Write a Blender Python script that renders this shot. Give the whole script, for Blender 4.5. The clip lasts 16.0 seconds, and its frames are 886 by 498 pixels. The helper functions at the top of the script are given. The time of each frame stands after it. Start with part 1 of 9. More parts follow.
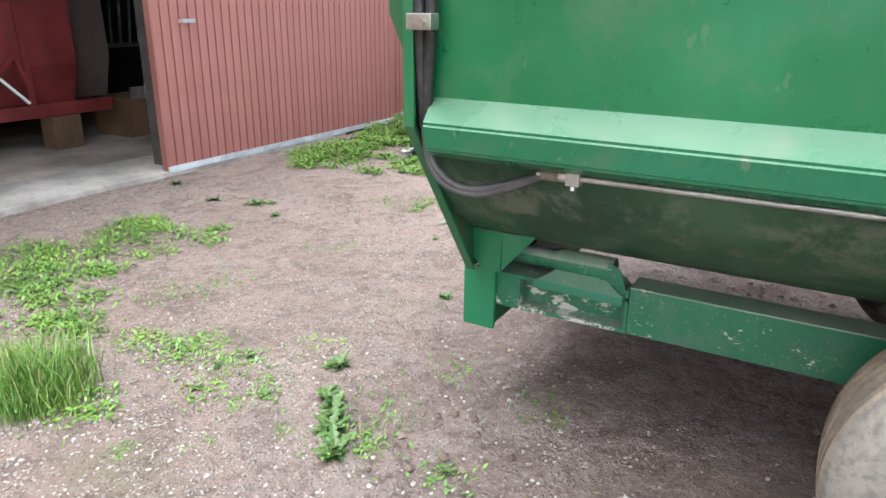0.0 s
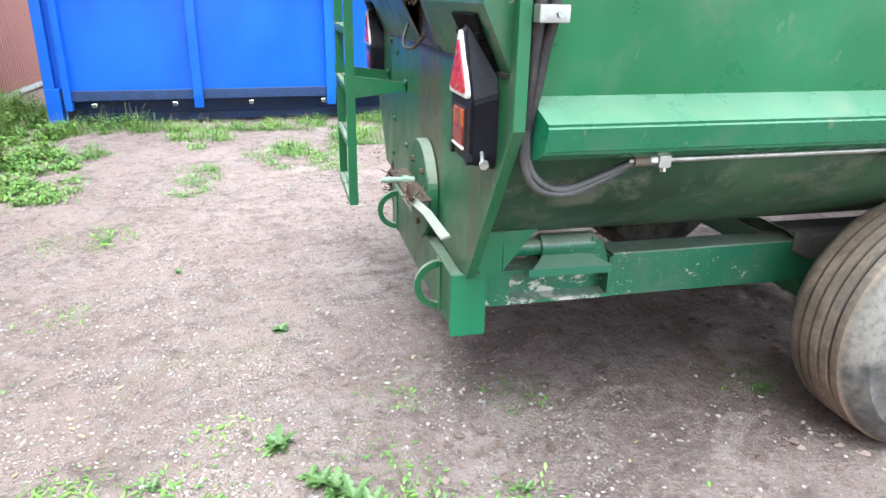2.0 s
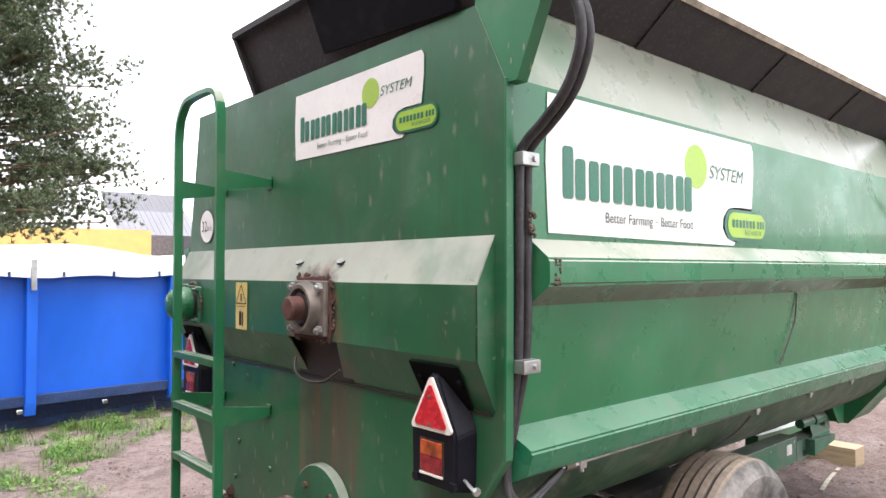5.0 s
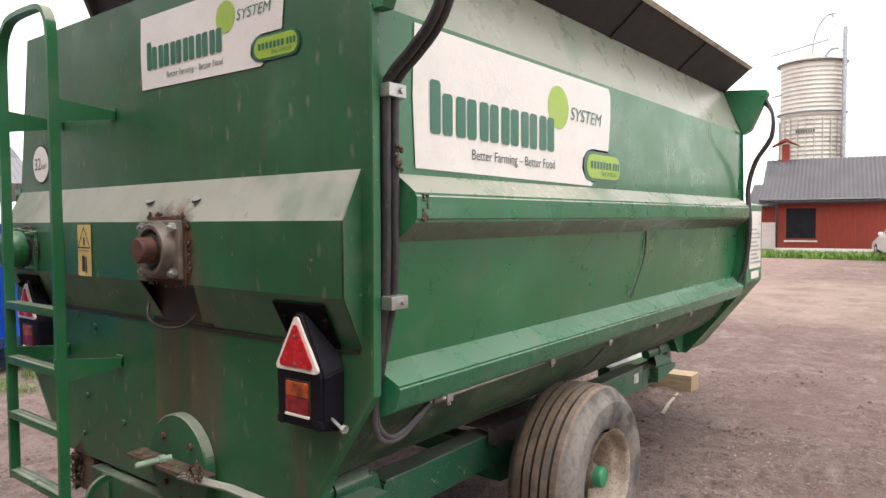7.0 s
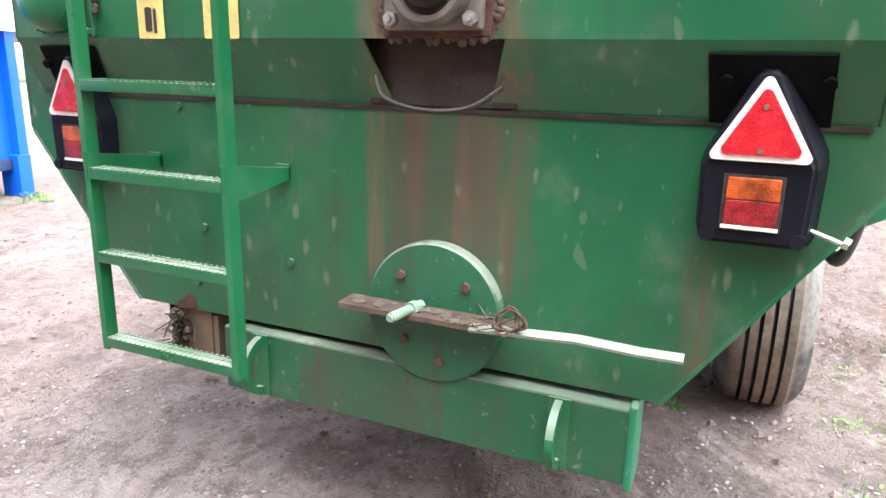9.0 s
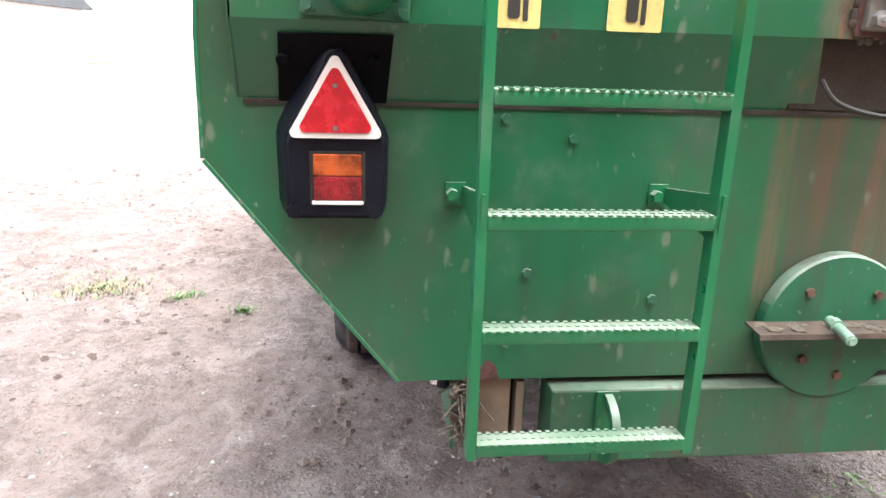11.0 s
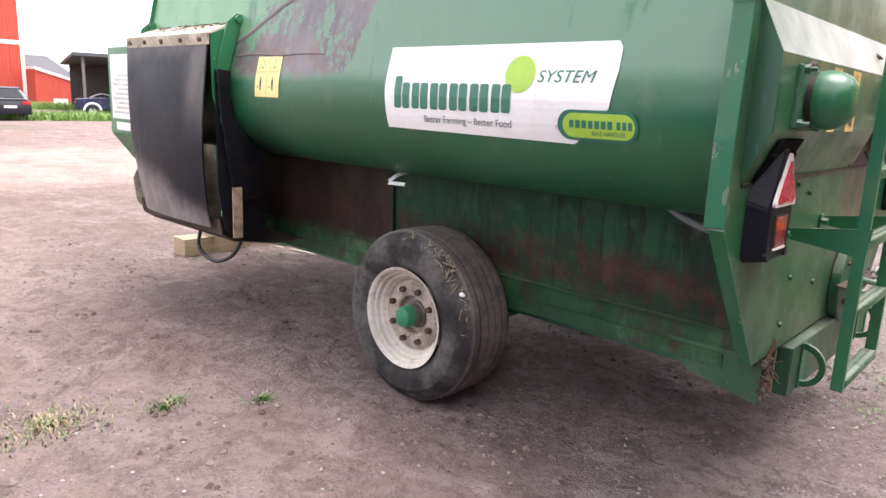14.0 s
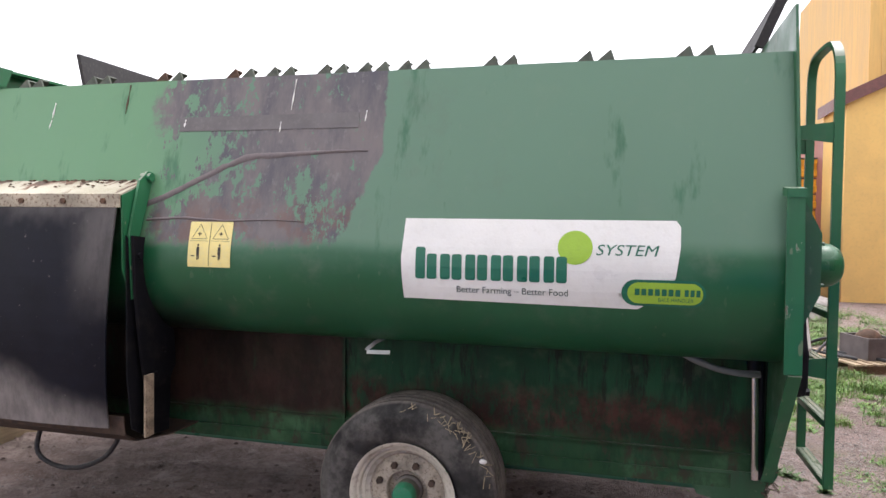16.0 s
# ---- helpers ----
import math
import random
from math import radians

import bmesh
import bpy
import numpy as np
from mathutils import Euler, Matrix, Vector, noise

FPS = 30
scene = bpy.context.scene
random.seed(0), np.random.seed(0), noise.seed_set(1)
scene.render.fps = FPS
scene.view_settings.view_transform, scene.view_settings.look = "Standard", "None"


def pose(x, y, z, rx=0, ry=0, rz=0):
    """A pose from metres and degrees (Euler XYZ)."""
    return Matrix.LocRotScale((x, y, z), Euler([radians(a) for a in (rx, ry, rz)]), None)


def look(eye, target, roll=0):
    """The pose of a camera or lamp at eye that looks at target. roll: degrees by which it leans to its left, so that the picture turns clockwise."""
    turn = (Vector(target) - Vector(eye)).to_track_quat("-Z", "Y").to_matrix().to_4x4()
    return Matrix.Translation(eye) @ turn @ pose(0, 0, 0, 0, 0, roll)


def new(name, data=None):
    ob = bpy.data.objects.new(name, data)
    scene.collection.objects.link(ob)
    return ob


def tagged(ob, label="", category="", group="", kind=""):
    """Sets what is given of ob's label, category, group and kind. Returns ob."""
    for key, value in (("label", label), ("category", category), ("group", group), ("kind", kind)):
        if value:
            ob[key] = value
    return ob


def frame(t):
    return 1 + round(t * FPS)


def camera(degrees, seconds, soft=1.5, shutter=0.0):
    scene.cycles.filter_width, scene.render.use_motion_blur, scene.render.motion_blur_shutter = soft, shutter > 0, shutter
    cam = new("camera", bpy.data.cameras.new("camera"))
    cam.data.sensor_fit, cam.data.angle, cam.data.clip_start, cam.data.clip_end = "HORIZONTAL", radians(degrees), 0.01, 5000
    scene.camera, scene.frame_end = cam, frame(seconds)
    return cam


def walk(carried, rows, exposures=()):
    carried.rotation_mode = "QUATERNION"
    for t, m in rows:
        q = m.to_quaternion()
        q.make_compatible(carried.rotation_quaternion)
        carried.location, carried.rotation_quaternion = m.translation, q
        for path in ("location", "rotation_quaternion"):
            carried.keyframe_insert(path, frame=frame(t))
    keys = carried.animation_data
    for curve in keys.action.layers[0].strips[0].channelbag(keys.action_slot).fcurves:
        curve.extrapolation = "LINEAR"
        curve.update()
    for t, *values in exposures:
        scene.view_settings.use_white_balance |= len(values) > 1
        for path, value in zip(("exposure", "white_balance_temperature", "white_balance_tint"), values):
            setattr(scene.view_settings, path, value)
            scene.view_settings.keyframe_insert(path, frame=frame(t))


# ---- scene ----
cam = camera(65.6, 16.0)
PATH = [
    (0, (3.049, 1.552, 1.551), (1.409, 0.618, 0.889), 0.7),
    (0.5, (3.09, 1.05, 1.523), (1.35, 0.345, 0.834), 1.7),
    (1, (3.101, 0.587, 1.532), (1.27, 0.246, 0.805), 1.2),
    (1.5, (3.019, 0.212, 1.543), (1.153, 0.218, 0.823), 1.3),
    (2, (3.037, -0.149, 1.556), (1.213, 0.284, 0.861), 0.9),
    (2.5, (2.932, -0.465, 1.537), (1.178, 0.283, 0.935), 1.3),
    (3, (2.81, -0.73, 1.57), (1.174, 0.274, 1.008), 2.4),
    (3.5, (2.748, -0.993, 1.601), (1.262, 0.217, 1.03), 0.8),
    (4, (2.739, -1.133, 1.688), (1.212, 0.091, 1.276), 1.8),
    (4.5, (2.804, -1.167, 1.791), (1.252, 0.092, 1.716), 1.5),
    (4.7, (2.828, -1.166, 1.825), (1.287, 0.109, 1.852), 1.0),
    (6.8, (2.89, -1.115, 1.811), (1.666, 0.467, 1.794), -1.3),
    (7, (2.824, -1.122, 1.778), (1.6, 0.458, 1.693), -0.4),
    (7.5, (2.541, -1.167, 1.672), (1.293, 0.365, 1.362), 1.4),
    (8, (2.102, -1.174, 1.583), (0.968, 0.428, 1.202), 2.7),
    (8.5, (1.599, -1.253, 1.499), (0.696, 0.466, 1.019), 1.4),
    (9, (1.042, -1.28, 1.461), (0.261, 0.491, 0.955), 1.3),
    (9.5, (0.481, -1.255, 1.378), (-0.12, 0.579, 0.853), 2.1),
    (10, (-0.088, -1.307, 1.375), (-0.391, 0.593, 0.828), 1.8),
    (10.2, (-0.259, -1.288, 1.435), (-0.491, 0.609, 0.846), 1.8),
    (12.3, (-2.251, -1.044, 1.518), (-1.187, 0.59, 1.072), 2.4),
    (12.5, (-2.422, -0.988, 1.542), (-1.293, 0.6, 1.089), 3.1),
    (13, (-2.842, -0.81, 1.537), (-1.646, 0.742, 1.137), 2.5),
    (13.5, (-3.222, -0.608, 1.562), (-1.934, 0.875, 1.188), 2.0),
    (14, (-3.579, -0.375, 1.583), (-2.141, 0.95, 1.165), 2.4),
    (14.5, (-3.876, -0.087, 1.62), (-2.295, 1.096, 1.305), 0.3),
    (15, (-4.13, 0.226, 1.702), (-2.394, 1.191, 1.472), -0.8),
    (15.5, (-4.279, 0.628, 1.746), (-2.433, 1.39, 1.634), -0.2),
    (16, (-4.326, 1.117, 1.781), (-2.394, 1.63, 1.719), 0.8),
]
EXPOSURES = [(0.0, 2.45, 6200, 7), (1.0, 2.62, 5950, 5), (2.0, 2.85, 5850, 3), (2.5, 2.98, 5850, 2), (3.0, 2.98, 5900, 2), (3.5, 2.78, 6100, 2), (4.0, 2.85, 6000, 5), (4.5, 2.55, 6150, 13), (7.0, 1.58, 6850, 15), (7.5, 2.12, 6500, 15), (8.0, 2.50, 6400, 17), (8.5, 2.70, 6400, 18), (9.0, 3.18, 6050, 8), (9.5, 3.35, 6000, 6), (10.0, 3.38, 6000, 4), (12.5, 2.98, 6250, 5), (13.0, 2.8, 6300, 12), (13.5, 2.47, 6400, 15), (14.5, 2.35, 6450, 18), (15.0, 2.03, 6450, 18), (15.5, 1.83, 6400, 15), (16.0, 1.75, 6450, 15)]
walk(cam, [(t, look(eye, target, roll)) for t, eye, target, roll in PATH], EXPOSURES)


# ==== world and light ====
def make_world():
    w = bpy.data.worlds.new("overcast_sky")
    w.use_nodes = True
    nt = w.node_tree
    sky = nt.nodes.new("ShaderNodeTexSky")
    sky.sky_type, sky.sun_disc = "NISHITA", False
    sky.sun_elevation, sky.sun_rotation = radians(72), radians(160)
    sky.dust_density, sky.ozone_density = 1.0, 1.0
    grey = nt.nodes.new("ShaderNodeHueSaturation")
    grey.inputs["Saturation"].default_value = 0.10
    nt.links.new(sky.outputs[0], grey.inputs["Color"])
    bg = nt.nodes["Background"]
    bg.inputs["Strength"].default_value = SKY
    nt.links.new(grey.outputs[0], bg.inputs["Color"])
    scene.world = w


SKY, SUN = 0.135, 1.15
make_world()
sun = new("sun", bpy.data.lights.new("sun", "SUN"))
sun.data.energy, sun.data.angle, sun.data.color = SUN, radians(45), (1.0, 0.98, 0.95)
sun.matrix_world = look((10, -4, 40), (0, 0, 0))


# ==== helpers of this scene ====
def mesh_of(name, bm, mat, smooth=38):
    me = bpy.data.meshes.new(name)
    bmesh.ops.recalc_face_normals(bm, faces=bm.faces)
    bm.to_mesh(me)
    bm.free()
    me.materials.append(mat)
    if smooth:
        me.polygons.foreach_set("use_smooth", [True] * len(me.polygons))
        me.set_sharp_from_angle(angle=radians(smooth))
    return me


def part(name, bm, mat, parent=None, label="", smooth=38):
    """One mesh object under a thing or a part."""
    ob = new(name, mesh_of(name, bm, mat, smooth))
    ob.parent = parent
    if smooth and len(ob.data.polygons) < 300:
        ob.modifiers.new("even_normals", "WEIGHTED_NORMAL").keep_sharp = True
    return tagged(ob, label)


def solo(name, bm, mat, label, category, group="", kind="", smooth=38, m=None):
    """A thing that is one mesh."""
    ob = tagged(part(name, bm, mat, None, "", smooth), label, category, group, kind)
    if m is not None:
        ob.matrix_basis = m
    return ob


def thing(name, label, category, group="", kind="", m=None):
    ob = tagged(new(name), label, category, group, kind)
    ob.empty_display_size = 0.2
    if m is not None:
        ob.matrix_basis = m
    return ob


def face(bm, pts):
    return bm.faces.new([bm.verts.new(p) for p in pts])


def box(bm, x0, x1, y0, y1, z0, z1, bevel=0.0):
    made = bmesh.ops.create_cube(bm, size=1.0)
    for v in made["verts"]:
        v.co = ((x0 + x1) / 2 + v.co.x * (x1 - x0), (y0 + y1) / 2 + v.co.y * (y1 - y0), (z0 + z1) / 2 + v.co.z * (z1 - z0))
    if bevel:
        edges = list({e for v in made["verts"] for e in v.link_edges})
        bmesh.ops.bevel(bm, geom=edges, offset=bevel, segments=2, affect="EDGES", profile=0.5)
    return bm


def boxed(x0, x1, y0, y1, z0, z1, bevel=0.0):
    return box(bmesh.new(), x0, x1, y0, y1, z0, z1, bevel)


AXIS = {"x": lambda a, b, c: (c, a, b), "y": lambda a, b, c: (a, c, b), "z": lambda a, b, c: (a, b, c)}


def prism(bm, poly, axis, lo, hi, bevel=0.0):
    """A solid of a flat outline, drawn out along an axis from lo to hi."""
    at = AXIS[axis]
    rings = [[bm.verts.new(at(a, b, c)) for a, b in poly] for c in (lo, hi)]
    faces = [bm.faces.new(rings[0]), bm.faces.new(rings[1][::-1])]
    n = len(poly)
    for i in range(n):
        faces.append(bm.faces.new([rings[0][i], rings[1][i], rings[1][(i + 1) % n], rings[0][(i + 1) % n]]))
    if bevel:
        edges = list({e for f in faces for e in f.edges})
        bmesh.ops.bevel(bm, geom=edges, offset=bevel, segments=2, affect="EDGES", profile=0.5)
    return bm


def loft(bm, a, b, close=True):
    """A solid between two outlines of the same count."""
    ra, rb = [bm.verts.new(p) for p in a], [bm.verts.new(p) for p in b]
    n = len(a)
    for i in range(n):
        bm.faces.new([ra[i], ra[(i + 1) % n], rb[(i + 1) % n], rb[i]])
    if close:
        bm.faces.new(ra[::-1])
        bm.faces.new(rb)
    return bm


def sheet(bm, prof, y0, y1, thick, steps=1):
    """A bent sheet: a profile of x and z drawn out along y, with a thickness to its left side."""
    n = len(prof)
    inner = []
    for i, (x, z) in enumerate(prof):
        a, b = prof[max(i - 1, 0)], prof[min(i + 1, n - 1)]
        d = Vector((b[0] - a[0], b[1] - a[1])).normalized()
        inner.append((x - d.y * thick, z + d.x * thick))
    loop = list(prof) + inner[::-1]
    rows = []
    for k in range(steps + 1):
        y = y0 + (y1 - y0) * k / steps
        rows.append([bm.verts.new((x, y, z)) for x, z in loop])
    m = len(loop)
    for k in range(steps):
        for i in range(m):
            bm.faces.new([rows[k][i], rows[k + 1][i], rows[k + 1][(i + 1) % m], rows[k][(i + 1) % m]])
    for row, flip in ((rows[0], 1), (rows[-1], -1)):
        for i in range(n - 1):
            bm.faces.new([row[i], row[i + 1], row[m - 2 - i], row[m - 1 - i]][::flip])
    return bm


def spline(pts, per=6):
    """A smooth run of points through the given ones."""
    p = [Vector(q) for q in pts]
    out = []
    for i in range(len(p) - 1):
        a, b, c, d = p[max(i - 1, 0)], p[i], p[i + 1], p[min(i + 2, len(p) - 1)]
        for k in range(per):
            t = k / per
            out.append(0.5 * (2 * b + (c - a) * t + (2 * a - 5 * b + 4 * c - d) * t * t + (3 * b - a - 3 * c + d) * t ** 3))
    out.append(p[-1])
    return out


def tube(bm, pts, r, n=8, caps=True):
    pts = [Vector(p) for p in pts]
    rings, side = [], None
    for i, p in enumerate(pts):
        d = (pts[min(i + 1, len(pts) - 1)] - pts[max(i - 1, 0)]).normalized()
        if side is None:
            side = d.cross(Vector((0.3, 0.2, 1)) if abs(d.z) < 0.9 else Vector((1, 0.2, 0))).normalized()
        side = (side - d * side.dot(d)).normalized()
        up = d.cross(side)
        rr = r(i / max(len(pts) - 1, 1)) if callable(r) else r
        rings.append([bm.verts.new(p + rr * (math.cos(2 * math.pi * k / n) * side + math.sin(2 * math.pi * k / n) * up)) for k in range(n)])
    for a, b in zip(rings, rings[1:]):
        for k in range(n):
            bm.faces.new([a[k], a[(k + 1) % n], b[(k + 1) % n], b[k]])
    if caps:
        bm.faces.new(rings[0][::-1])
        bm.faces.new(rings[-1])
    return bm


def bar(bm, pts, side, w, h):
    """A flat bar of width w along side and thickness h, through points."""
    pts, side = [Vector(p) for p in pts], Vector(side).normalized()
    rings = []
    for i, p in enumerate(pts):
        d = (pts[min(i + 1, len(pts) - 1)] - pts[max(i - 1, 0)]).normalized()
        s = (side - d * side.dot(d)).normalized()
        u = d.cross(s)
        rings.append([bm.verts.new(p + s * a * w / 2 + u * b * h / 2) for a, b in ((-1, -1), (1, -1), (1, 1), (-1, 1))])
    for a, b in zip(rings, rings[1:]):
        for k in range(4):
            bm.faces.new([a[k], a[(k + 1) % 4], b[(k + 1) % 4], b[k]])
    bm.faces.new(rings[0][::-1])
    bm.faces.new(rings[-1])
    return bm


def lathe(bm, prof, m=None, n=48, close=False):
    """A body of revolution about x: profile of (x, radius)."""
    rings = []
    for x, r in prof:
        rings.append([bm.verts.new((x, r * math.cos(2 * math.pi * k / n), r * math.sin(2 * math.pi * k / n))) for k in range(n)] if r > 1e-5 else [bm.verts.new((x, 0, 0))])
    pairs = list(zip(rings, rings[1:])) + ([(rings[-1], rings[0])] if close else [])
    for a, b in pairs:
        for k in range(n):
            q = [a[k % len(a)], a[(k + 1) % len(a)], b[(k + 1) % len(b)], b[k % len(b)]]
            q = list(dict.fromkeys(q))
            if len(q) > 2:
                bm.faces.new(q)
    if m is not None:
        bmesh.ops.transform(bm, matrix=m, verts=[v for ring in rings for v in ring])
    return bm


TURN_Y = Matrix.Rotation(radians(90), 4, "Z")          # x axis to y
TURN_Z = Matrix.Rotation(radians(-90), 4, "Y")         # x axis to z


def rod(bm, p, q, r, n=16):
    return tube(bm, [p, q], r, n)


def bolt(bm, p, axis, r=0.012, h=0.01):
    """A hexagon bolt head at p, standing out along a direction."""
    d = Vector(axis).normalized()
    return tube(bm, [Vector(p), Vector(p) + d * h], r, 6)


# ==== materials ====
class Nodes:
    """Short names for building a material."""

    def __init__(self, name):
        self.mat = bpy.data.materials.new(name)
        self.mat.use_nodes = True
        self.nt = self.mat.node_tree
        self.bsdf = self.nt.nodes["Principled BSDF"]
        self.coord = self.nt.nodes.new("ShaderNodeTexCoord").outputs["Object"]

    def node(self, kind, **values):
        n = self.nt.nodes.new(kind)
        for key, value in values.items():
            n.inputs[key].default_value = value
        return n

    def link(self, a, b):
        self.nt.links.new(a, b)

    def scaled(self, sx, sy, sz):
        m = self.node("ShaderNodeMapping")
        m.inputs["Scale"].default_value = (sx, sy, sz)
        self.link(self.coord, m.inputs["Vector"])
        return m.outputs[0]

    def noise(self, scale, detail=4.0, rough=0.55, vector=None, warp=0.0):
        n = self.node("ShaderNodeTexNoise", Scale=scale, Detail=detail, Roughness=rough, Distortion=warp)
        self.link(vector if vector is not None else self.coord, n.inputs["Vector"])
        return n.outputs["Fac"]

    def cells(self, scale, vector=None, out="Distance"):
        n = self.node("ShaderNodeTexVoronoi", Scale=scale)
        self.link(vector if vector is not None else self.coord, n.inputs["Vector"])
        return n.outputs[out]

    def ramp(self, value, lo, hi, a=0.0, b=1.0):
        n = self.node("ShaderNodeMapRange")
        n.interpolation_type = "SMOOTHSTEP"
        for key, v in zip(("From Min", "From Max", "To Min", "To Max"), (lo, hi, a, b)):
            n.inputs[key].default_value = v
        self.link(value, n.inputs["Value"])
        return n.outputs[0]

    def math(self, op, a, b=0.0):
        n = self.nt.nodes.new("ShaderNodeMath")
        n.operation = op
        for i, v in enumerate((a, b)):
            if isinstance(v, (int, float)):
                n.inputs[i].default_value = v
            else:
                self.link(v, n.inputs[i])
        return n.outputs[0]

    def axis(self, which):
        n = self.nt.nodes.new("ShaderNodeSeparateXYZ")
        self.link(self.coord, n.inputs[0])
        return n.outputs[which]

    def up(self):
        g = self.nt.nodes.new("ShaderNodeNewGeometry")
        n = self.nt.nodes.new("ShaderNodeSeparateXYZ")
        self.link(g.outputs["True Normal"], n.inputs[0])
        return n.outputs["Z"]

    def island(self):
        return self.nt.nodes.new("ShaderNodeNewGeometry").outputs["Random Per Island"]

    def each(self):
        return self.nt.nodes.new("ShaderNodeObjectInfo").outputs["Random"]

    def mix(self, fac, a, b):
        n = self.nt.nodes.new("ShaderNodeMix")
        n.data_type = "RGBA"
        for key, v in ((0, fac), (6, a), (7, b)):
            if isinstance(v, (int, float)):
                n.inputs[key].default_value = v
            elif isinstance(v, tuple):
                n.inputs[key].default_value = (*v, 1.0)
            else:
                self.link(v, n.inputs[key])
        return n.outputs[2]

    def done(self, color, rough=0.6, metal=0.0, bump=None, depth=0.01, strength=0.5, coat=0.0, spec=0.5):
        self.bsdf.inputs["Specular IOR Level"].default_value = spec
        for key, v in (("Base Color", color), ("Roughness", rough), ("Metallic", metal), ("Coat Weight", coat)):
            if isinstance(v, tuple):
                self.bsdf.inputs[key].default_value = (*v, 1.0)
            elif isinstance(v, (int, float)):
                self.bsdf.inputs[key].default_value = v
            else:
                self.link(v, self.bsdf.inputs[key])
        if bump is not None:
            b = self.node("ShaderNodeBump", Strength=strength, Distance=depth)
            self.link(bump, b.inputs["Height"])
            self.link(b.outputs[0], self.bsdf.inputs["Normal"])
        return self.mat


def plain(name, color, rough=0.6, metal=0.0, vary=0.25, scale=6.0, dirt=(0.16, 0.13, 0.10), soil=0.25, grain=80.0, depth=0.002, stretch=(1, 1, 1), spec=0.5):
    """A surface of one stuff: two scales of change, some soil and a fine relief."""
    k = Nodes(name)
    v = k.scaled(*stretch)
    big, small = k.noise(scale, 5, vector=v), k.noise(scale * 9, 4, vector=v)
    dark, light = tuple(c * (1 - vary) for c in color), tuple(min(1, c * (1 + vary)) for c in color)
    col = k.mix(k.ramp(big, 0.3, 0.7), dark, light)
    col = k.mix(k.math("MULTIPLY", k.ramp(small, 0.48, 0.75), soil), col, dirt)
    r = k.ramp(big, 0.3, 0.7, max(0.02, rough - 0.08), min(1, rough + 0.1))
    return k.done(col, r, metal, k.noise(grain, 3, vector=v), depth, spec=spec)


def paint(name, base, fade, dust=0.55, splash=0.5, rust=0.15, rough=0.33, streak=0.35, worn=None, coat=0.0, spec=0.5):
    """Machine paint: sun-bleached in places, dust and painted-in skylight on what faces up, dried splashes, dirt runs
    and rust spots.
    """
    k = Nodes(name)
    big = k.noise(0.9, 5, 0.6)
    col = k.mix(k.ramp(big, 0.35, 0.72), base, fade)
    runs = k.noise(1.0, 4, 0.6, k.scaled(9, 9, 0.7))
    col = k.mix(k.math("MULTIPLY", k.ramp(runs, 0.5, 0.75), streak), col, tuple(c * 0.55 + 0.012 for c in base))
    haze = k.noise(5.0, 6, 0.65)
    col = k.mix(k.math("MULTIPLY", k.ramp(haze, 0.5, 0.8), 0.35), col, (0.17, 0.19, 0.14))
    drops = k.noise(26.0, 2, 0.5, k.scaled(1, 1, 0.45))
    mask = k.ramp(drops, 0.70, 0.74, 0.0, splash)
    col = k.mix(mask, col, (0.36, 0.31, 0.23))
    spots = k.noise(3.1, 7, 0.7, warp=0.4)
    rusty = k.ramp(spots, 0.74 - 0.16 * rust, 0.80 - 0.14 * rust)
    col = k.mix(rusty, col, (0.10, 0.042, 0.022))
    lying = k.math("MULTIPLY", k.ramp(k.up(), 0.22, 0.42, 0.0, dust), k.ramp(k.noise(1.7, 5, 0.6), 0.32, 0.52, 0.55, 1.0))
    col = k.mix(lying, col, (0.42, 0.395, 0.345))
    if worn:
        col = worn(k, col)
    r = k.math("ADD", k.ramp(haze, 0.3, 0.8, rough - 0.06, rough + 0.2), k.math("MULTIPLY", mask, 0.3))
    return k.done(col, r, 0.0, k.math("ADD", k.noise(2.2, 3), k.math("MULTIPLY", drops, 0.12)), 0.004, 0.35, coat, spec)


GREEN, GREEN_PALE = (0.014, 0.125, 0.048), (0.03, 0.19, 0.085)


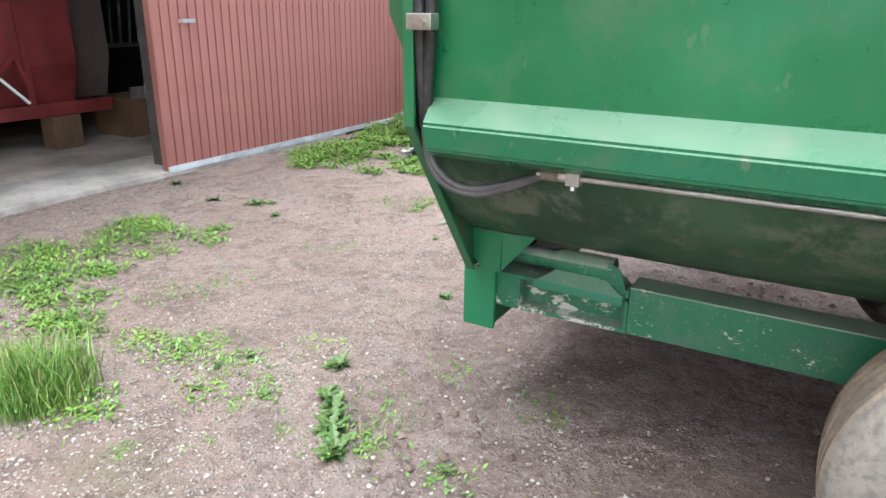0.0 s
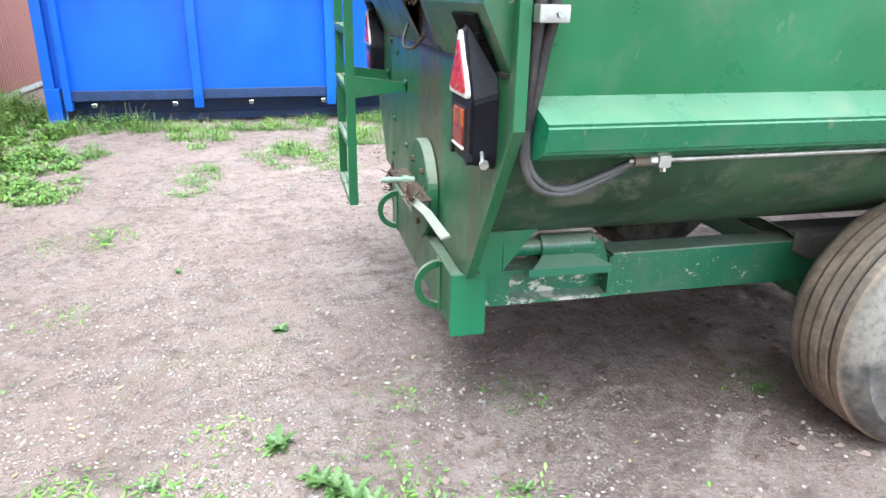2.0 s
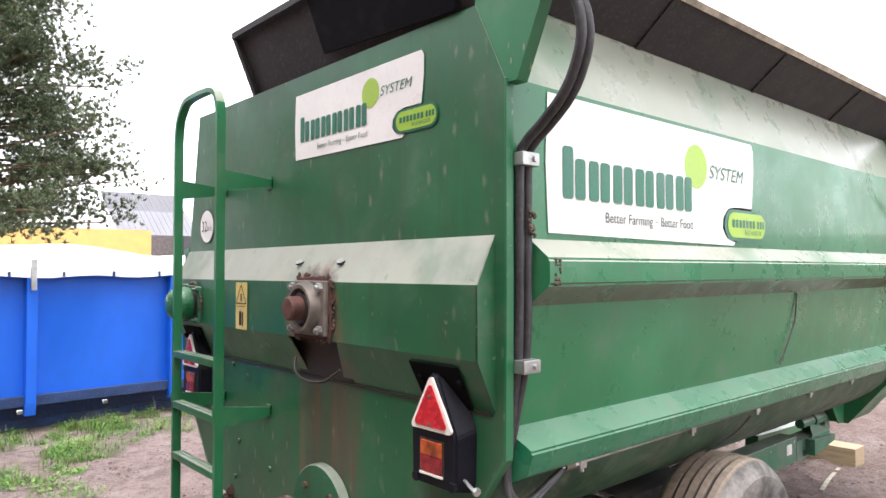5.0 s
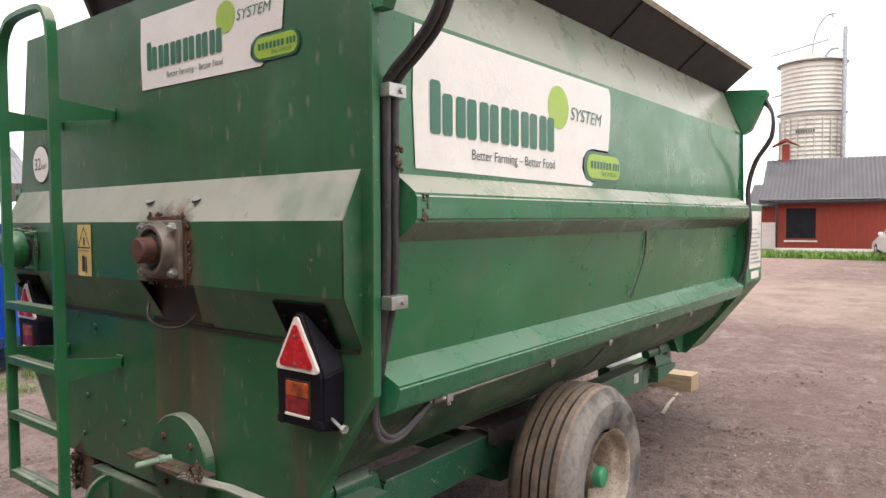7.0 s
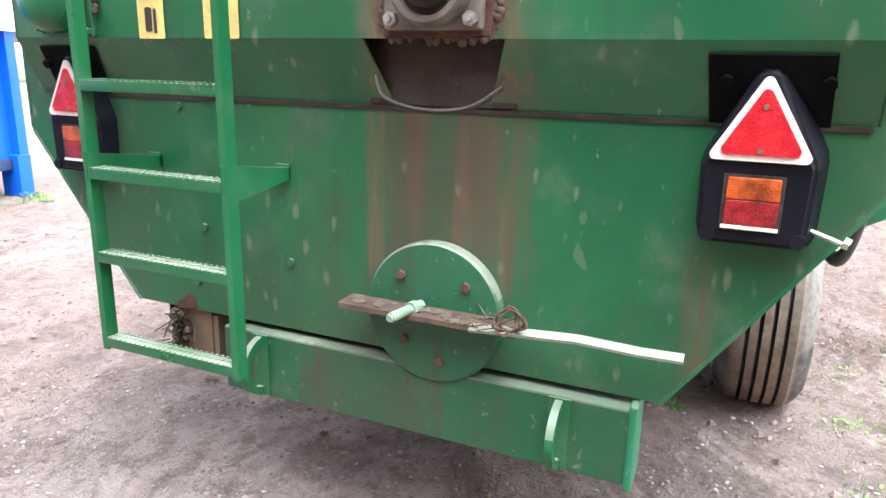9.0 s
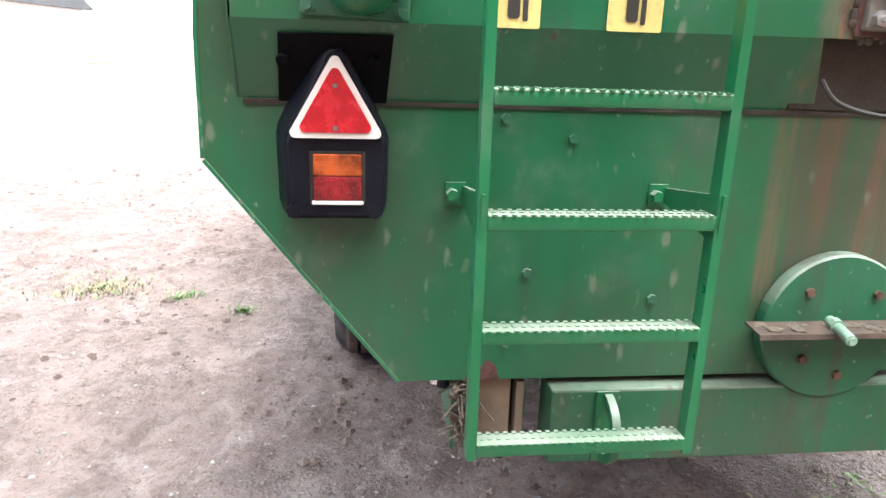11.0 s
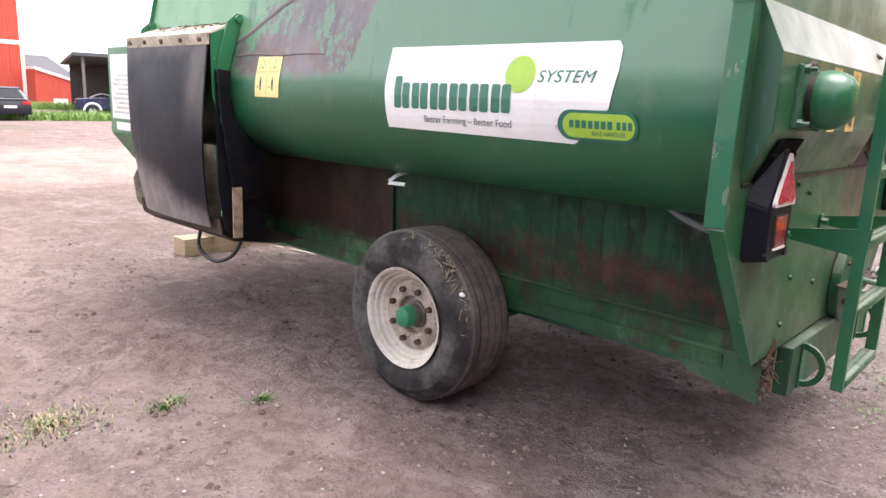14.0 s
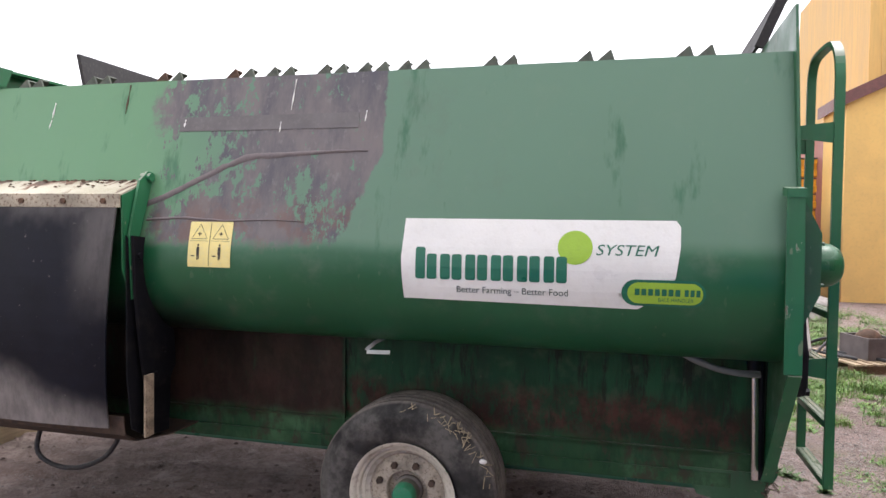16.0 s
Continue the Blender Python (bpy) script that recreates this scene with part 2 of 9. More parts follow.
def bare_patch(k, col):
    """Upper side painted paler for bleaching and sky sheen, and the old dark primer that shows where a large label was
    torn off.
    """
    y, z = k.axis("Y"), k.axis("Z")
    # upper half: bleaching with the sky's sheen put into the colour, greener towards the front, with darker runs
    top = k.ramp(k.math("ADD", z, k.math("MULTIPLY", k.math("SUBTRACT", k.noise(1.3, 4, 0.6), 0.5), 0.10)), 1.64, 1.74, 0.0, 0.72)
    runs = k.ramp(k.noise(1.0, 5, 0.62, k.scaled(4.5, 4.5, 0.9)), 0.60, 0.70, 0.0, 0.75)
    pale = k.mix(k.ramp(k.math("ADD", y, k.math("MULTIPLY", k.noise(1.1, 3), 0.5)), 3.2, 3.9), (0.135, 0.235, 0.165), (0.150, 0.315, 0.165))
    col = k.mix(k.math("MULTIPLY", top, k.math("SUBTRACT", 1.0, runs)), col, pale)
    smut = k.ramp(k.noise(2.2, 6, 0.7), 0.56, 0.72, 0.0, 0.30)
    col = k.mix(k.math("MULTIPLY", smut, k.ramp(z, 1.6, 1.8)), col, (0.10, 0.145, 0.105))
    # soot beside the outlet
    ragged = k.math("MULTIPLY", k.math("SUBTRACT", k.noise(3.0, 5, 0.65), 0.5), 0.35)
    near_black = k.math("MULTIPLY", k.ramp(k.math("ADD", y, ragged), 2.9, 3.40), k.ramp(k.math("ADD", z, ragged), 1.50, 1.22, 0.0, 0.92))
    col = k.mix(near_black, col, (0.009, 0.010, 0.010))
    # outline of the torn label
    edge = k.math("MULTIPLY", k.math("SUBTRACT", k.noise(16.0, 7, 0.72, k.scaled(1, 1, 0.5)), 0.5), 0.10)
    yy = k.math("ADD", y, edge)
    rear = k.math("ADD", 2.250, k.math("MULTIPLY", k.math("MAXIMUM", k.math("SUBTRACT", 2.13, z), 0.0), 0.42))
    inside = k.ramp(k.math("SUBTRACT", yy, rear), -0.006, 0.010)
    fray = k.math("MULTIPLY", k.math("SUBTRACT", k.noise(3.0, 6, 0.7), 0.5), 0.55)
    ahead = k.math("MAXIMUM", k.math("MULTIPLY", k.ramp(yy, 3.425, 3.412), k.ramp(z, 2.30, 2.34)), k.ramp(k.math("ADD", y, fray), 3.54, 3.46))
    inside = k.math("MULTIPLY", inside, ahead)
    inside = k.math("MULTIPLY", inside, k.ramp(k.math("ADD", z, k.math("ADD", edge, k.math("MULTIPLY", fray, 0.35))), 1.66, 1.72))
    # green flakes left inside it: few at the rear, most ahead and below the strip
    ahead_zone = k.math("MULTIPLY", k.ramp(k.math("ADD", y, fray), 2.75, 3.10), k.math("MULTIPLY", k.ramp(z, 2.30, 2.22, 0.45, 1.0), k.ramp(z, 1.82, 1.98, 0.35, 1.0)))
    low_zone = k.math("MULTIPLY", k.ramp(z, 2.10, 1.95), k.ramp(y, 2.9, 2.6, 0.3, 0.75))
    grain = k.math("ADD", k.math("MULTIPLY", k.noise(3.4, 6, 0.70, k.scaled(1, 1.1, 0.8)), 0.55), k.math("MULTIPLY", k.noise(22.0, 7, 0.76, k.scaled(1, 1, 0.5)), 0.45))
    grain = k.math("ADD", grain, k.math("MULTIPLY", k.math("MAXIMUM", ahead_zone, low_zone), 0.105))
    flakes = k.ramp(grain, 0.572, 0.584)
    dull = k.noise(1.6, 6, 0.68, k.scaled(2.2, 2.2, 0.8))
    primer = k.mix(k.ramp(dull, 0.36, 0.62), (0.070, 0.067, 0.082), (0.150, 0.128, 0.128))
    primer = k.mix(k.ramp(k.noise(30.0, 5, 0.7, k.scaled(1, 1, 0.6)), 0.56, 0.70, 0.0, 0.5), primer, (0.20, 0.185, 0.185))
    primer = k.mix(k.math("MULTIPLY", k.ramp(z, 1.98, 1.80), k.ramp(k.noise(5.0, 5, 0.7), 0.45, 0.6, 0.0, 0.6)), primer, (0.150, 0.080, 0.062))
    return k.mix(k.math("MULTIPLY", inside, k.math("SUBTRACT", 1.0, flakes)), col, primer)


def rusty_wall(k, col):
    """Rust along the lower wall, brown all over ahead of the wheel, green runs behind it and a scuffed pale foot."""
    y, z = k.axis("Y"), k.axis("Z")
    ragged = k.math("MULTIPLY", k.math("SUBTRACT", k.noise(1.6, 6, 0.65), 0.5), 0.5)
    h = k.math("ADD", z, ragged)
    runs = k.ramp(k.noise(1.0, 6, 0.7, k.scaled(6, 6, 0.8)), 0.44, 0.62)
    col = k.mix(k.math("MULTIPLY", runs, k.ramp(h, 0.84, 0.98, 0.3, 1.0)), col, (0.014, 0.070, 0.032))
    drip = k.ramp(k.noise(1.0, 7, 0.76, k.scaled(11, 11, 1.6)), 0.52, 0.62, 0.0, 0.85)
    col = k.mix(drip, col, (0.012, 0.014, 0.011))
    scratch = k.ramp(k.noise(1.0, 7, 0.8, k.scaled(60, 60, 5)), 0.56, 0.66, 0.0, 0.5)
    col = k.mix(scratch, col, (0.045, 0.040, 0.030))
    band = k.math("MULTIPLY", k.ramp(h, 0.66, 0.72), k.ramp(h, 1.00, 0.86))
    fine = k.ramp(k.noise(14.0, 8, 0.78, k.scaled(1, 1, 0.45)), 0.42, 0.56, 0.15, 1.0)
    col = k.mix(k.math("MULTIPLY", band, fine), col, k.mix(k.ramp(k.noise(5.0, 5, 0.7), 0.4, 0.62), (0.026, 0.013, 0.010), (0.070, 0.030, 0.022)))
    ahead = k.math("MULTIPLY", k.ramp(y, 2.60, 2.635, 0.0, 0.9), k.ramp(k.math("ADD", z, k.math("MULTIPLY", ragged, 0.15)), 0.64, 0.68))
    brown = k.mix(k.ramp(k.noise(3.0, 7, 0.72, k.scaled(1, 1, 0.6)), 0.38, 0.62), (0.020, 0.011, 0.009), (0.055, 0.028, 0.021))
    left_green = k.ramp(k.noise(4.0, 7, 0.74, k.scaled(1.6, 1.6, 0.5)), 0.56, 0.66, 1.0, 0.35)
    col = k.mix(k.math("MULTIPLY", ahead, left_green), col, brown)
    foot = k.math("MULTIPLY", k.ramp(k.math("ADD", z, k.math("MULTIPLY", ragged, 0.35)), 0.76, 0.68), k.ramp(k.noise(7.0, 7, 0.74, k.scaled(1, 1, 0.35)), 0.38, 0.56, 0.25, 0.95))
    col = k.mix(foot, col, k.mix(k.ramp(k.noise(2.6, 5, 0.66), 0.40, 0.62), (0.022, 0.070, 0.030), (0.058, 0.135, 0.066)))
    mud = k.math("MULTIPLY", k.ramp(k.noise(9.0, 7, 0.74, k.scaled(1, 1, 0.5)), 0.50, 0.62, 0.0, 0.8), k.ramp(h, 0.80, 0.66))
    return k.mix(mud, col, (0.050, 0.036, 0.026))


def brown_runs(k, col):
    """Grease and rust that ran down below the bearing, and at the outer edge."""
    x, z = k.axis("X"), k.axis("Z")
    wave = k.math("MULTIPLY", k.math("SUBTRACT", k.noise(3.0, 4, 0.6, k.scaled(1, 1, 0.3)), 0.5), 0.16)
    xx = k.math("ADD", x, wave)
    run = k.math("MULTIPLY", k.ramp(xx, 0.02, 0.09), k.ramp(xx, 0.56, 0.47))
    run = k.math("MULTIPLY", run, k.math("MULTIPLY", k.ramp(z, 0.72, 0.95), k.ramp(z, 1.72, 1.55)))
    thin = k.ramp(k.noise(1.0, 5, 0.65, k.scaled(22, 22, 1.2)), 0.42, 0.62, 0.25, 1.0)
    col = k.mix(k.math("MULTIPLY", k.math("MULTIPLY", run, thin), 0.92), col, k.mix(k.ramp(k.noise(1.0, 4, 0.6, k.scaled(12, 12, 0.7)), 0.44, 0.60), (0.085, 0.068, 0.044), (0.165, 0.082, 0.055)))
    side = k.math("MULTIPLY", k.ramp(xx, 0.90, 0.95), k.ramp(xx, 1.04, 0.98))
    side = k.math("MULTIPLY", side, k.math("MULTIPLY", k.ramp(z, 1.12, 1.0), thin))
    col = k.mix(k.math("MULTIPLY", side, 0.92), col, (0.088, 0.052, 0.034))
    film = k.math("MULTIPLY", k.ramp(k.noise(1.5, 6, 0.7, k.scaled(1, 1, 0.5)), 0.42, 0.66, 0.0, 0.68), k.ramp(z, 1.9, 1.3, 0.45, 1.0))
    col = k.mix(film, col, (0.052, 0.062, 0.040))
    flecks = k.ramp(k.noise(34.0, 4, 0.6, k.scaled(1, 1, 0.6)), 0.675, 0.70, 0.0, 0.45)
    col = k.mix(k.math("MULTIPLY", flecks, k.ramp(k.noise(1.4, 3), 0.40, 0.58, 0.2, 1.0)), col, (0.30, 0.30, 0.24))
    smear = k.node("ShaderNodeTexVoronoi", Scale=15.0)
    k.link(k.scaled(1.0, 1.0, 0.42), smear.inputs["Vector"])
    blot = k.math("ADD", smear.outputs["Distance"], k.math("MULTIPLY", k.math("SUBTRACT", k.noise(26.0, 6, 0.75, k.scaled(1, 1, 0.4)), 0.5), 0.55))
    blot = k.math("MULTIPLY", k.ramp(blot, 0.20, 0.05, 0.0, 0.66), k.ramp(smear.outputs["Color"], 0.48, 0.56))
    col = k.mix(blot, col, (0.155, 0.180, 0.125))
    streak = k.math("MULTIPLY", k.math("MULTIPLY", k.ramp(xx, 0.170, 0.190), k.ramp(xx, 0.250, 0.225)), k.math("MULTIPLY", k.ramp(z, 1.02, 1.16), k.ramp(z, 1.42, 1.36)))
    col = k.mix(k.math("MULTIPLY", streak, 0.5), col, (0.120, 0.055, 0.036))
    # rust and grease round the bearing, and single chips of rust
    dx, dz = k.math("SUBTRACT", x, 0.30), k.math("SUBTRACT", z, 1.655)
    far = k.math("POWER", k.math("ADD", k.math("MULTIPLY", dx, dx), k.math("MULTIPLY", dz, dz)), 0.5)
    far = k.math("ADD", far, k.math("MULTIPLY", k.math("SUBTRACT", k.noise(9.0, 7, 0.75), 0.5), 0.22))
    col = k.mix(k.ramp(far, 0.225, 0.155, 0.0, 0.9), col, k.mix(k.ramp(k.noise(14.0, 5, 0.7), 0.4, 0.6), (0.040, 0.022, 0.018), (0.150, 0.060, 0.040)))
    spot = k.node("ShaderNodeTexVoronoi", Scale=5.5)
    k.link(k.coord, spot.inputs["Vector"])
    chip = k.math("ADD", spot.outputs["Distance"], k.math("MULTIPLY", k.math("SUBTRACT", k.noise(30.0, 5, 0.7), 0.5), 0.22))
    chip = k.math("MULTIPLY", k.ramp(chip, 0.085, 0.055), k.ramp(spot.outputs["Color"], 0.55, 0.60))
    return k.mix(chip, col, (0.085, 0.038, 0.024))


def scraped(k, col):
    """Pale primer and bare steel where the beam was scraped, most of it near the rear pivot, and stone-chip speckle."""
    x, y, z = k.axis("X"), k.axis("Y"), k.axis("Z")
    flake = k.noise(9.0, 9, 0.74, k.scaled(1, 1, 1.5), 0.3)
    near = k.math("MULTIPLY", k.ramp(y, 1.35, 0.80, 0.0, 1.0), k.ramp(k.math("ADD", z, k.math("MULTIPLY", flake, 0.10)), 0.70, 0.54))
    bare = k.ramp(k.math("ADD", flake, k.math("MULTIPLY", near, 0.11)), 0.625, 0.655)
    speck = k.math("MULTIPLY", k.ramp(k.noise(60.0, 6, 0.78), 0.56, 0.64, 0.0, 0.55), k.ramp(k.noise(2.4, 4, 0.6), 0.40, 0.58))
    out = k.ramp(x, 0.55, 0.80)
    dull = k.math("MULTIPLY", k.ramp(k.noise(3.2, 5, 0.65), 0.46, 0.66, 0.0, 0.6), out)
    col = k.mix(dull, col, (0.115, 0.150, 0.125))
    col = k.mix(k.math("MULTIPLY", speck, out), col, (0.26, 0.36, 0.28))
    return k.mix(k.math("MULTIPLY", bare, out), col, (0.50, 0.49, 0.45))


def grubby(k, col):
    """Brown grime in patches and runs, with pale flecks."""
    film = k.ramp(k.noise(2.2, 6, 0.7, k.scaled(1, 1, 0.5)), 0.46, 0.66, 0.0, 0.6)
    col = k.mix(film, col, (0.050, 0.056, 0.036))
    run = k.ramp(k.noise(1.0, 5, 0.65, k.scaled(7, 7, 0.6)), 0.56, 0.66, 0.0, 0.55)
    col = k.mix(run, col, (0.062, 0.046, 0.032))
    return k.mix(k.ramp(k.noise(40.0, 4, 0.6), 0.66, 0.69, 0.0, 0.4), col, (0.30, 0.31, 0.25))


def chipped(k, col):
    """Paint knocked off in small chips, rusty in the middle and pale at the rim."""
    n = k.noise(11.0, 8, 0.74, k.scaled(1, 1, 0.7))
    col = k.mix(k.ramp(n, 0.615, 0.635, 0.0, 0.8), col, (0.30, 0.32, 0.25))
    return k.mix(k.ramp(n, 0.64, 0.66), col, (0.105, 0.048, 0.030))


def rubbed(k, col):
    """Pale rubbed streaks on a corner that has been knocked."""
    mark = k.ramp(k.noise(6.0, 8, 0.76, k.scaled(1.6, 1.6, 0.6), 0.5), 0.57, 0.61, 0.0, 0.75)
    return k.mix(mark, col, (0.44, 0.50, 0.42))


def crusted_hood():
    """Cream paint with brown crust in broad patches and runs down the slope."""
    k = Nodes("crusted_cream_paint")
    x = k.axis("X")
    col = k.mix(k.ramp(k.noise(3.0, 5, 0.6), 0.35, 0.65), (0.36, 0.33, 0.25), (0.50, 0.46, 0.37))
    crust = k.noise(6.0, 8, 0.74, k.scaled(0.5, 1.3, 1.0), 0.5)
    crust = k.math("ADD", crust, k.ramp(x, -1.36, -1.26, 0.0, 0.10))
    col = k.mix(k.ramp(crust, 0.55, 0.62, 0.0, 0.9), col, k.mix(k.ramp(k.noise(12.0, 5, 0.7), 0.4, 0.6), (0.055, 0.024, 0.016), (0.17, 0.075, 0.045)))
    col = k.mix(k.ramp(k.noise(40.0, 4, 0.6), 0.6, 0.72, 0.0, 0.5), col, (0.20, 0.15, 0.10))
    return k.done(col, 0.8, 0.0, k.math("ADD", crust, k.noise(60.0, 4, 0.6)), 0.012, 0.6)


def ground_reflected_under(k, col):
    """The brown ground mirrored in the fold's underside, put into the colour of faces that look down."""
    low = k.ramp(k.up(), -0.2, -0.45, 0.0, 0.95)
    return k.mix(k.math("MULTIPLY", low, k.ramp(k.noise(2.0, 5, 0.65, k.scaled(1, 0.4, 1)), 0.3, 0.55, 0.75, 1.0)), col, (0.120, 0.085, 0.068))


def smears(k, col):
    """Dark grime with dried grey mud dabbed and splashed along the belly."""
    dark = k.ramp(k.noise(1.8, 6, 0.68), 0.34, 0.60, 0.85, 0.25)
    col = k.mix(dark, col, (0.012, 0.034, 0.018))
    dabs = k.ramp(k.noise(6.5, 8, 0.76, k.scaled(1, 0.8, 1.0), 0.4), 0.49, 0.63, 0.0, 0.62)
    high = k.math("MULTIPLY", k.ramp(k.axis("Z"), 0.70, 0.84), k.ramp(k.axis("Z"), 1.16, 1.02, 0.25, 1.0))
    return k.mix(k.math("MULTIPLY", dabs, high), col, (0.135, 0.150, 0.115))


def curtain_rubber():
    """A worn rubber sheet: dust below its clamp and on its lower third, fine vertical rubs."""
    k = Nodes("worn_rubber_curtain")
    z = k.axis("Z")
    soft = k.noise(1.6, 4, 0.6)
    wave = k.math("MULTIPLY", k.math("SUBTRACT", soft, 0.5), 0.5)
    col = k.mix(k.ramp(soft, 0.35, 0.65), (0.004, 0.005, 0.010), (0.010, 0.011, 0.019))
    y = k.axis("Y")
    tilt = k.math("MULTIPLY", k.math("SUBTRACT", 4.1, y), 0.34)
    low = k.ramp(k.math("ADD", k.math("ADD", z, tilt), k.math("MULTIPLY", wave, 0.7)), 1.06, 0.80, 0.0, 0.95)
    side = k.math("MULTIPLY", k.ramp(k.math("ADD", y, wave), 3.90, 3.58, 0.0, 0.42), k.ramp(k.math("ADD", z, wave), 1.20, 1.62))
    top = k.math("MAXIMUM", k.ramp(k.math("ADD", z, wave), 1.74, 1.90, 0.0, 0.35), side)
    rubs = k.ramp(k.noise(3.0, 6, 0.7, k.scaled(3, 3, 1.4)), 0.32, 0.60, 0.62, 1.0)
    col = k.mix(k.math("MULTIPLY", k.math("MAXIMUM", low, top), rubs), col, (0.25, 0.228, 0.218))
    col = k.mix(k.ramp(k.noise(30.0, 5, 0.7), 0.66, 0.72, 0.0, 0.4), col, (0.22, 0.20, 0.19))
    return k.done(col, k.ramp(soft, 0.3, 0.7, 0.36, 0.55), 0.0, k.noise(60.0, 4, 0.6), 0.0012, spec=0.14)


def tyre_rubber(name, mud, dust, earth, cy, light, middle, half):
    """Rubber with dust on the side and brown mud dried on the tread."""
    k = Nodes(name)
    y, z = k.math("SUBTRACT", k.axis("Y"), cy), k.math("SUBTRACT", k.axis("Z"), 0.446)
    r = k.math("POWER", k.math("ADD", k.math("MULTIPLY", y, y), k.math("MULTIPLY", z, z)), 0.5)
    soft, grit = k.noise(5.0, 5, 0.62), k.noise(38.0, 5, 0.7)
    col = k.mix(k.ramp(soft, 0.35, 0.65), tuple(0.021 * light * c for c in (1.0, 0.96, 0.96)), tuple(0.042 * light * c for c in (1.0, 0.96, 0.94)))
    flank = k.ramp(k.math("ABSOLUTE", k.math("SUBTRACT", k.axis("X"), middle)), half - 0.062, half - 0.040)
    pale = k.math("MULTIPLY", k.math("MULTIPLY", flank, k.ramp(k.noise(3.4, 5, 0.62), 0.40, 0.60)), k.ramp(r, 0.47, 0.44, 0.3, dust))
    col = k.mix(k.math("MULTIPLY", pale, k.ramp(grit, 0.3, 0.6, 0.5, 1.0)), col, (0.24, 0.225, 0.205))
    tread = k.math("MULTIPLY", k.ramp(r, 0.452, 0.462), k.ramp(k.noise(3.0, 5, 0.6), 0.40, 0.58, 0.45, 1.0))
    col = k.mix(k.math("MULTIPLY", k.math("MULTIPLY", tread, k.ramp(grit, 0.3, 0.6, 0.6, 1.0)), mud), col, earth)
    return k.done(col, 0.75, 0.0, k.math("ADD", grit, soft), 0.0025, spec=0.15)


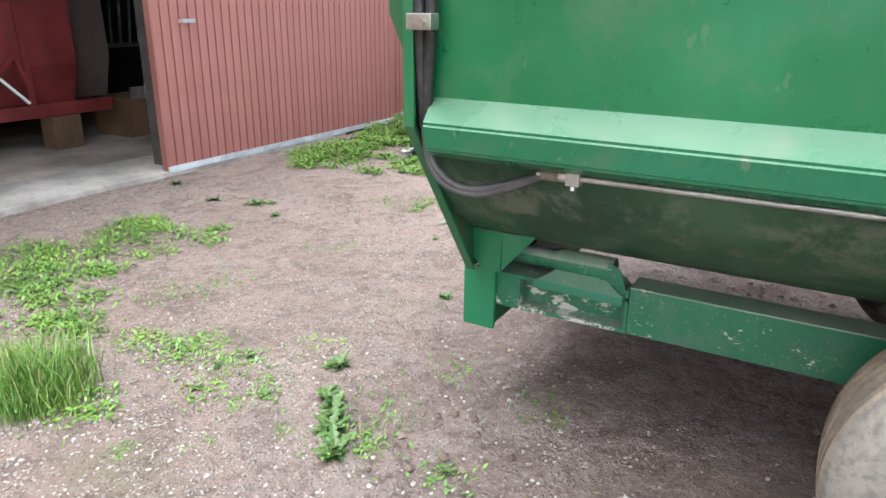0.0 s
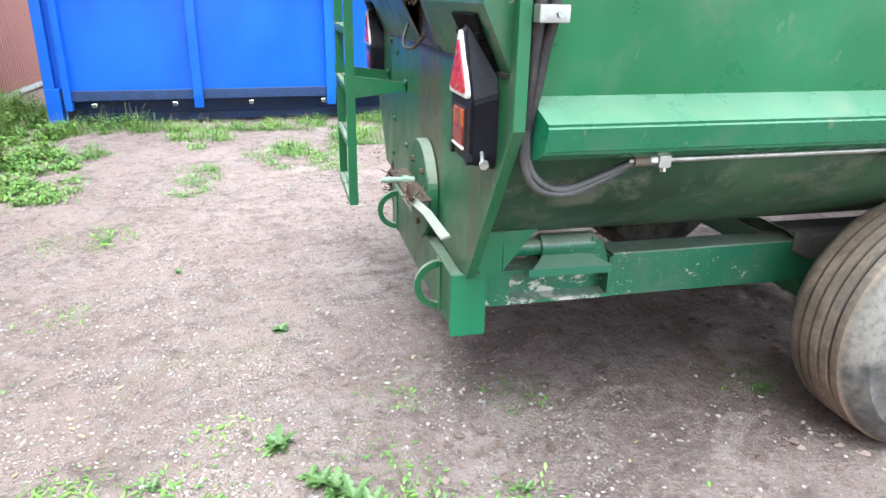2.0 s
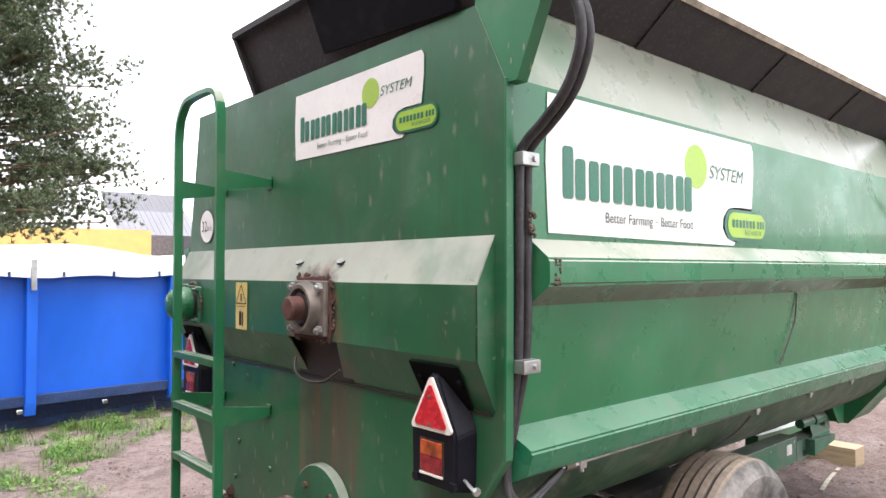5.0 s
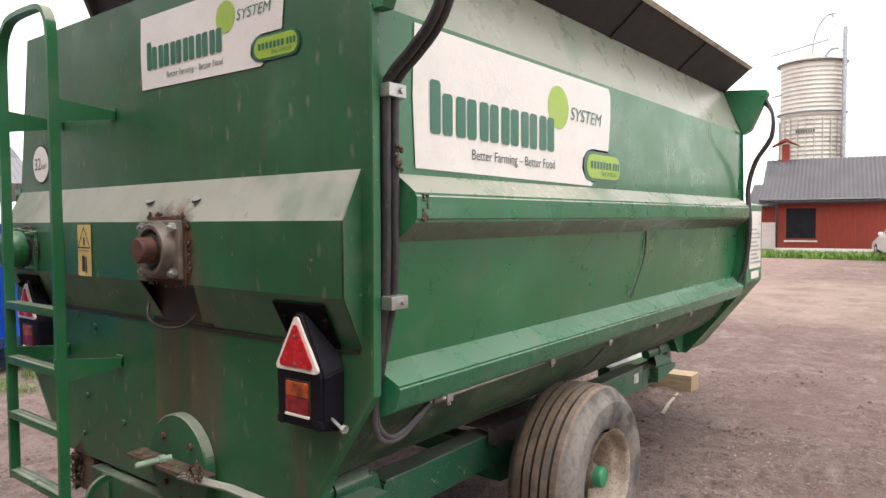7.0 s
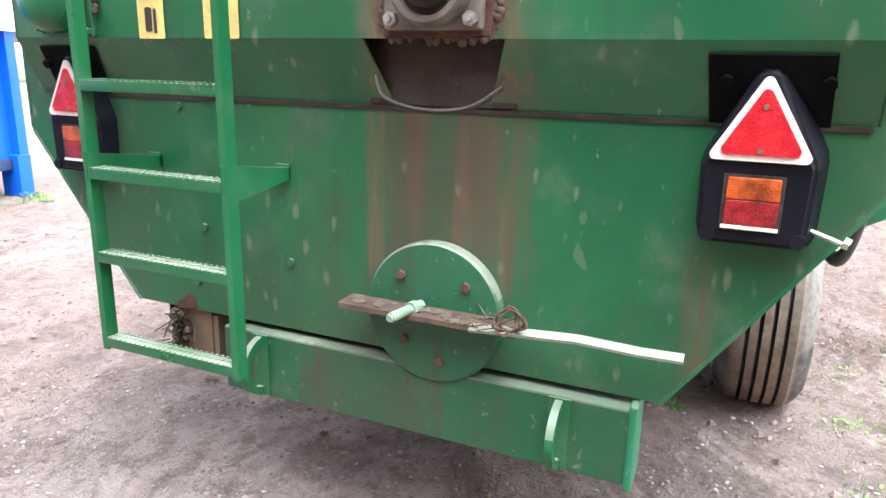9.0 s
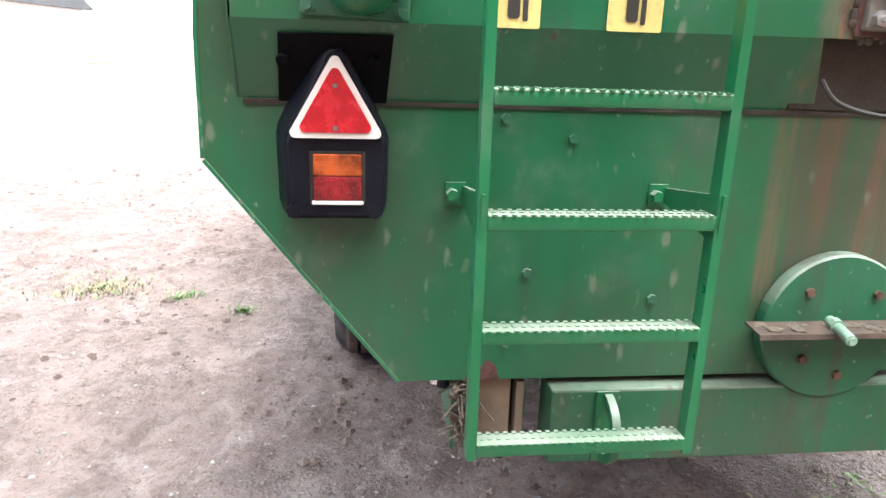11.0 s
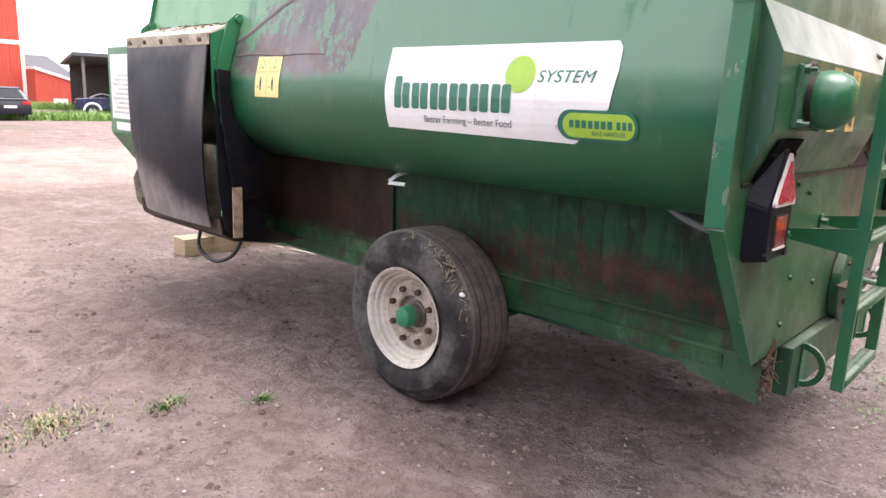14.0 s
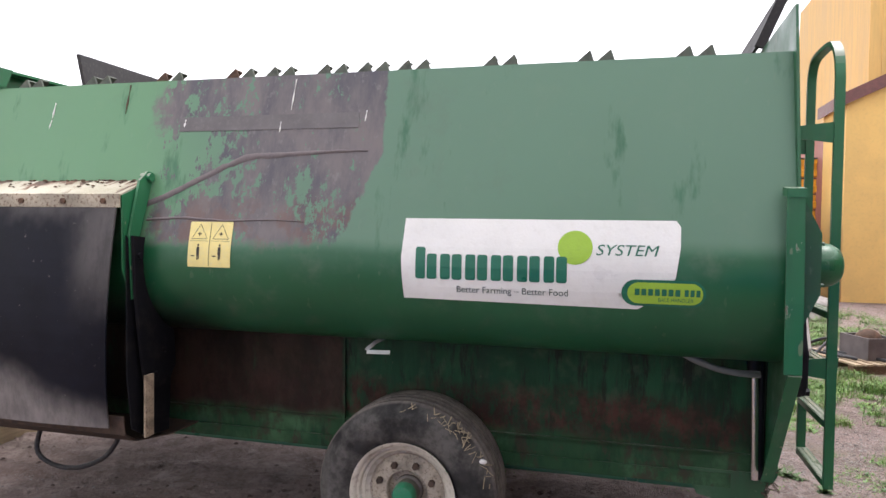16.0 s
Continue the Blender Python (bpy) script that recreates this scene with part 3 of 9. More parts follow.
M = {
    "green": paint("green_paint", GREEN, GREEN_PALE, rust=0.1),
    # the high dust value also paints the top strip's sky-lit paleness
    "side": paint("green_side_paint", (0.013, 0.135, 0.050), (0.028, 0.20, 0.088), dust=0.8, splash=0.12, rust=0.0, streak=0.18, rough=0.30, coat=0.15),
    "ridge": paint("green_ridge_paint", (0.013, 0.135, 0.050), (0.028, 0.20, 0.088), dust=0.75, splash=0.2, rust=0.0, streak=0.2, rough=0.28, coat=0.3, worn=ground_reflected_under),
    "mint": paint("green_lower_ridge_paint", (0.014, 0.15, 0.072), (0.03, 0.21, 0.115), dust=0.20, splash=0.2, rust=0.0, streak=0.2, rough=0.26, coat=0.4),
    "rear": paint("rear_plate_paint", (0.009, 0.088, 0.034), (0.021, 0.140, 0.058), dust=0.66, streak=0.55, splash=0.12, rust=0.3, rough=0.36, worn=brown_runs),
    "tub": paint("bleached_sheen_green_paint", (0.009, 0.090, 0.035), (0.018, 0.118, 0.052), dust=0.35, splash=0.10, rust=0.0, streak=0.22, rough=0.36, worn=bare_patch),
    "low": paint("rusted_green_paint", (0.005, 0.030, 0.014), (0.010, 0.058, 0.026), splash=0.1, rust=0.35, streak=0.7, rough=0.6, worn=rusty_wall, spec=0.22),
    "beam": paint("scraped_green_paint", (0.013, 0.115, 0.060), (0.03, 0.17, 0.098), splash=0.3, rust=0.15, dust=0.5, worn=scraped),
    "rail": paint("scuffed_rail_paint", (0.012, 0.085, 0.040), (0.06, 0.17, 0.10), dust=0.3, splash=0.2, rust=0.45, streak=0.6, rough=0.45),
    "dome": paint("dome_paint", (0.011, 0.11, 0.042), (0.02, 0.15, 0.062), dust=0.12, splash=0.08, rust=0.1, rough=0.28),
    "ladder": paint("ladder_paint", (0.012, 0.115, 0.042), (0.025, 0.17, 0.07), dust=0.6, splash=0.15, rust=0.05),
    "belly": paint("dusty_belly_paint", (0.012, 0.085, 0.036), (0.055, 0.12, 0.065), dust=0.3, splash=0.2, rust=0.0, streak=0.5, rough=0.45, worn=smears),
    "black": plain("black_plastic", (0.006, 0.0065, 0.011), 0.45, soil=0.06, dirt=(0.05, 0.05, 0.05), spec=0.18),
    "rubber": plain("black_rubber_sheet", (0.007, 0.007, 0.009), 0.7, scale=1.2, soil=0.05, spec=0.08),
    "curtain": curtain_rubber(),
    "ruststrip": plain("flaking_rusty_strip", (0.30, 0.23, 0.16), 0.8, vary=0.4, scale=16, soil=1.0, dirt=(0.085, 0.042, 0.024), grain=60, depth=0.006),
    "straw": plain("old_straw", (0.34, 0.28, 0.18), 0.8, vary=0.3, scale=40, soil=0.3),
    "board": plain("dark_rubber_board", (0.018, 0.016, 0.017), 0.7, soil=0.3, dirt=(0.10, 0.085, 0.07)),
    "hose": plain("hose_rubber", (0.022, 0.022, 0.025), 0.45, soil=0.25, dirt=(0.14, 0.13, 0.11)),
    "dustyhose": plain("dusty_hose_rubber", (0.060, 0.060, 0.065), 0.42, vary=0.4, soil=0.35),
    "greyhose": plain("grey_hose_rubber", (0.16, 0.17, 0.17), 0.5, soil=0.3),
    "tyre": tyre_rubber("tyre_rubber", 0.95, 0.42, (0.205, 0.178, 0.158), 2.158, 1.0, -0.9405, 0.1875),
    "muddytyre": tyre_rubber("muddy_tyre_rubber", 1.0, 0.95, (0.300, 0.240, 0.185), 2.13, 2.4, 1.1925, 0.1725),
    "wheeldisc": plain("dirty_wheel_disc", (0.36, 0.31, 0.25), 0.65, vary=0.35, scale=9, soil=1.0, dirt=(0.13, 0.10, 0.075), grain=40),
    "rim": plain("cream_rim_paint", (0.58, 0.54, 0.46), 0.5, vary=0.22, scale=4, soil=0.5, dirt=(0.24, 0.18, 0.12), grain=30),
    "hubgreen": plain("green_hub_paint", (0.02, 0.20, 0.10), 0.4, soil=0.3),
    "palegreen": plain("pale_green_fitting", (0.20, 0.30, 0.22), 0.5, soil=0.4),
    "steel": plain("galvanised_steel", (0.46, 0.47, 0.46), 0.42, 0.85, soil=0.3),
    "chrome": plain("polished_rod_steel", (0.62, 0.62, 0.62), 0.16, 1.0, vary=0.05, soil=0.1),
    "iron": plain("rusty_iron", (0.10, 0.055, 0.035), 0.8, 0.2, vary=0.5, scale=20, soil=0.4),
    "rustydark": plain("dark_rusty_plate", (0.055, 0.035, 0.025), 0.8, vary=0.5, scale=20, soil=0.4, dirt=(0.10, 0.07, 0.05)),
    "castiron": plain("greasy_cast_iron", (0.16, 0.14, 0.12), 0.6, 0.3, vary=0.4, scale=14, soil=0.5),
    "grease": plain("black_grease", (0.022, 0.018, 0.014), 0.45, vary=0.5, scale=9, soil=0.3, dirt=(0.10, 0.07, 0.05)),
    "bark": plain("dirt_crust", (0.085, 0.065, 0.048), 0.95, vary=0.5, scale=30, soil=0.5, grain=120, depth=0.02),
    "creampaint": plain("dirty_cream_paint", (0.43, 0.39, 0.31), 0.7, vary=0.3, scale=9, soil=0.7, dirt=(0.16, 0.10, 0.06)),
    "rustcream": plain("rusty_cream_paint", (0.40, 0.35, 0.27), 0.75, vary=0.3, scale=7, soil=1.0, dirt=(0.10, 0.045, 0.025)),
    "seam": plain("rough_primer_seam", (0.138, 0.114, 0.115), 0.65, vary=0.2, scale=9, soil=0.5, dirt=(0.09, 0.075, 0.08), grain=40, depth=0.006),
    "white": plain("white_label", (0.74, 0.73, 0.70), 0.35, vary=0.05, soil=0.16, scale=3, dirt=(0.5, 0.47, 0.42)),
    "lettergreen": plain("dark_green_print", (0.010, 0.13, 0.075), 0.35, vary=0.08, soil=0.05),
    "lime": plain("lime_print", (0.30, 0.48, 0.045), 0.35, vary=0.06, soil=0.08),
    "grey": plain("grey_print", (0.05, 0.085, 0.07), 0.4, vary=0.05, soil=0.0),
    "bracketgrey": plain("weathered_green_bracket", (0.085, 0.10, 0.078), 0.7, vary=0.35, scale=9, soil=0.5, dirt=(0.2, 0.16, 0.13)),
    "washedyellow": plain("washed_yellow_label", (0.80, 0.67, 0.26), 0.45, vary=0.08, soil=0.25, dirt=(0.6, 0.58, 0.45)),
    "paleyellow": plain("bleached_yellow_label", (0.64, 0.50, 0.17), 0.45, vary=0.12, soil=0.3),
    "ink": plain("black_print", (0.03, 0.025, 0.02), 0.5, vary=0.1, soil=0.0),
    "bordwhite": plain("reflector_rim", (0.78, 0.72, 0.66), 0.3, vary=0.05, soil=0.15),
    "red": plain("red_reflector", (0.50, 0.010, 0.020), 0.22, vary=0.16, scale=30, soil=0.12, grain=260, depth=0.004),
    "redlens": plain("red_lamp_lens", (0.20, 0.008, 0.012), 0.12, vary=0.55, scale=26, soil=0.3, grain=190, depth=0.006),
    "amber": plain("amber_lamp_lens", (0.34, 0.060, 0.010), 0.12, vary=0.5, scale=26, soil=0.3, grain=190, depth=0.006),
    "post": paint("chipped_post_paint", (0.013, 0.118, 0.046), (0.028, 0.165, 0.074), dust=0.5, splash=0.3, rust=0.2, streak=0.5, rough=0.36, worn=chipped),
    # near-black that stands for the shade inside the openings behind the lamps
    "near_black": plain("opening_black", (0.004, 0.004, 0.005), 0.8, vary=0.3, soil=0.1, dirt=(0.03, 0.026, 0.022), spec=0.05),
    "saddle": paint("saddle_paint", (0.020, 0.150, 0.085), (0.045, 0.200, 0.125), dust=0.35, splash=0.15, rust=0.15, streak=0.3, rough=0.4),
    "skirt": paint("pale_skirt_paint", (0.016, 0.075, 0.030), (0.040, 0.115, 0.055), dust=0.3, splash=0.35, rust=0.5, streak=0.7, rough=0.5, worn=grubby),
    "shaft": plain("red_brown_rust", (0.085, 0.034, 0.026), 0.75, 0.1, vary=0.45, scale=24, soil=0.5, dirt=(0.05, 0.03, 0.025), grain=120, depth=0.006),
    "cover": paint("dull_cover_paint", (0.010, 0.088, 0.038), (0.022, 0.125, 0.060), dust=0.5, splash=0.2, rust=0.35, streak=0.6, rough=0.5, worn=grubby),
    "strip": plain("dull_bare_metal", (0.25, 0.26, 0.225), 0.6, 0.1, vary=0.25, scale=9, soil=0.5, dirt=(0.16, 0.14, 0.10), stretch=(0.4, 1, 1)),
    "crossbeam": paint("cross_beam_paint", (0.009, 0.088, 0.036), (0.020, 0.125, 0.056), dust=0.45, splash=0.2, rust=0.3, streak=0.6, rough=0.42, worn=grubby),
    "endcap": paint("end_cap_paint", (0.014, 0.155, 0.072), (0.032, 0.215, 0.110), dust=0.3, splash=0.15, rust=0.05, streak=0.3, rough=0.36, worn=rubbed),
    "gusset": paint("gusset_paint", (0.012, 0.130, 0.056), (0.024, 0.165, 0.082), dust=0.9, splash=0.1, rust=0.1, streak=0.4, rough=0.4),
    "dullsheet": plain("dull_grey_sheet", (0.150, 0.152, 0.145), 0.65, 0.2, vary=0.25, scale=5, soil=0.5, dirt=(0.13, 0.11, 0.09)),
    "remnant": plain("label_remnant_film", (0.130, 0.118, 0.120), 0.6, vary=0.18, scale=5, soil=0.35, dirt=(0.19, 0.175, 0.17)),
    "hood": crusted_hood(),
    "oldwood": plain("weathered_wood", (0.15, 0.11, 0.075), 0.85, vary=0.3, scale=6, soil=0.5),
    "timber": plain("sawn_timber", (0.37, 0.28, 0.18), 0.8, vary=0.2, scale=5, soil=0.35, stretch=(1, 9, 9)),
}


# ==== the feed mixer wagon ====
RP, FP = 0.44, 4.72                       # planes of the rear and the front plate
wagon = thing("feed_mixer_wagon", "green single-axle feed mixer wagon, dusty and rust-streaked, parked on gravel", "farm wagon")

# left side: a leaning upper panel that runs into a round tub
TUB_X, TUB_Z, TUB_R = -0.93, 1.60, 0.403


def left_profile():
    pts = [(-1.127, 2.545), (-1.225, 2.118), (-1.323, 1.69)]
    for k in range(1, 19):
        a = radians(167 + 112 * k / 18)
        pts.append((TUB_X + TUB_R * math.cos(a), TUB_Z + TUB_R * math.sin(a)))
    return pts


LEFT = left_profile()
RIGHT = [(1.19, 2.79), (1.325, 2.455), (1.325, 1.935), (1.315, 1.70), (1.278, 1.31), (1.225, 1.14)]
BELLY = [(1.222, 1.14), (1.200, 1.06), (1.15, 0.98), (1.07, 0.90), (0.965, 0.83), (0.84, 0.765), (0.68, 0.715), (0.50, 0.68), (0.25, 0.66), (-0.2, 0.655), (-0.74, 0.655)]


def on_profile(prof, s, off):
    """The point s metres along a profile, and off metres out from it (to its right)."""
    for a, b in zip(prof, prof[1:]):
        d = Vector((b[0] - a[0], b[1] - a[1]))
        if s <= d.length or b is prof[-1]:
            d.normalize()
            return a[0] + d.x * s + d.y * off, a[1] + d.y * s - d.x * off
        s -= d.length


def along(prof, z):
    """How far along a profile it reaches the height z."""
    s = 0.0
    for a, b in zip(prof, prof[1:]):
        n = math.hypot(b[0] - a[0], b[1] - a[1])
        if min(a[1], b[1]) <= z <= max(a[1], b[1]):
            return s + n * abs((z - a[1]) / (b[1] - a[1]))
        s += n
    return s


part("tub_side", sheet(bmesh.new(), LEFT, RP + 0.012, FP - 0.012, 0.008, 30), M["tub"], wagon, "green side panel over a round tub, bleaching and sky sheen painted pale above, with a dark torn-off label patch")
part("side_panel", sheet(bmesh.new(), RIGHT[::-1], RP + 0.012, FP - 0.012, 0.008, 24), M["side"], wagon, "smooth bright green side panel", 12)
part("belly", sheet(bmesh.new(), BELLY[::-1], RP + 0.012, FP - 0.012, 0.008, 20), M["belly"], wagon, "curved green belly sheet, dusty below")


def ridge(name, prof, lo, hi, slant):
    """A folded stiffener along the side; its ends are cut at a slant. prof: x, z and whether the corner stands out."""
    bm = bmesh.new()
    ends = [[(x, (lo + slant * s), z) for x, z, s in prof], [(x, (hi - slant * s), z) for x, z, s in prof]]
    loft(bm, *ends)
    bmesh.ops.bevel(bm, geom=[e for e in bm.edges if abs(e.verts[0].co.y - e.verts[1].co.y) > 1], offset=0.008, segments=2, affect="EDGES")
    return part(name, bm, M["ridge" if name == "upper_ridge" else "mint"], wagon, "folded green stiffening ridge with dust on its top face")


ridge("upper_ridge", [(1.322, 1.935, 0), (1.405, 1.862, 1), (1.405, 1.775, 1), (1.312, 1.70, 0)], 0.562, FP - 0.02, 0.014)
ridge("lower_ridge", [(1.264, 1.311, 0), (1.374, 1.238, 1), (1.352, 1.160, 0.9), (1.290, 1.128, 0.5), (1.215, 1.135, 0)], 0.497, FP - 0.02, 0.028)

# rear plate
REAR = [(-0.905, 0.635), (0.905, 0.635), (1.326, 1.222), (1.332, 1.75), (1.335, 2.445), (1.20, 2.72), (-1.15, 2.735), (-1.285, 1.955), (-1.345, 1.925), (-1.368, 1.50), (-1.37, 1.22)]
rear_plate = part("rear_plate", prism(bmesh.new(), REAR, "y", RP, RP + 0.012), M["rear"], wagon, "green rear plate, splashed with dirt and streaked brown below the bearing")


def flange(pts, depth, name="edge_flange"):
    """A strip folded forward along the rear plate's edge."""
    norm = [Vector((z1 - z0, -(x1 - x0))).normalized() for (x0, z0), (x1, z1) in zip(pts, pts[1:])]
    outer = []
    for i, (x, z) in enumerate(pts):
        n = (norm[max(i - 1, 0)] + norm[min(i, len(norm) - 1)]).normalized()
        n *= 0.010 / max(0.3, n.dot(norm[min(i, len(norm) - 1)]))
        outer.append((x + n.x, z + n.y))
    return part(name, prism(bmesh.new(), pts + outer[::-1], "y", RP - 0.002, RP + depth, 0.002), M["post"], wagon, "folded green edge strip with chipped paint")


flange([(0.905, 0.635), (1.326, 1.222), (1.332, 1.75), (1.335, 2.445)], 0.032)
flange([(-1.345, 1.925), (-1.368, 1.50), (-1.37, 1.22)], 0.065)
flange([(-1.37, 1.22), (-0.905, 0.635)], 0.05)
part("post_cap", prism(bmesh.new(), [(-1.36, 1.955), (-1.285, 1.965), (-1.285, 1.93), (-1.36, 1.92)], "y", RP - 0.004, RP + 0.068), M["green"], wagon)

# the box that stands out across the rear plate, open below the bearing
X0, X1 = -1.285, 1.285
bm = loft(bmesh.new(), [(X0, 0.36, 1.778), (X1, 0.36, 1.778), (X1, 0.366, 1.778), (X0, 0.366, 1.778)], [(X0, 0.36, 1.535), (X1, 0.36, 1.535), (X1, 0.366, 1.535), (X0, 0.366, 1.535)])
rear_box = part("rear_box", bm, M["rear"], wagon, "folded green box across the rear plate")
for x in (X0, X1):
    part("box_end", prism(bmesh.new(), [(RP, 1.94), (0.36, 1.778), (0.36, 1.535), (RP, 1.363)], "x", x - 0.004, x + 0.004), M["rear"], rear_box)
part("box_top", loft(bmesh.new(), [(X0, RP, 1.94), (X1, RP, 1.94), (X1, RP, 1.932), (X0, RP, 1.932)], [(X0, 0.36, 1.778), (X1, 0.36, 1.778), (X1, 0.366, 1.772), (X0, 0.366, 1.772)]), M["rear"], rear_box, "sloping top with pale dust")
for a, b, c, d in ((X0, 0.07, X0, 0.13), (0.47, X1, 0.41, X1)):
    part("box_underside", loft(bmesh.new(), [(a, 0.36, 1.535), (b, 0.36, 1.535), (b, 0.366, 1.54), (a, 0.366, 1.54)], [(c, RP, 1.363), (d, RP, 1.363), (d, RP, 1.37), (c, RP, 1.37)]), M["rear"], rear_box)
part("box_seam", boxed(X0 + 0.01, X1 - 0.01, 0.4335, 0.4395, 1.350, 1.361), M["grease"], rear_box, "dark open seam under the box")
# near-black sheet puts the shade inside the opening into its colour
part("opening_back", prism(bmesh.new(), [(0.055, 1.366), (0.485, 1.366), (0.49, 1.56), (0.05, 1.56)], "y", RP - 0.008, RP - 0.003), M["grease"], wagon, "black back sheet painted for the dark inside of the opening below the bearing")
loop = spline([(0.10, 0.385, 1.44), (0.14, 0.36, 1.385), (0.26, 0.345, 1.358), (0.38, 0.36, 1.368), (0.46, 0.385, 1.42)], 6)
part("wire_loop", tube(bmesh.new(), loop, 0.0065, 8), M["grease"], wagon, "thin dark cable that sags in the opening")
for x in (0.115, 0.448):
    bm = tube(bmesh.new(), [(x, 0.4005, 1.8595), (x, 0.3985, 1.8635)], 0.023, 16)
    part("lifting_hole", bm, M["grease"], wagon)
    part("lifting_hole_plug", tube(bmesh.new(), [(x - 0.004, 0.400, 1.861), (x - 0.002, 0.3965, 1.867)], 0.018, 16), M["steel"], wagon)

# bearing of the rotor shaft
BX, BZ = 0.285, 1.668
bm = bmesh.new()
prism(bm, [(BX - 0.135, BZ - 0.115), (BX + 0.135, BZ - 0.115), (BX + 0.135, BZ + 0.115), (BX - 0.135, BZ + 0.115)], "y", 0.332, 0.360, 0.010)
bearing = part("shaft_bearing", bm, M["castiron"], wagon, "square cast bearing housing smeared with grease")
part("backing_plate", prism(bmesh.new(), [(BX - 0.145, BZ - 0.128), (BX + 0.150, BZ - 0.128), (BX + 0.158, BZ - 0.03), (BX + 0.146, BZ + 0.11), (BX + 0.05, BZ + 0.132), (BX - 0.10, BZ + 0.128), (BX - 0.148, BZ + 0.06)], "y", 0.352, 0.359, 0.003), M["shaft"], bearing, "rust-brown plate behind the bearing")
m = Matrix.Translation((BX, 0.0, BZ)) @ TURN_Y
part("bearing_ring", lathe(bmesh.new(), [(0.335, 0.112), (0.302, 0.106), (0.290, 0.098), (0.290, 0.084), (0.318, 0.080)], m, 32), M["castiron"], bearing)
part("bearing_seal", lathe(bmesh.new(), [(0.314, 0.083), (0.310, 0.070), (0.296, 0.064), (0.296, 0.0)], m, 28), M["grease"], bearing, "black greasy seal")
part("shaft_end", lathe(bmesh.new(), [(0.30, 0.050), (0.246, 0.050), (0.238, 0.043), (0.238, 0.0)], m, 28), M["shaft"], bearing, "red-brown rusty end of the rotor shaft")
bm = bmesh.new()
random.seed(23)
for i in range(150):
    a = random.uniform(0, 6.283)
    made = bmesh.ops.create_icosphere(bm, subdivisions=1, radius=random.uniform(0.003, 0.011))
    c = Vector((BX + 0.008 + 0.150 * max(-1, min(1, 1.3 * math.cos(a))) * random.uniform(0.9, 1.10), 0.357, BZ + 0.130 * max(-1, min(1, 1.3 * math.sin(a))) * random.uniform(0.88, 1.10)))
    for v in made["verts"]:
        v.co = c + Vector((v.co.x * 1.3, v.co.y * 0.45, v.co.z * 1.2))
tagged(part("grease_cake", bm, M["rustydark"], bearing), "old grease and rust caked round the bearing", kind="stuff")
for sx in (-1, 1):
    for sz in (-1, 1):
        bm = bolt(bmesh.new(), (BX + sx * 0.108, 0.332, BZ + sz * 0.088), (0, -1, 0), 0.019, 0.018)
        tube(bm, [(BX + sx * 0.108, 0.316, BZ + sz * 0.088), (BX + sx * 0.108, 0.302, BZ + sz * 0.088)], 0.009, 8)
        part("bolt", bm, M["steel"], bearing)

# round cover, its shelf and the loose strip
m = Matrix.Translation((0.272, 0.0, 0.787)) @ TURN_Y
cover = part("round_cover", lathe(bmesh.new(), [(0.435, 0.208), (0.400, 0.208), (0.394, 0.202), (0.394, 0.0)], m, 56), M["cover"], wagon, "round green cover plate")
for x, z in ((0.178, 0.893), (0.376, 0.884), (0.19, 0.70), (0.30, 0.65)):
    part("bolt", bolt(bmesh.new(), (x, 0.395, z), (0, -1, 0), 0.013, 0.013), M["iron"], cover)
bm = bmesh.new()
prism(bm, [(0.318, 0.804), (0.396, 0.810), (0.396, 0.805), (0.322, 0.799), (0.322, 0.790), (0.316, 0.790)], "x", 0.01, 0.545)
part("shelf", bm, M["rustydark"], wagon, "narrow brown steel shelf in front of the round cover")
bm = bmesh.new()
random.seed(11)
for i in range(26):
    x, y = random.uniform(0.02, 0.53), random.uniform(0.328, 0.38)
    r = random.uniform(0.008, 0.02)
    made = bmesh.ops.create_icosphere(bm, subdivisions=1, radius=r)
    for v in made["verts"]:
        v.co = Vector((x, y, 0.806)) + Vector((v.co.x * 1.4, v.co.y * 1.1, v.co.z * 0.45)) * random.uniform(0.8, 1.2)
for i in range(16):
    a = Vector((random.uniform(0.40, 0.55), random.uniform(0.30, 0.38), 0.815))
    tube(bm, [a, a + Vector((random.uniform(-0.06, 0.06), random.uniform(-0.03, 0.02), random.uniform(-0.01, 0.03)))], 0.0022, 4)
tagged(part("dirt_and_straw", bm, M["bark"], wagon), "dried earth and straw lying on the shelf", kind="stuff")
part("flat_strip", bar(bmesh.new(), [(0.42, 0.318, 0.800), (0.70, 0.345, 0.808), (0.86, 0.352, 0.80), (0.958, 0.352, 0.803)], (0, 1, 0.25), 0.034, 0.008), M["strip"], wagon, "pale bare metal strip")
bm = rod(bmesh.new(), (0.245, 0.385, 0.815), (0.215, 0.255, 0.812), 0.014)
tube(bm, [(0.240, 0.36, 0.815), (0.235, 0.335, 0.815)], 0.020, 8)
tube(bm, [(0.217, 0.262, 0.812), (0.214, 0.248, 0.812)], 0.010, 8)
part("hose_coupling", bm, M["palegreen"], wagon, "short pale green hydraulic coupling")
random.seed(31)
for i in range(4):
    c = Vector((0.535 + random.uniform(-0.015, 0.015), 0.315, 0.835))
    loop = [c + Vector((0.034 * math.cos(a + i), 0.010 * math.sin(2 * a + i), 0.034 * math.sin(a + i))) * random.uniform(0.7, 1.25) for a in np.linspace(0, 6.0, 9)]
    part("twisted_wire", tube(bmesh.new(), spline(loop, 4), 0.0028, 5), M["iron"], wagon)

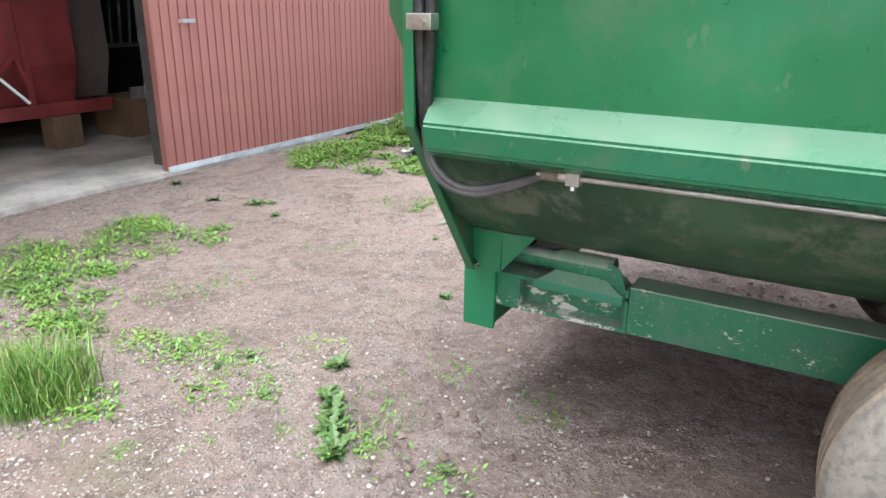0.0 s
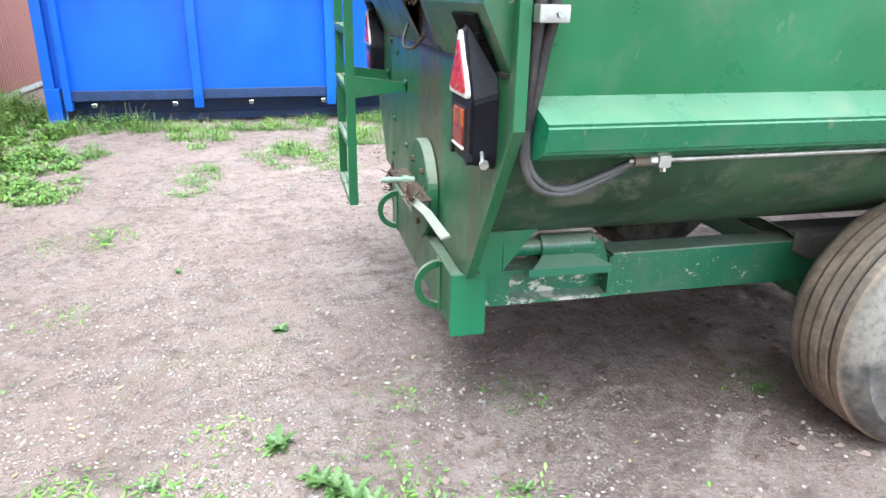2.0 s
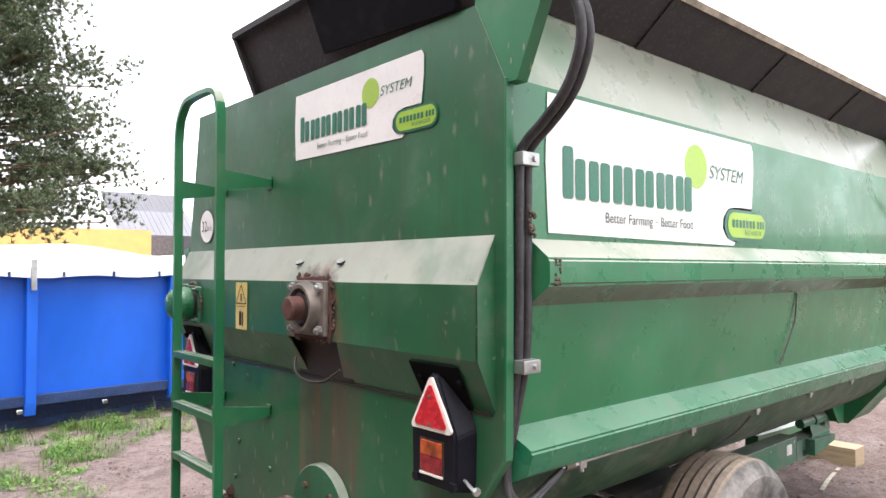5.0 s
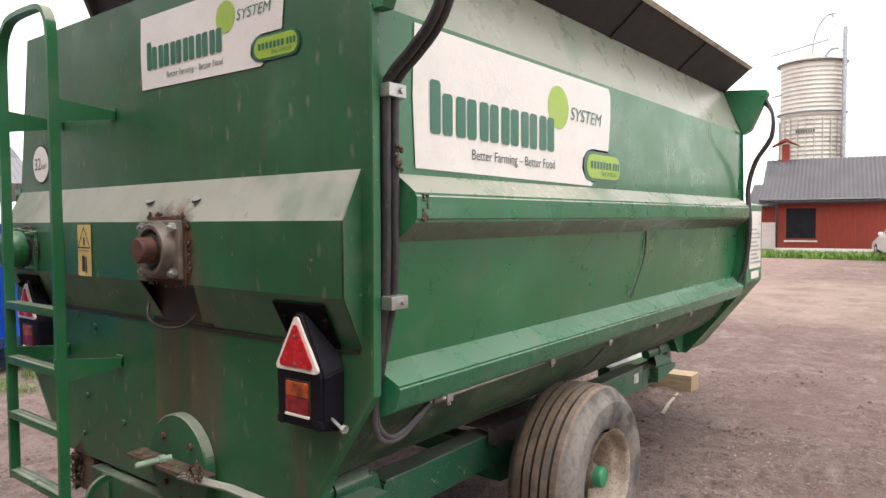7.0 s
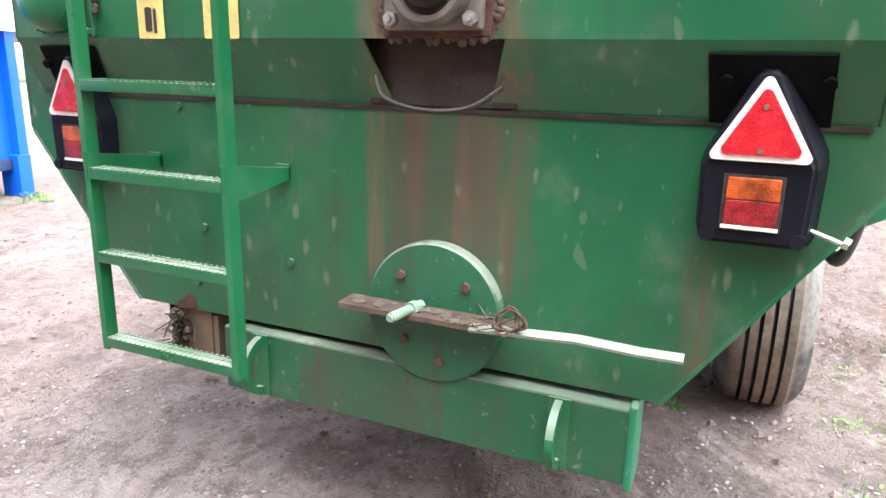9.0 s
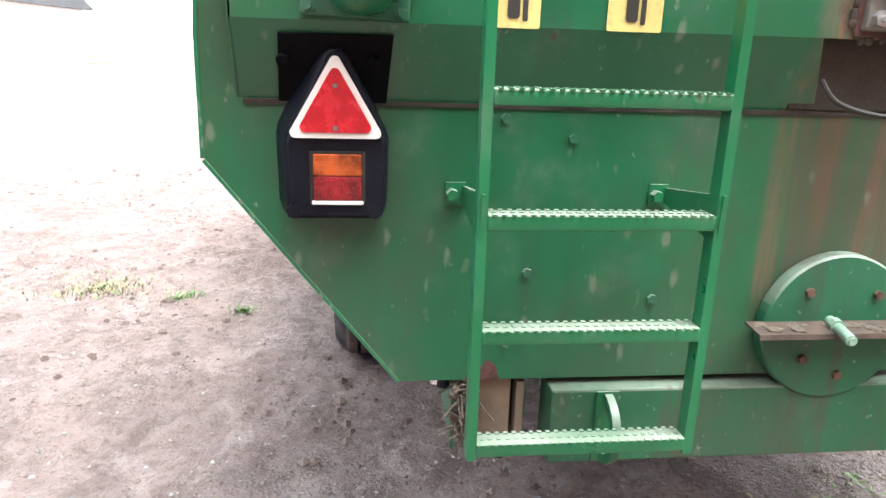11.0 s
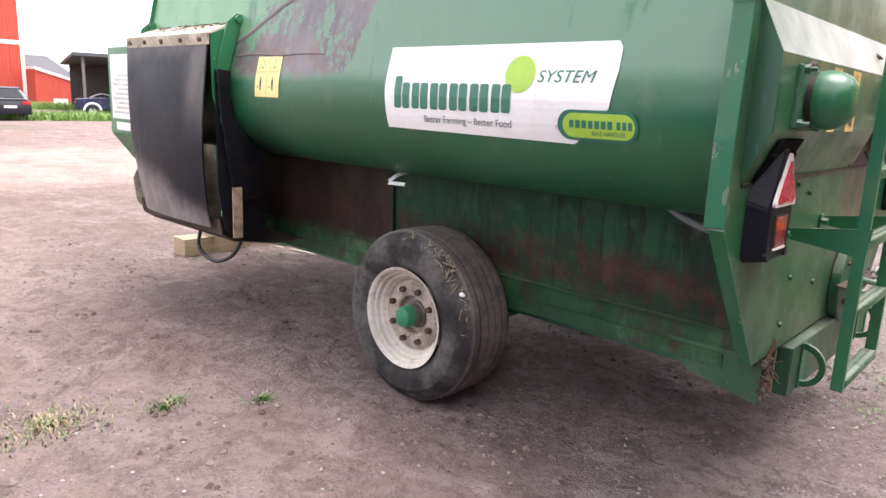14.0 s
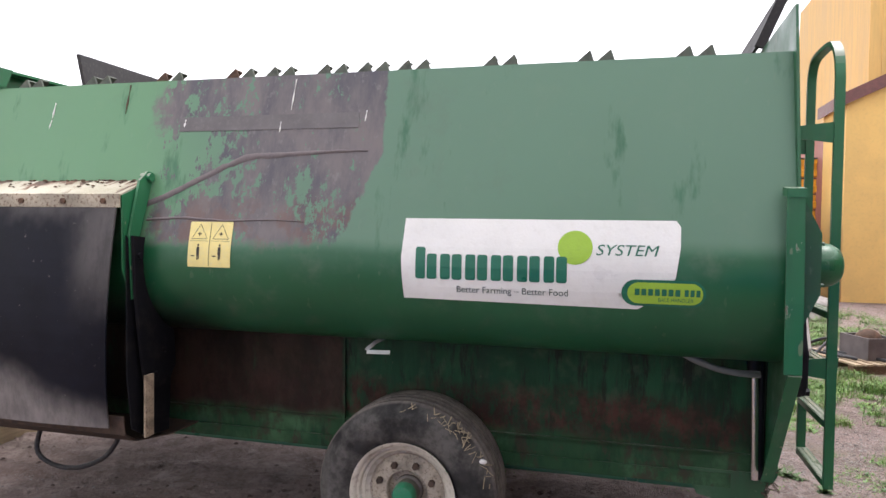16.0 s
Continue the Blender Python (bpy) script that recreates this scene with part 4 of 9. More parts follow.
# the green dome over the second shaft
m = Matrix.Translation((-1.0, 0.0, 1.640)) @ TURN_Y
dome = part("shaft_dome", lathe(bmesh.new(), [(0.318, 0.094), (0.300, 0.097)] + [(0.292 - 0.086 * math.sin(radians(a)), 0.097 * math.cos(radians(a)) ** 0.62) for a in range(0, 90, 9)] + [(0.205, 0.0)], m, 40), M["dome"], wagon, "round green dome over a shaft end")
part("dome_flange", prism(bmesh.new(), [(-1.135, 1.545), (-0.90, 1.535), (-0.895, 1.735), (-1.125, 1.752)], "y", 0.342, 0.362, 0.006), M["rail"], dome, "square green flange, greasy at its edge")
part("dome_collar", lathe(bmesh.new(), [(0.345, 0.082), (0.30, 0.086), (0.30, 0.0)], m, 24), M["grease"], dome)
for x, z in ((-1.115, 1.56), (-1.108, 1.735), (-0.915, 1.722), (-0.918, 1.55)):
    bm = bolt(bmesh.new(), (x, 0.342, z), (0, -1, 0), 0.015, 0.016)
    tube(bm, [(x, 0.328, z), (x, 0.306, z)], 0.008, 8)
    part("dome_bolt", bm, M["rail"], dome)
bm = bmesh.new()
random.seed(41)
for i in range(34):
    a = random.uniform(-0.4, 3.6)
    made = bmesh.ops.create_icosphere(bm, subdivisions=1, radius=random.uniform(0.005, 0.013))
    for v in made["verts"]:
        v.co = Vector((-1.0 + 0.115 * math.cos(a), 0.349, 1.645 + 0.112 * math.sin(a))) + Vector((v.co.x * 1.6, v.co.y * 0.6, v.co.z))
tagged(part("dirt_crumbs", bm, M["bark"], dome), "dry dirt lodged round the flange", kind="stuff")


def tail_lamp(side):
    """Black housing with a red triangle over an amber and red lens; side 1 stands at the wagon's right."""
    cx = side * 1.062
    q = lambda p, y: [(cx + side * a, y, z) for a, z in p]  # noqa: E731
    bm = bmesh.new()
    front = [(-0.100, 1.095), (0.100, 1.095), (0.112, 1.118), (0.116, 1.272), (0.022, 1.470), (0.0, 1.478), (-0.022, 1.470), (-0.116, 1.272), (-0.112, 1.118)]
    back = [(-0.104, 1.082), (0.118, 1.082), (0.138, 1.115), (0.142, 1.296), (0.052, 1.482), (0.012, 1.492), (-0.022, 1.482), (-0.122, 1.282), (-0.118, 1.112)]
    loft(bm, q(front, 0.366), q(back, RP - 0.002))
    bmesh.ops.bevel(bm, geom=[e for e in bm.edges if min(v.co.y for v in e.verts) < 0.37], offset=0.009, segments=3, affect="EDGES")
    lamp = part("tail_lamp", bm, M["black"], wagon, "black tail lamp housing with a red warning triangle")
    # the box's dark opening behind the lamp, drawn as a near-black plate
    slope = [[(cx + side * a, y, z) for a, y, z in ((-0.128, 0.3695, 1.508), (0.122, 0.3695, 1.508), (0.132, 0.438, 1.360), (-0.115, 0.438, 1.360))]]
    slope.append([(x, y - 0.006, z - 0.003) for x, y, z in slope[0]])
    part("lamp_bracket", loft(bmesh.new(), *slope), M["near_black"], lamp, "black plate put in for the dark opening under the box")
    for a in (-0.085, 0.115):
        part("lamp_bolt", bolt(bmesh.new(), (cx + side * a, 0.388, 1.452), (0, -0.85, -0.4), 0.015, 0.014), M["near_black"], lamp)

    def tri(r, y, z0=1.346):
        pts = []
        for k in range(3):
            a = radians(90 + 120 * k)
            c = (r * math.cos(a), z0 + r * math.sin(a))
            for j in range(-2, 3):
                b = a + radians(26 * j)
                pts.append((c[0] + 0.012 * math.cos(b), c[1] + 0.012 * math.sin(b)))
        return q(pts, y)

    loft(bm := bmesh.new(), tri(0.104, 0.357), tri(0.104, 0.368))
    part("reflector_rim", bm, M["bordwhite"], lamp, "white triangular rim")
    loft(bm := bmesh.new(), tri(0.078, 0.353), tri(0.078, 0.362))
    part("reflector", bm, M["red"], lamp, "red reflector triangle")
    part("lens_well", boxed(*sorted((cx - side * 0.066, cx + side * 0.060)), 0.3635, 0.3665, 1.128, 1.252, 0.001), M["grease"], lamp)
    for name, mat, z0, z1 in (("amber_lens", "amber", 1.196, 1.246), ("red_lens", "redlens", 1.138, 1.1955)):
        bm = boxed(*sorted((cx - side * 0.058, cx + side * 0.052)), 0.358, 0.366, z0, z1, 0.004)
        part(name, bm, M[mat], lamp)
    part("lens_trim", boxed(*sorted((cx - side * 0.062, cx + side * 0.056)), 0.357, 0.366, 1.129, 1.1375, 0.002), M["bordwhite"], lamp)
    part("reflector_bolt", bolt(bmesh.new(), (cx, 0.3535, 1.305), (0, -1, 0), 0.006, 0.004), M["castiron"], lamp)
    part("reflector_bolt", bolt(bmesh.new(), (cx, 0.3535, 1.398), (0, -1, 0), 0.006, 0.004), M["castiron"], lamp)
    if side > 0:
        bm = rod(bmesh.new(), (cx + 0.12, 0.40, 1.135), (cx + 0.185, 0.385, 1.115), 0.006, 8)
        bolt(bm, (cx + 0.188, 0.387, 1.118), (1, -0.2, -0.3), 0.014, 0.012)
        part("clamp_bolt", bm, M["steel"], lamp)
    for a, z in ((-0.088, 1.112), (0.098, 1.112)):
        part("lamp_bolt", bolt(bmesh.new(), (cx + side * a, 0.376, z), (0, -1, 0), 0.018, 0.016), M["black"], lamp)


tail_lamp(1)
tail_lamp(-1)
part("rust_patch", prism(bmesh.new(), [(-0.735, 0.632), (-0.640, 0.632), (-0.648, 0.672), (-0.672, 0.694), (-0.694, 0.668), (-0.724, 0.654)], "y", RP - 0.003, RP + 0.002), M["shaft"], rear_plate, "rusted-through spot at the plate's foot")
for x, z in ((-0.658, 1.327), (-0.487, 1.282), (-0.582, 0.936), (-0.626, 0.742), (-0.238, 0.862)):
    part("plate_bolt", bolt(bmesh.new(), (x, RP + 0.001, z), (0, -1, 0), 0.013, 0.012), M["rail"], rear_plate)

# ladder
LY = 0.172
hoop = [(-0.755, LY, 0.575), (-0.755, LY, 2.50), (-0.735, LY, 2.60), (-0.68, LY, 2.665), (-0.60, LY, 2.695), (-0.38, LY, 2.695), (-0.29, LY, 2.675), (-0.245, LY, 2.615), (-0.235, LY, 2.54), (-0.235, LY, 0.575)]
bm = bar(bmesh.new(), hoop[:1] + [(-0.755, LY, z) for z in (1.0, 1.8)] + spline(hoop[1:9], 3) + [(-0.235, LY, 1.6), hoop[9]], (0, 1, 0), 0.042, 0.022)
ladder = part("ladder", bm, M["ladder"], wagon, "narrow green steel ladder with a rounded top hoop")
for z in (1.412, 1.156, 0.897, 0.618):
    bm = boxed(-0.744, -0.246, LY - 0.024, LY + 0.026, z - 0.034, z, 0.004)
    for i in range(24):
        x = -0.735 + i * 0.0205
        for dy in (-0.024, 0.0, 0.024):
            box(bm, x, x + 0.010, LY + dy - 0.005, LY + dy + 0.005, z - 0.002, z + 0.0018)
    part("rung", bm, M["ladder"], ladder)
for x in (-0.755, -0.235):
    for z in (2.335, 1.195):
        if z > 2:
            poly = [(LY - 0.02, z - 0.030), (LY + 0.03, z - 0.038), (RP, z - 0.064), (RP, z - 0.096), (LY - 0.02, z - 0.140)]
            z -= 0.045
        else:
            poly = [(LY - 0.03, z + 0.006), (RP, z - 0.034), (RP, z - 0.070), (LY + 0.05, z - 0.098), (LY - 0.02, z - 0.108)]
            z -= 0.022
        bm = prism(bmesh.new(), poly, "x", x - 0.004, x + 0.004)
        bolt(bm, (x - 0.03, RP - 0.004, z - 0.03), (0, -1, 0), 0.015, 0.03)
        box(bm, x - 0.045, x + 0.004, RP - 0.008, RP - 0.001, z - 0.06, z - 0.002)
        part("bracket", bm, M["ladder"], ladder)

# chassis
bm = bmesh.new()
box(bm, -0.50, 0.846, 0.405, 0.525, 0.392, 0.615, 0.008)
cross = part("cross_beam", bm, M["crossbeam"], wagon, "green hollow cross beam at the rear of the chassis")
part("end_cap", boxed(0.838, 0.860, 0.398, 0.532, 0.378, 0.628, 0.008), M["endcap"], cross)
for x in (-0.345, 0.655):
    bm = bmesh.new()
    arc = [(x, 0.405 - 0.088 * math.sin(radians(a)), 0.505 - 0.088 * math.cos(radians(a))) for a in range(0, 181, 15)]
    bar(bm, [(x, 0.43, 0.417)] + arc + [(x, 0.43, 0.593)], (1, 0, 0), 0.022, 0.026)
    box(bm, x - 0.03, x + 0.03, 0.398, 0.404, 0.40, 0.61)
    part("towing_eye", bm, M["ladder"], cross)
for side, x0, x1 in ((1, 0.715, 0.835), (-1, -0.66, -0.54)):
    bm = boxed(x0, x1, 1.03, 3.93, 0.478, 0.655, 0.006)
    side_beam = part("side_beam", bm, M["beam"], wagon, "long green chassis beam with scraped paint")
    for y0, y1 in ((0.525, 1.03), (3.93, 4.46)):
        bm = bmesh.new()
        box(bm, x0, x1, y0, y1, 0.478, 0.492)
        box(bm, x0, x1, y0, y1, 0.600, 0.614)
        box(bm, x0, x0 + 0.05, y0, y1, 0.492, 0.600)
        box(bm, x0 + 0.05, x1, y0, y0 + 0.10, 0.492, 0.600)
        box(bm, x0 + 0.05, x1, y1 - 0.012, y1, 0.492, 0.640)
        part("beam_pocket", bm, M["beam"], side_beam)
    for y0, y1 in ((0.60, 1.02), (4.18, 4.58)) if side > 0 else ():
        zc = 0.684 if y0 < 1 else 0.70
        bm = rod(bmesh.new(), (0.782 * side, y0 - 0.06, zc), (0.782 * side, y1 - 0.06, zc), 0.034, 20)
        tube(bm, [(0.782 * side, y0 + 0.15, zc), (0.782 * side, y1 - 0.06, zc)], 0.046, 20)
        prism(bm, [(y0 + 0.12, 0.612), (y1, 0.612), (y1 - 0.04, 0.65), (y0 + 0.18, 0.65)], "x", 0.72, 0.828)
        prism(bm, [(y1 - 0.11, 0.640), (y1 + 0.0, 0.617), (y1 - 0.03, 0.70), (y1 - 0.07, 0.722)], "x", 0.812, 0.824)
        part("pivot_tube", bm, M["beam"], side_beam, "stout green pivot tube on a welded seat")
for ya, yb, yc, yd in ((0.775, 0.912, 0.700, 1.016), (4.24, 4.38, 4.14, 4.46)):
    bm = loft(bmesh.new(), [(0.806, ya, 0.674), (0.806, yb, 0.674), (0.806, yb, 0.664), (0.806, ya, 0.664)], [(0.864, yc, 0.624), (0.864, yd, 0.620), (0.858, yd, 0.612), (0.858, yc, 0.614)])
    loft(bm, [(0.864, yc - 0.012, 0.624), (0.864, yd, 0.620), (0.864, yd, 0.590), (0.864, yc - 0.012, 0.594)], [(0.856, yc - 0.012, 0.624), (0.856, yd, 0.620), (0.856, yd, 0.590), (0.856, yc - 0.012, 0.594)])
    part("pivot_saddle", bm, M["saddle"], wagon, "sloping green saddle plate under the pivot")
part("pivot_seat", prism(bmesh.new(), [(4.08, 0.615), (4.46, 0.60), (4.46, 0.555), (4.08, 0.50)], "x", 0.835, 0.90, 0.004), M["beam"], wagon)
part("beam_label", boxed(0.835, 0.838, 3.76, 3.84, 0.545, 0.615), M["white"], wagon, "small white label on the chassis beam")
bm = prism(bmesh.new(), [(0.455, 0.792), (0.575, 0.792), (0.570, 0.640), (0.505, 0.629), (0.462, 0.680)], "x", 0.892, 0.902)
loft(bm, [(0.892, 0.575, 0.792), (0.892, 0.702, 0.792), (0.892, 0.575, 0.645)], [(0.902, 0.575, 0.792), (0.884, 0.702, 0.792), (0.902, 0.575, 0.645)])
prism(bm, [(0.455, 0.786), (0.702, 0.790), (0.724, 0.828), (0.716, 0.834), (0.455, 0.826)], "x", 0.872, 0.890)
prism(bm, [(0.455, 0.824), (0.722, 0.830), (0.722, 0.838), (0.455, 0.832)], "x", 0.86, 0.925)
part("corner_gusset", bm, M["gusset"], wagon, "green corner gusset with a dusty lip")
part("corner_gusset", prism(bmesh.new(), [(4.70, 0.815), (4.45, 0.805), (4.58, 0.655), (4.68, 0.648)], "x", 0.876, 0.886), M["green"], wagon)
bm = bmesh.new()
bend = [(0.70, 0.690), (0.80, 0.690), (0.842, 0.680), (0.852, 0.640), (0.856, 0.56)]
rows = []
for j, (x, z) in enumerate(bend):
    rows.append([(x, y, z if j < 3 else z + cut) for y, cut in ((1.80, 0.06), (1.88, 0.02), (1.95, 0.04), (2.06, 0.0), (2.20, -0.05), (2.36, -0.06), (2.46, 0.03))])
for a, b in zip(rows, rows[1:]):
    for i in range(6):
        loft(bm, [a[i], a[i + 1], b[i + 1], b[i]], [(p[0] - 0.005, p[1], p[2] - 0.005) for p in (a[i], a[i + 1], b[i + 1], b[i])])
bmesh.ops.remove_doubles(bm, verts=bm.verts, dist=0.0005)
part("axle_cover", bm, M["dullsheet"], wagon, "dull grey bent cover sheet over the axle, torn at its lower edge")
part("axle", boxed(-0.98, 1.05, 2.09, 2.23, 0.38, 0.50, 0.01), M["green"], wagon)
for x in (0.60, -0.50):
    part("axle_seat", prism(bmesh.new(), [(1.88, 0.48), (2.44, 0.48), (2.36, 0.36), (1.96, 0.36)], "x", x, x + 0.22), M["green"], wagon)
bm = bmesh.new()
for s in (1, -1):
    bar(bm, [(0.30 * s, 4.4, 0.42), (0.20 * s, 5.5, 0.34), (0.09 * s, 6.35, 0.28)], (0, 0, 1), 0.14, 0.10)
box(bm, -0.16, 0.16, 6.28, 6.46, 0.22, 0.34, 0.01)
part("drawbar", bm, M["green"], wagon, "green A-frame drawbar")


# wheels
def wheel(side, x_out, mat, cy, w, deep, hub_in, grow=0.0):
    """x_out: the plane of the tyre's outer side."""
    r, cz = 0.470, 0.446
    rings = [(-0.02, 0.250 + grow), (0.0, 0.275 + grow), (0.014, 0.325), (0.012, 0.395), (-0.012, 0.432), (-0.035, 0.452), (-0.052, 0.462)]
    edge = -0.052
    span = (w - 0.104) / 5
    prof = list(rings)
    for g in range(5):
        a = edge - span * g
        crown = 0.007 - 0.0012 * (g - 2) ** 2
        prof += [(a - 0.004, r - 0.006 + crown), (a - span + 0.012, r - 0.006 + crown)]
        if g < 4:
            prof += [(a - span + 0.009, r - 0.030), (a - span - 0.004, r - 0.030)]
    prof += [(-w - x, y) for x, y in rings[::-1]]
    base = Matrix.Translation((x_out, cy, cz)) @ Matrix.Scale(side, 4, Vector((1, 0, 0)))
    ob = part("wheel", lathe(bmesh.new(), prof, base, 72), mat, wagon, "wide ribbed tyre on a cream steel rim", 30)
    if grow:
        rim = [(-0.012, 0.252), (0.004, 0.268), (0.010, 0.275), (0.006, 0.264), (-0.004, 0.254), (-0.020, 0.249), (-0.026, 0.238), (-0.048, 0.232), (-0.054, 0.218), (-0.076, 0.208), (-0.084, 0.197)]
        disc = [(-0.080, 0.199), (-0.085, 0.190), (-0.076, 0.182), (-0.070, 0.150), (-0.070, 0.112), (-0.076, 0.106), (-0.115, 0.104), (-0.118, 0.05)]
        hub = [(-0.117, 0.076), (-0.100, 0.074), (-0.094, 0.062), (-0.040, 0.058), (-0.036, 0.050)]
        cap = [(-0.050, 0.060), (-0.010, 0.058), (0.004, 0.050), (0.009, 0.034), (0.009, 0.0)]
    else:
        rim = [(-0.012, 0.236), (0.004, 0.250), (0.010, 0.257), (0.006, 0.248), (-0.004, 0.238), (-0.030, 0.231), (-0.048, 0.224), (-0.058, 0.210), (-0.064, 0.196), (-0.076, 0.184), (-0.100 - deep, 0.172), (-0.124 - deep, 0.166)]
        disc = [(-0.120 - deep, 0.167), (-0.128 - deep, 0.158), (-0.122 - deep, 0.146), (-0.114 - deep, 0.120), (-0.114 - deep, 0.0855)]
        hub = [(x - hub_in, q) for x, q in ((-0.116 - deep + hub_in, 0.098), (-0.078, 0.096), (-0.062, 0.086), (-0.050, 0.074), (-0.004, 0.062), (0.0, 0.058))]
        cap = [(x - hub_in, q) for x, q in ((-0.03, 0.056), (0.028, 0.054), (0.042, 0.046), (0.046, 0.030), (0.046, 0.0))]
    part("rim", lathe(bmesh.new(), rim, base, 56), M["rim"] if grow else M["wheeldisc"], ob, "cream-painted dished steel rim")
    part("wheel_disc", lathe(bmesh.new(), disc, base, 56), M["wheeldisc"], ob, "dirty cream wheel disc")
    inner = base @ Matrix.Translation((-deep, 0, 0))
    part("hub", lathe(bmesh.new(), hub, base, 32), M["castiron"], ob, "greasy iron hub")
    part("hub_cap", lathe(bmesh.new(), cap, base, 28), M["hubgreen"], ob, "green hub cap")
    nuts = 0.148 if grow else 0.132
    for k in range(8):
        a = radians(45 * k + 20)
        p = inner @ Vector((-0.116, nuts * math.cos(a), nuts * math.sin(a)))
        part("wheel_nut", bolt(bmesh.new(), p, (side, 0, 0), 0.017, 0.026), M["rustydark"] if grow else M["castiron"], ob)
    return ob


wheel(1, 1.365, M["muddytyre"], 2.13, 0.345, 0.065, 0.065)
left_wheel = wheel(-1, -1.128, M["tyre"], 2.158, 0.375, -0.045, 0.0, 0.016)
# straw and mud caught on the shoulder of the tyre
rng = random.Random(17)
bm = bmesh.new()
for i in range(54):
    a = radians(rng.triangular(-6, 92, 44))
    r, x = rng.uniform(0.425, 0.462), 0.0
    x = -1.128 + (0.004 if r < 0.44 else 0.022 + (r - 0.44) * 0.9)
    p = Vector((x - 0.004, 2.158 - r * math.sin(a), 0.446 + r * math.cos(a)))
    d = Vector((rng.uniform(-0.3, 0.3), rng.gauss(0, 1), rng.gauss(0, 1))).normalized() * rng.uniform(0.008, 0.030)
    tube(bm, [p - d, p + d * 0.3 + Vector((-0.004, 0, 0)), p + d], rng.uniform(0.0012, 0.0026), 4)
tagged(part("caught_straw", bm, M["straw"], left_wheel), "bits of pale straw stuck to the tyre", kind="stuff")
bm = bmesh.new()
bmesh.ops.create_icosphere(bm, subdivisions=2, radius=0.013, matrix=Matrix.Translation((-1.114, 2.158 - 0.455 * math.sin(radians(62)), 0.446 + 0.455 * math.cos(radians(62)))) @ Matrix.Diagonal((0.7, 1.5, 1.0, 1.0)))
part("dropping", bm, M["white"], left_wheel, "small white dropping")

# left side below the tub
wall = [(-0.80, 1.245), (-0.772, 0.80), (-0.760, 0.60), (-0.752, 0.53)]
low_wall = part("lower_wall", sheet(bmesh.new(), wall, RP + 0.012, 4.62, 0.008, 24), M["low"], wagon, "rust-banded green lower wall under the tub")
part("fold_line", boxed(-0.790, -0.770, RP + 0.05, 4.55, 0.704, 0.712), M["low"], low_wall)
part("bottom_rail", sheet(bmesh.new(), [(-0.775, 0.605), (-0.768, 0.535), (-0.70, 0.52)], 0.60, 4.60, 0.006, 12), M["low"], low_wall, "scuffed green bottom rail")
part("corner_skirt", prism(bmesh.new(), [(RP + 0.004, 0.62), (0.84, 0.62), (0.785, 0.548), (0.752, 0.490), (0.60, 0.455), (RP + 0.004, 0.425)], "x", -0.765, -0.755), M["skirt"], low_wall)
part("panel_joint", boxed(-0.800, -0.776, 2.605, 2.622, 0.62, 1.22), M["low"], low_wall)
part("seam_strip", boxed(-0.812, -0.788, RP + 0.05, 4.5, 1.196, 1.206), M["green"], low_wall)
bm = bmesh.new()
random.seed(5)
for i in range(34):
    made = bmesh.ops.create_icosphere(bm, subdivisions=1, radius=random.uniform(0.006, 0.017))
    c = Vector((random.uniform(-0.765, -0.70), random.uniform(0.425, 0.47), random.uniform(0.47, 0.62)))
    for v in made["verts"]:
        v.co = c + v.co * random.uniform(0.7, 1.2)
for i in range(46):
    a = Vector((random.uniform(-0.775, -0.69), random.uniform(0.42, 0.47), random.uniform(0.47, 0.625)))
    tube(bm, [a, a + Vector((random.uniform(-0.05, 0.05), random.uniform(-0.05, 0.03), random.uniform(-0.06, 0.03)))], 0.003, 4)
tagged(part("packed_dirt", bm, M["bark"], wagon), "old straw and dirt packed in the corner", kind="stuff")
bm = boxed(-0.735, -0.60, 0.460, 0.56, 0.435, 0.63, 0.004)
box(bm, -0.585, -0.565, 0.45, 0.60, 0.42, 0.62)
part("wood_wedge", bm, M["oldwood"], wagon, "weathered wooden wedge under the rear corner")
bm = rod(bmesh.new(), (-0.80, 0.512, 1.235), (-0.80, 0.500, 0.60), 0.019, 16)
part("ram_rod", bm, M["chrome"], wagon, "bright steel ram rod")
part("ram_collar", rod(bmesh.new(), (-0.80, 0.515, 1.235), (-0.80, 0.515, 1.12), 0.03, 14), M["black"], wagon)
part("ram_barrel", rod(bmesh.new(), (-0.785, 0.478, 1.235), (-0.785, 0.476, 0.60), 0.018, 14), M["black"], wagon)
part("sagging_hose", tube(bmesh.new(), spline([(-0.885, 0.87, 1.215), (-0.91, 0.80, 1.18), (-0.92, 0.70, 1.145), (-0.90, 0.60, 1.125), (-0.86, 0.50, 1.115)], 6), 0.016, 10), M["greyhose"], wagon, "grey hose sagging under the tub")
part("bent_hook", bar(bmesh.new(), [(-0.93, 2.30, 1.215), (-1.00, 2.355, 1.185), (-1.035, 2.392, 1.148), (-1.04, 2.385, 1.140), (-1.036, 2.262, 1.143)], (0.5, 0, 1), 0.020, 0.008), M["steel"], wagon, "bent pale metal hook")
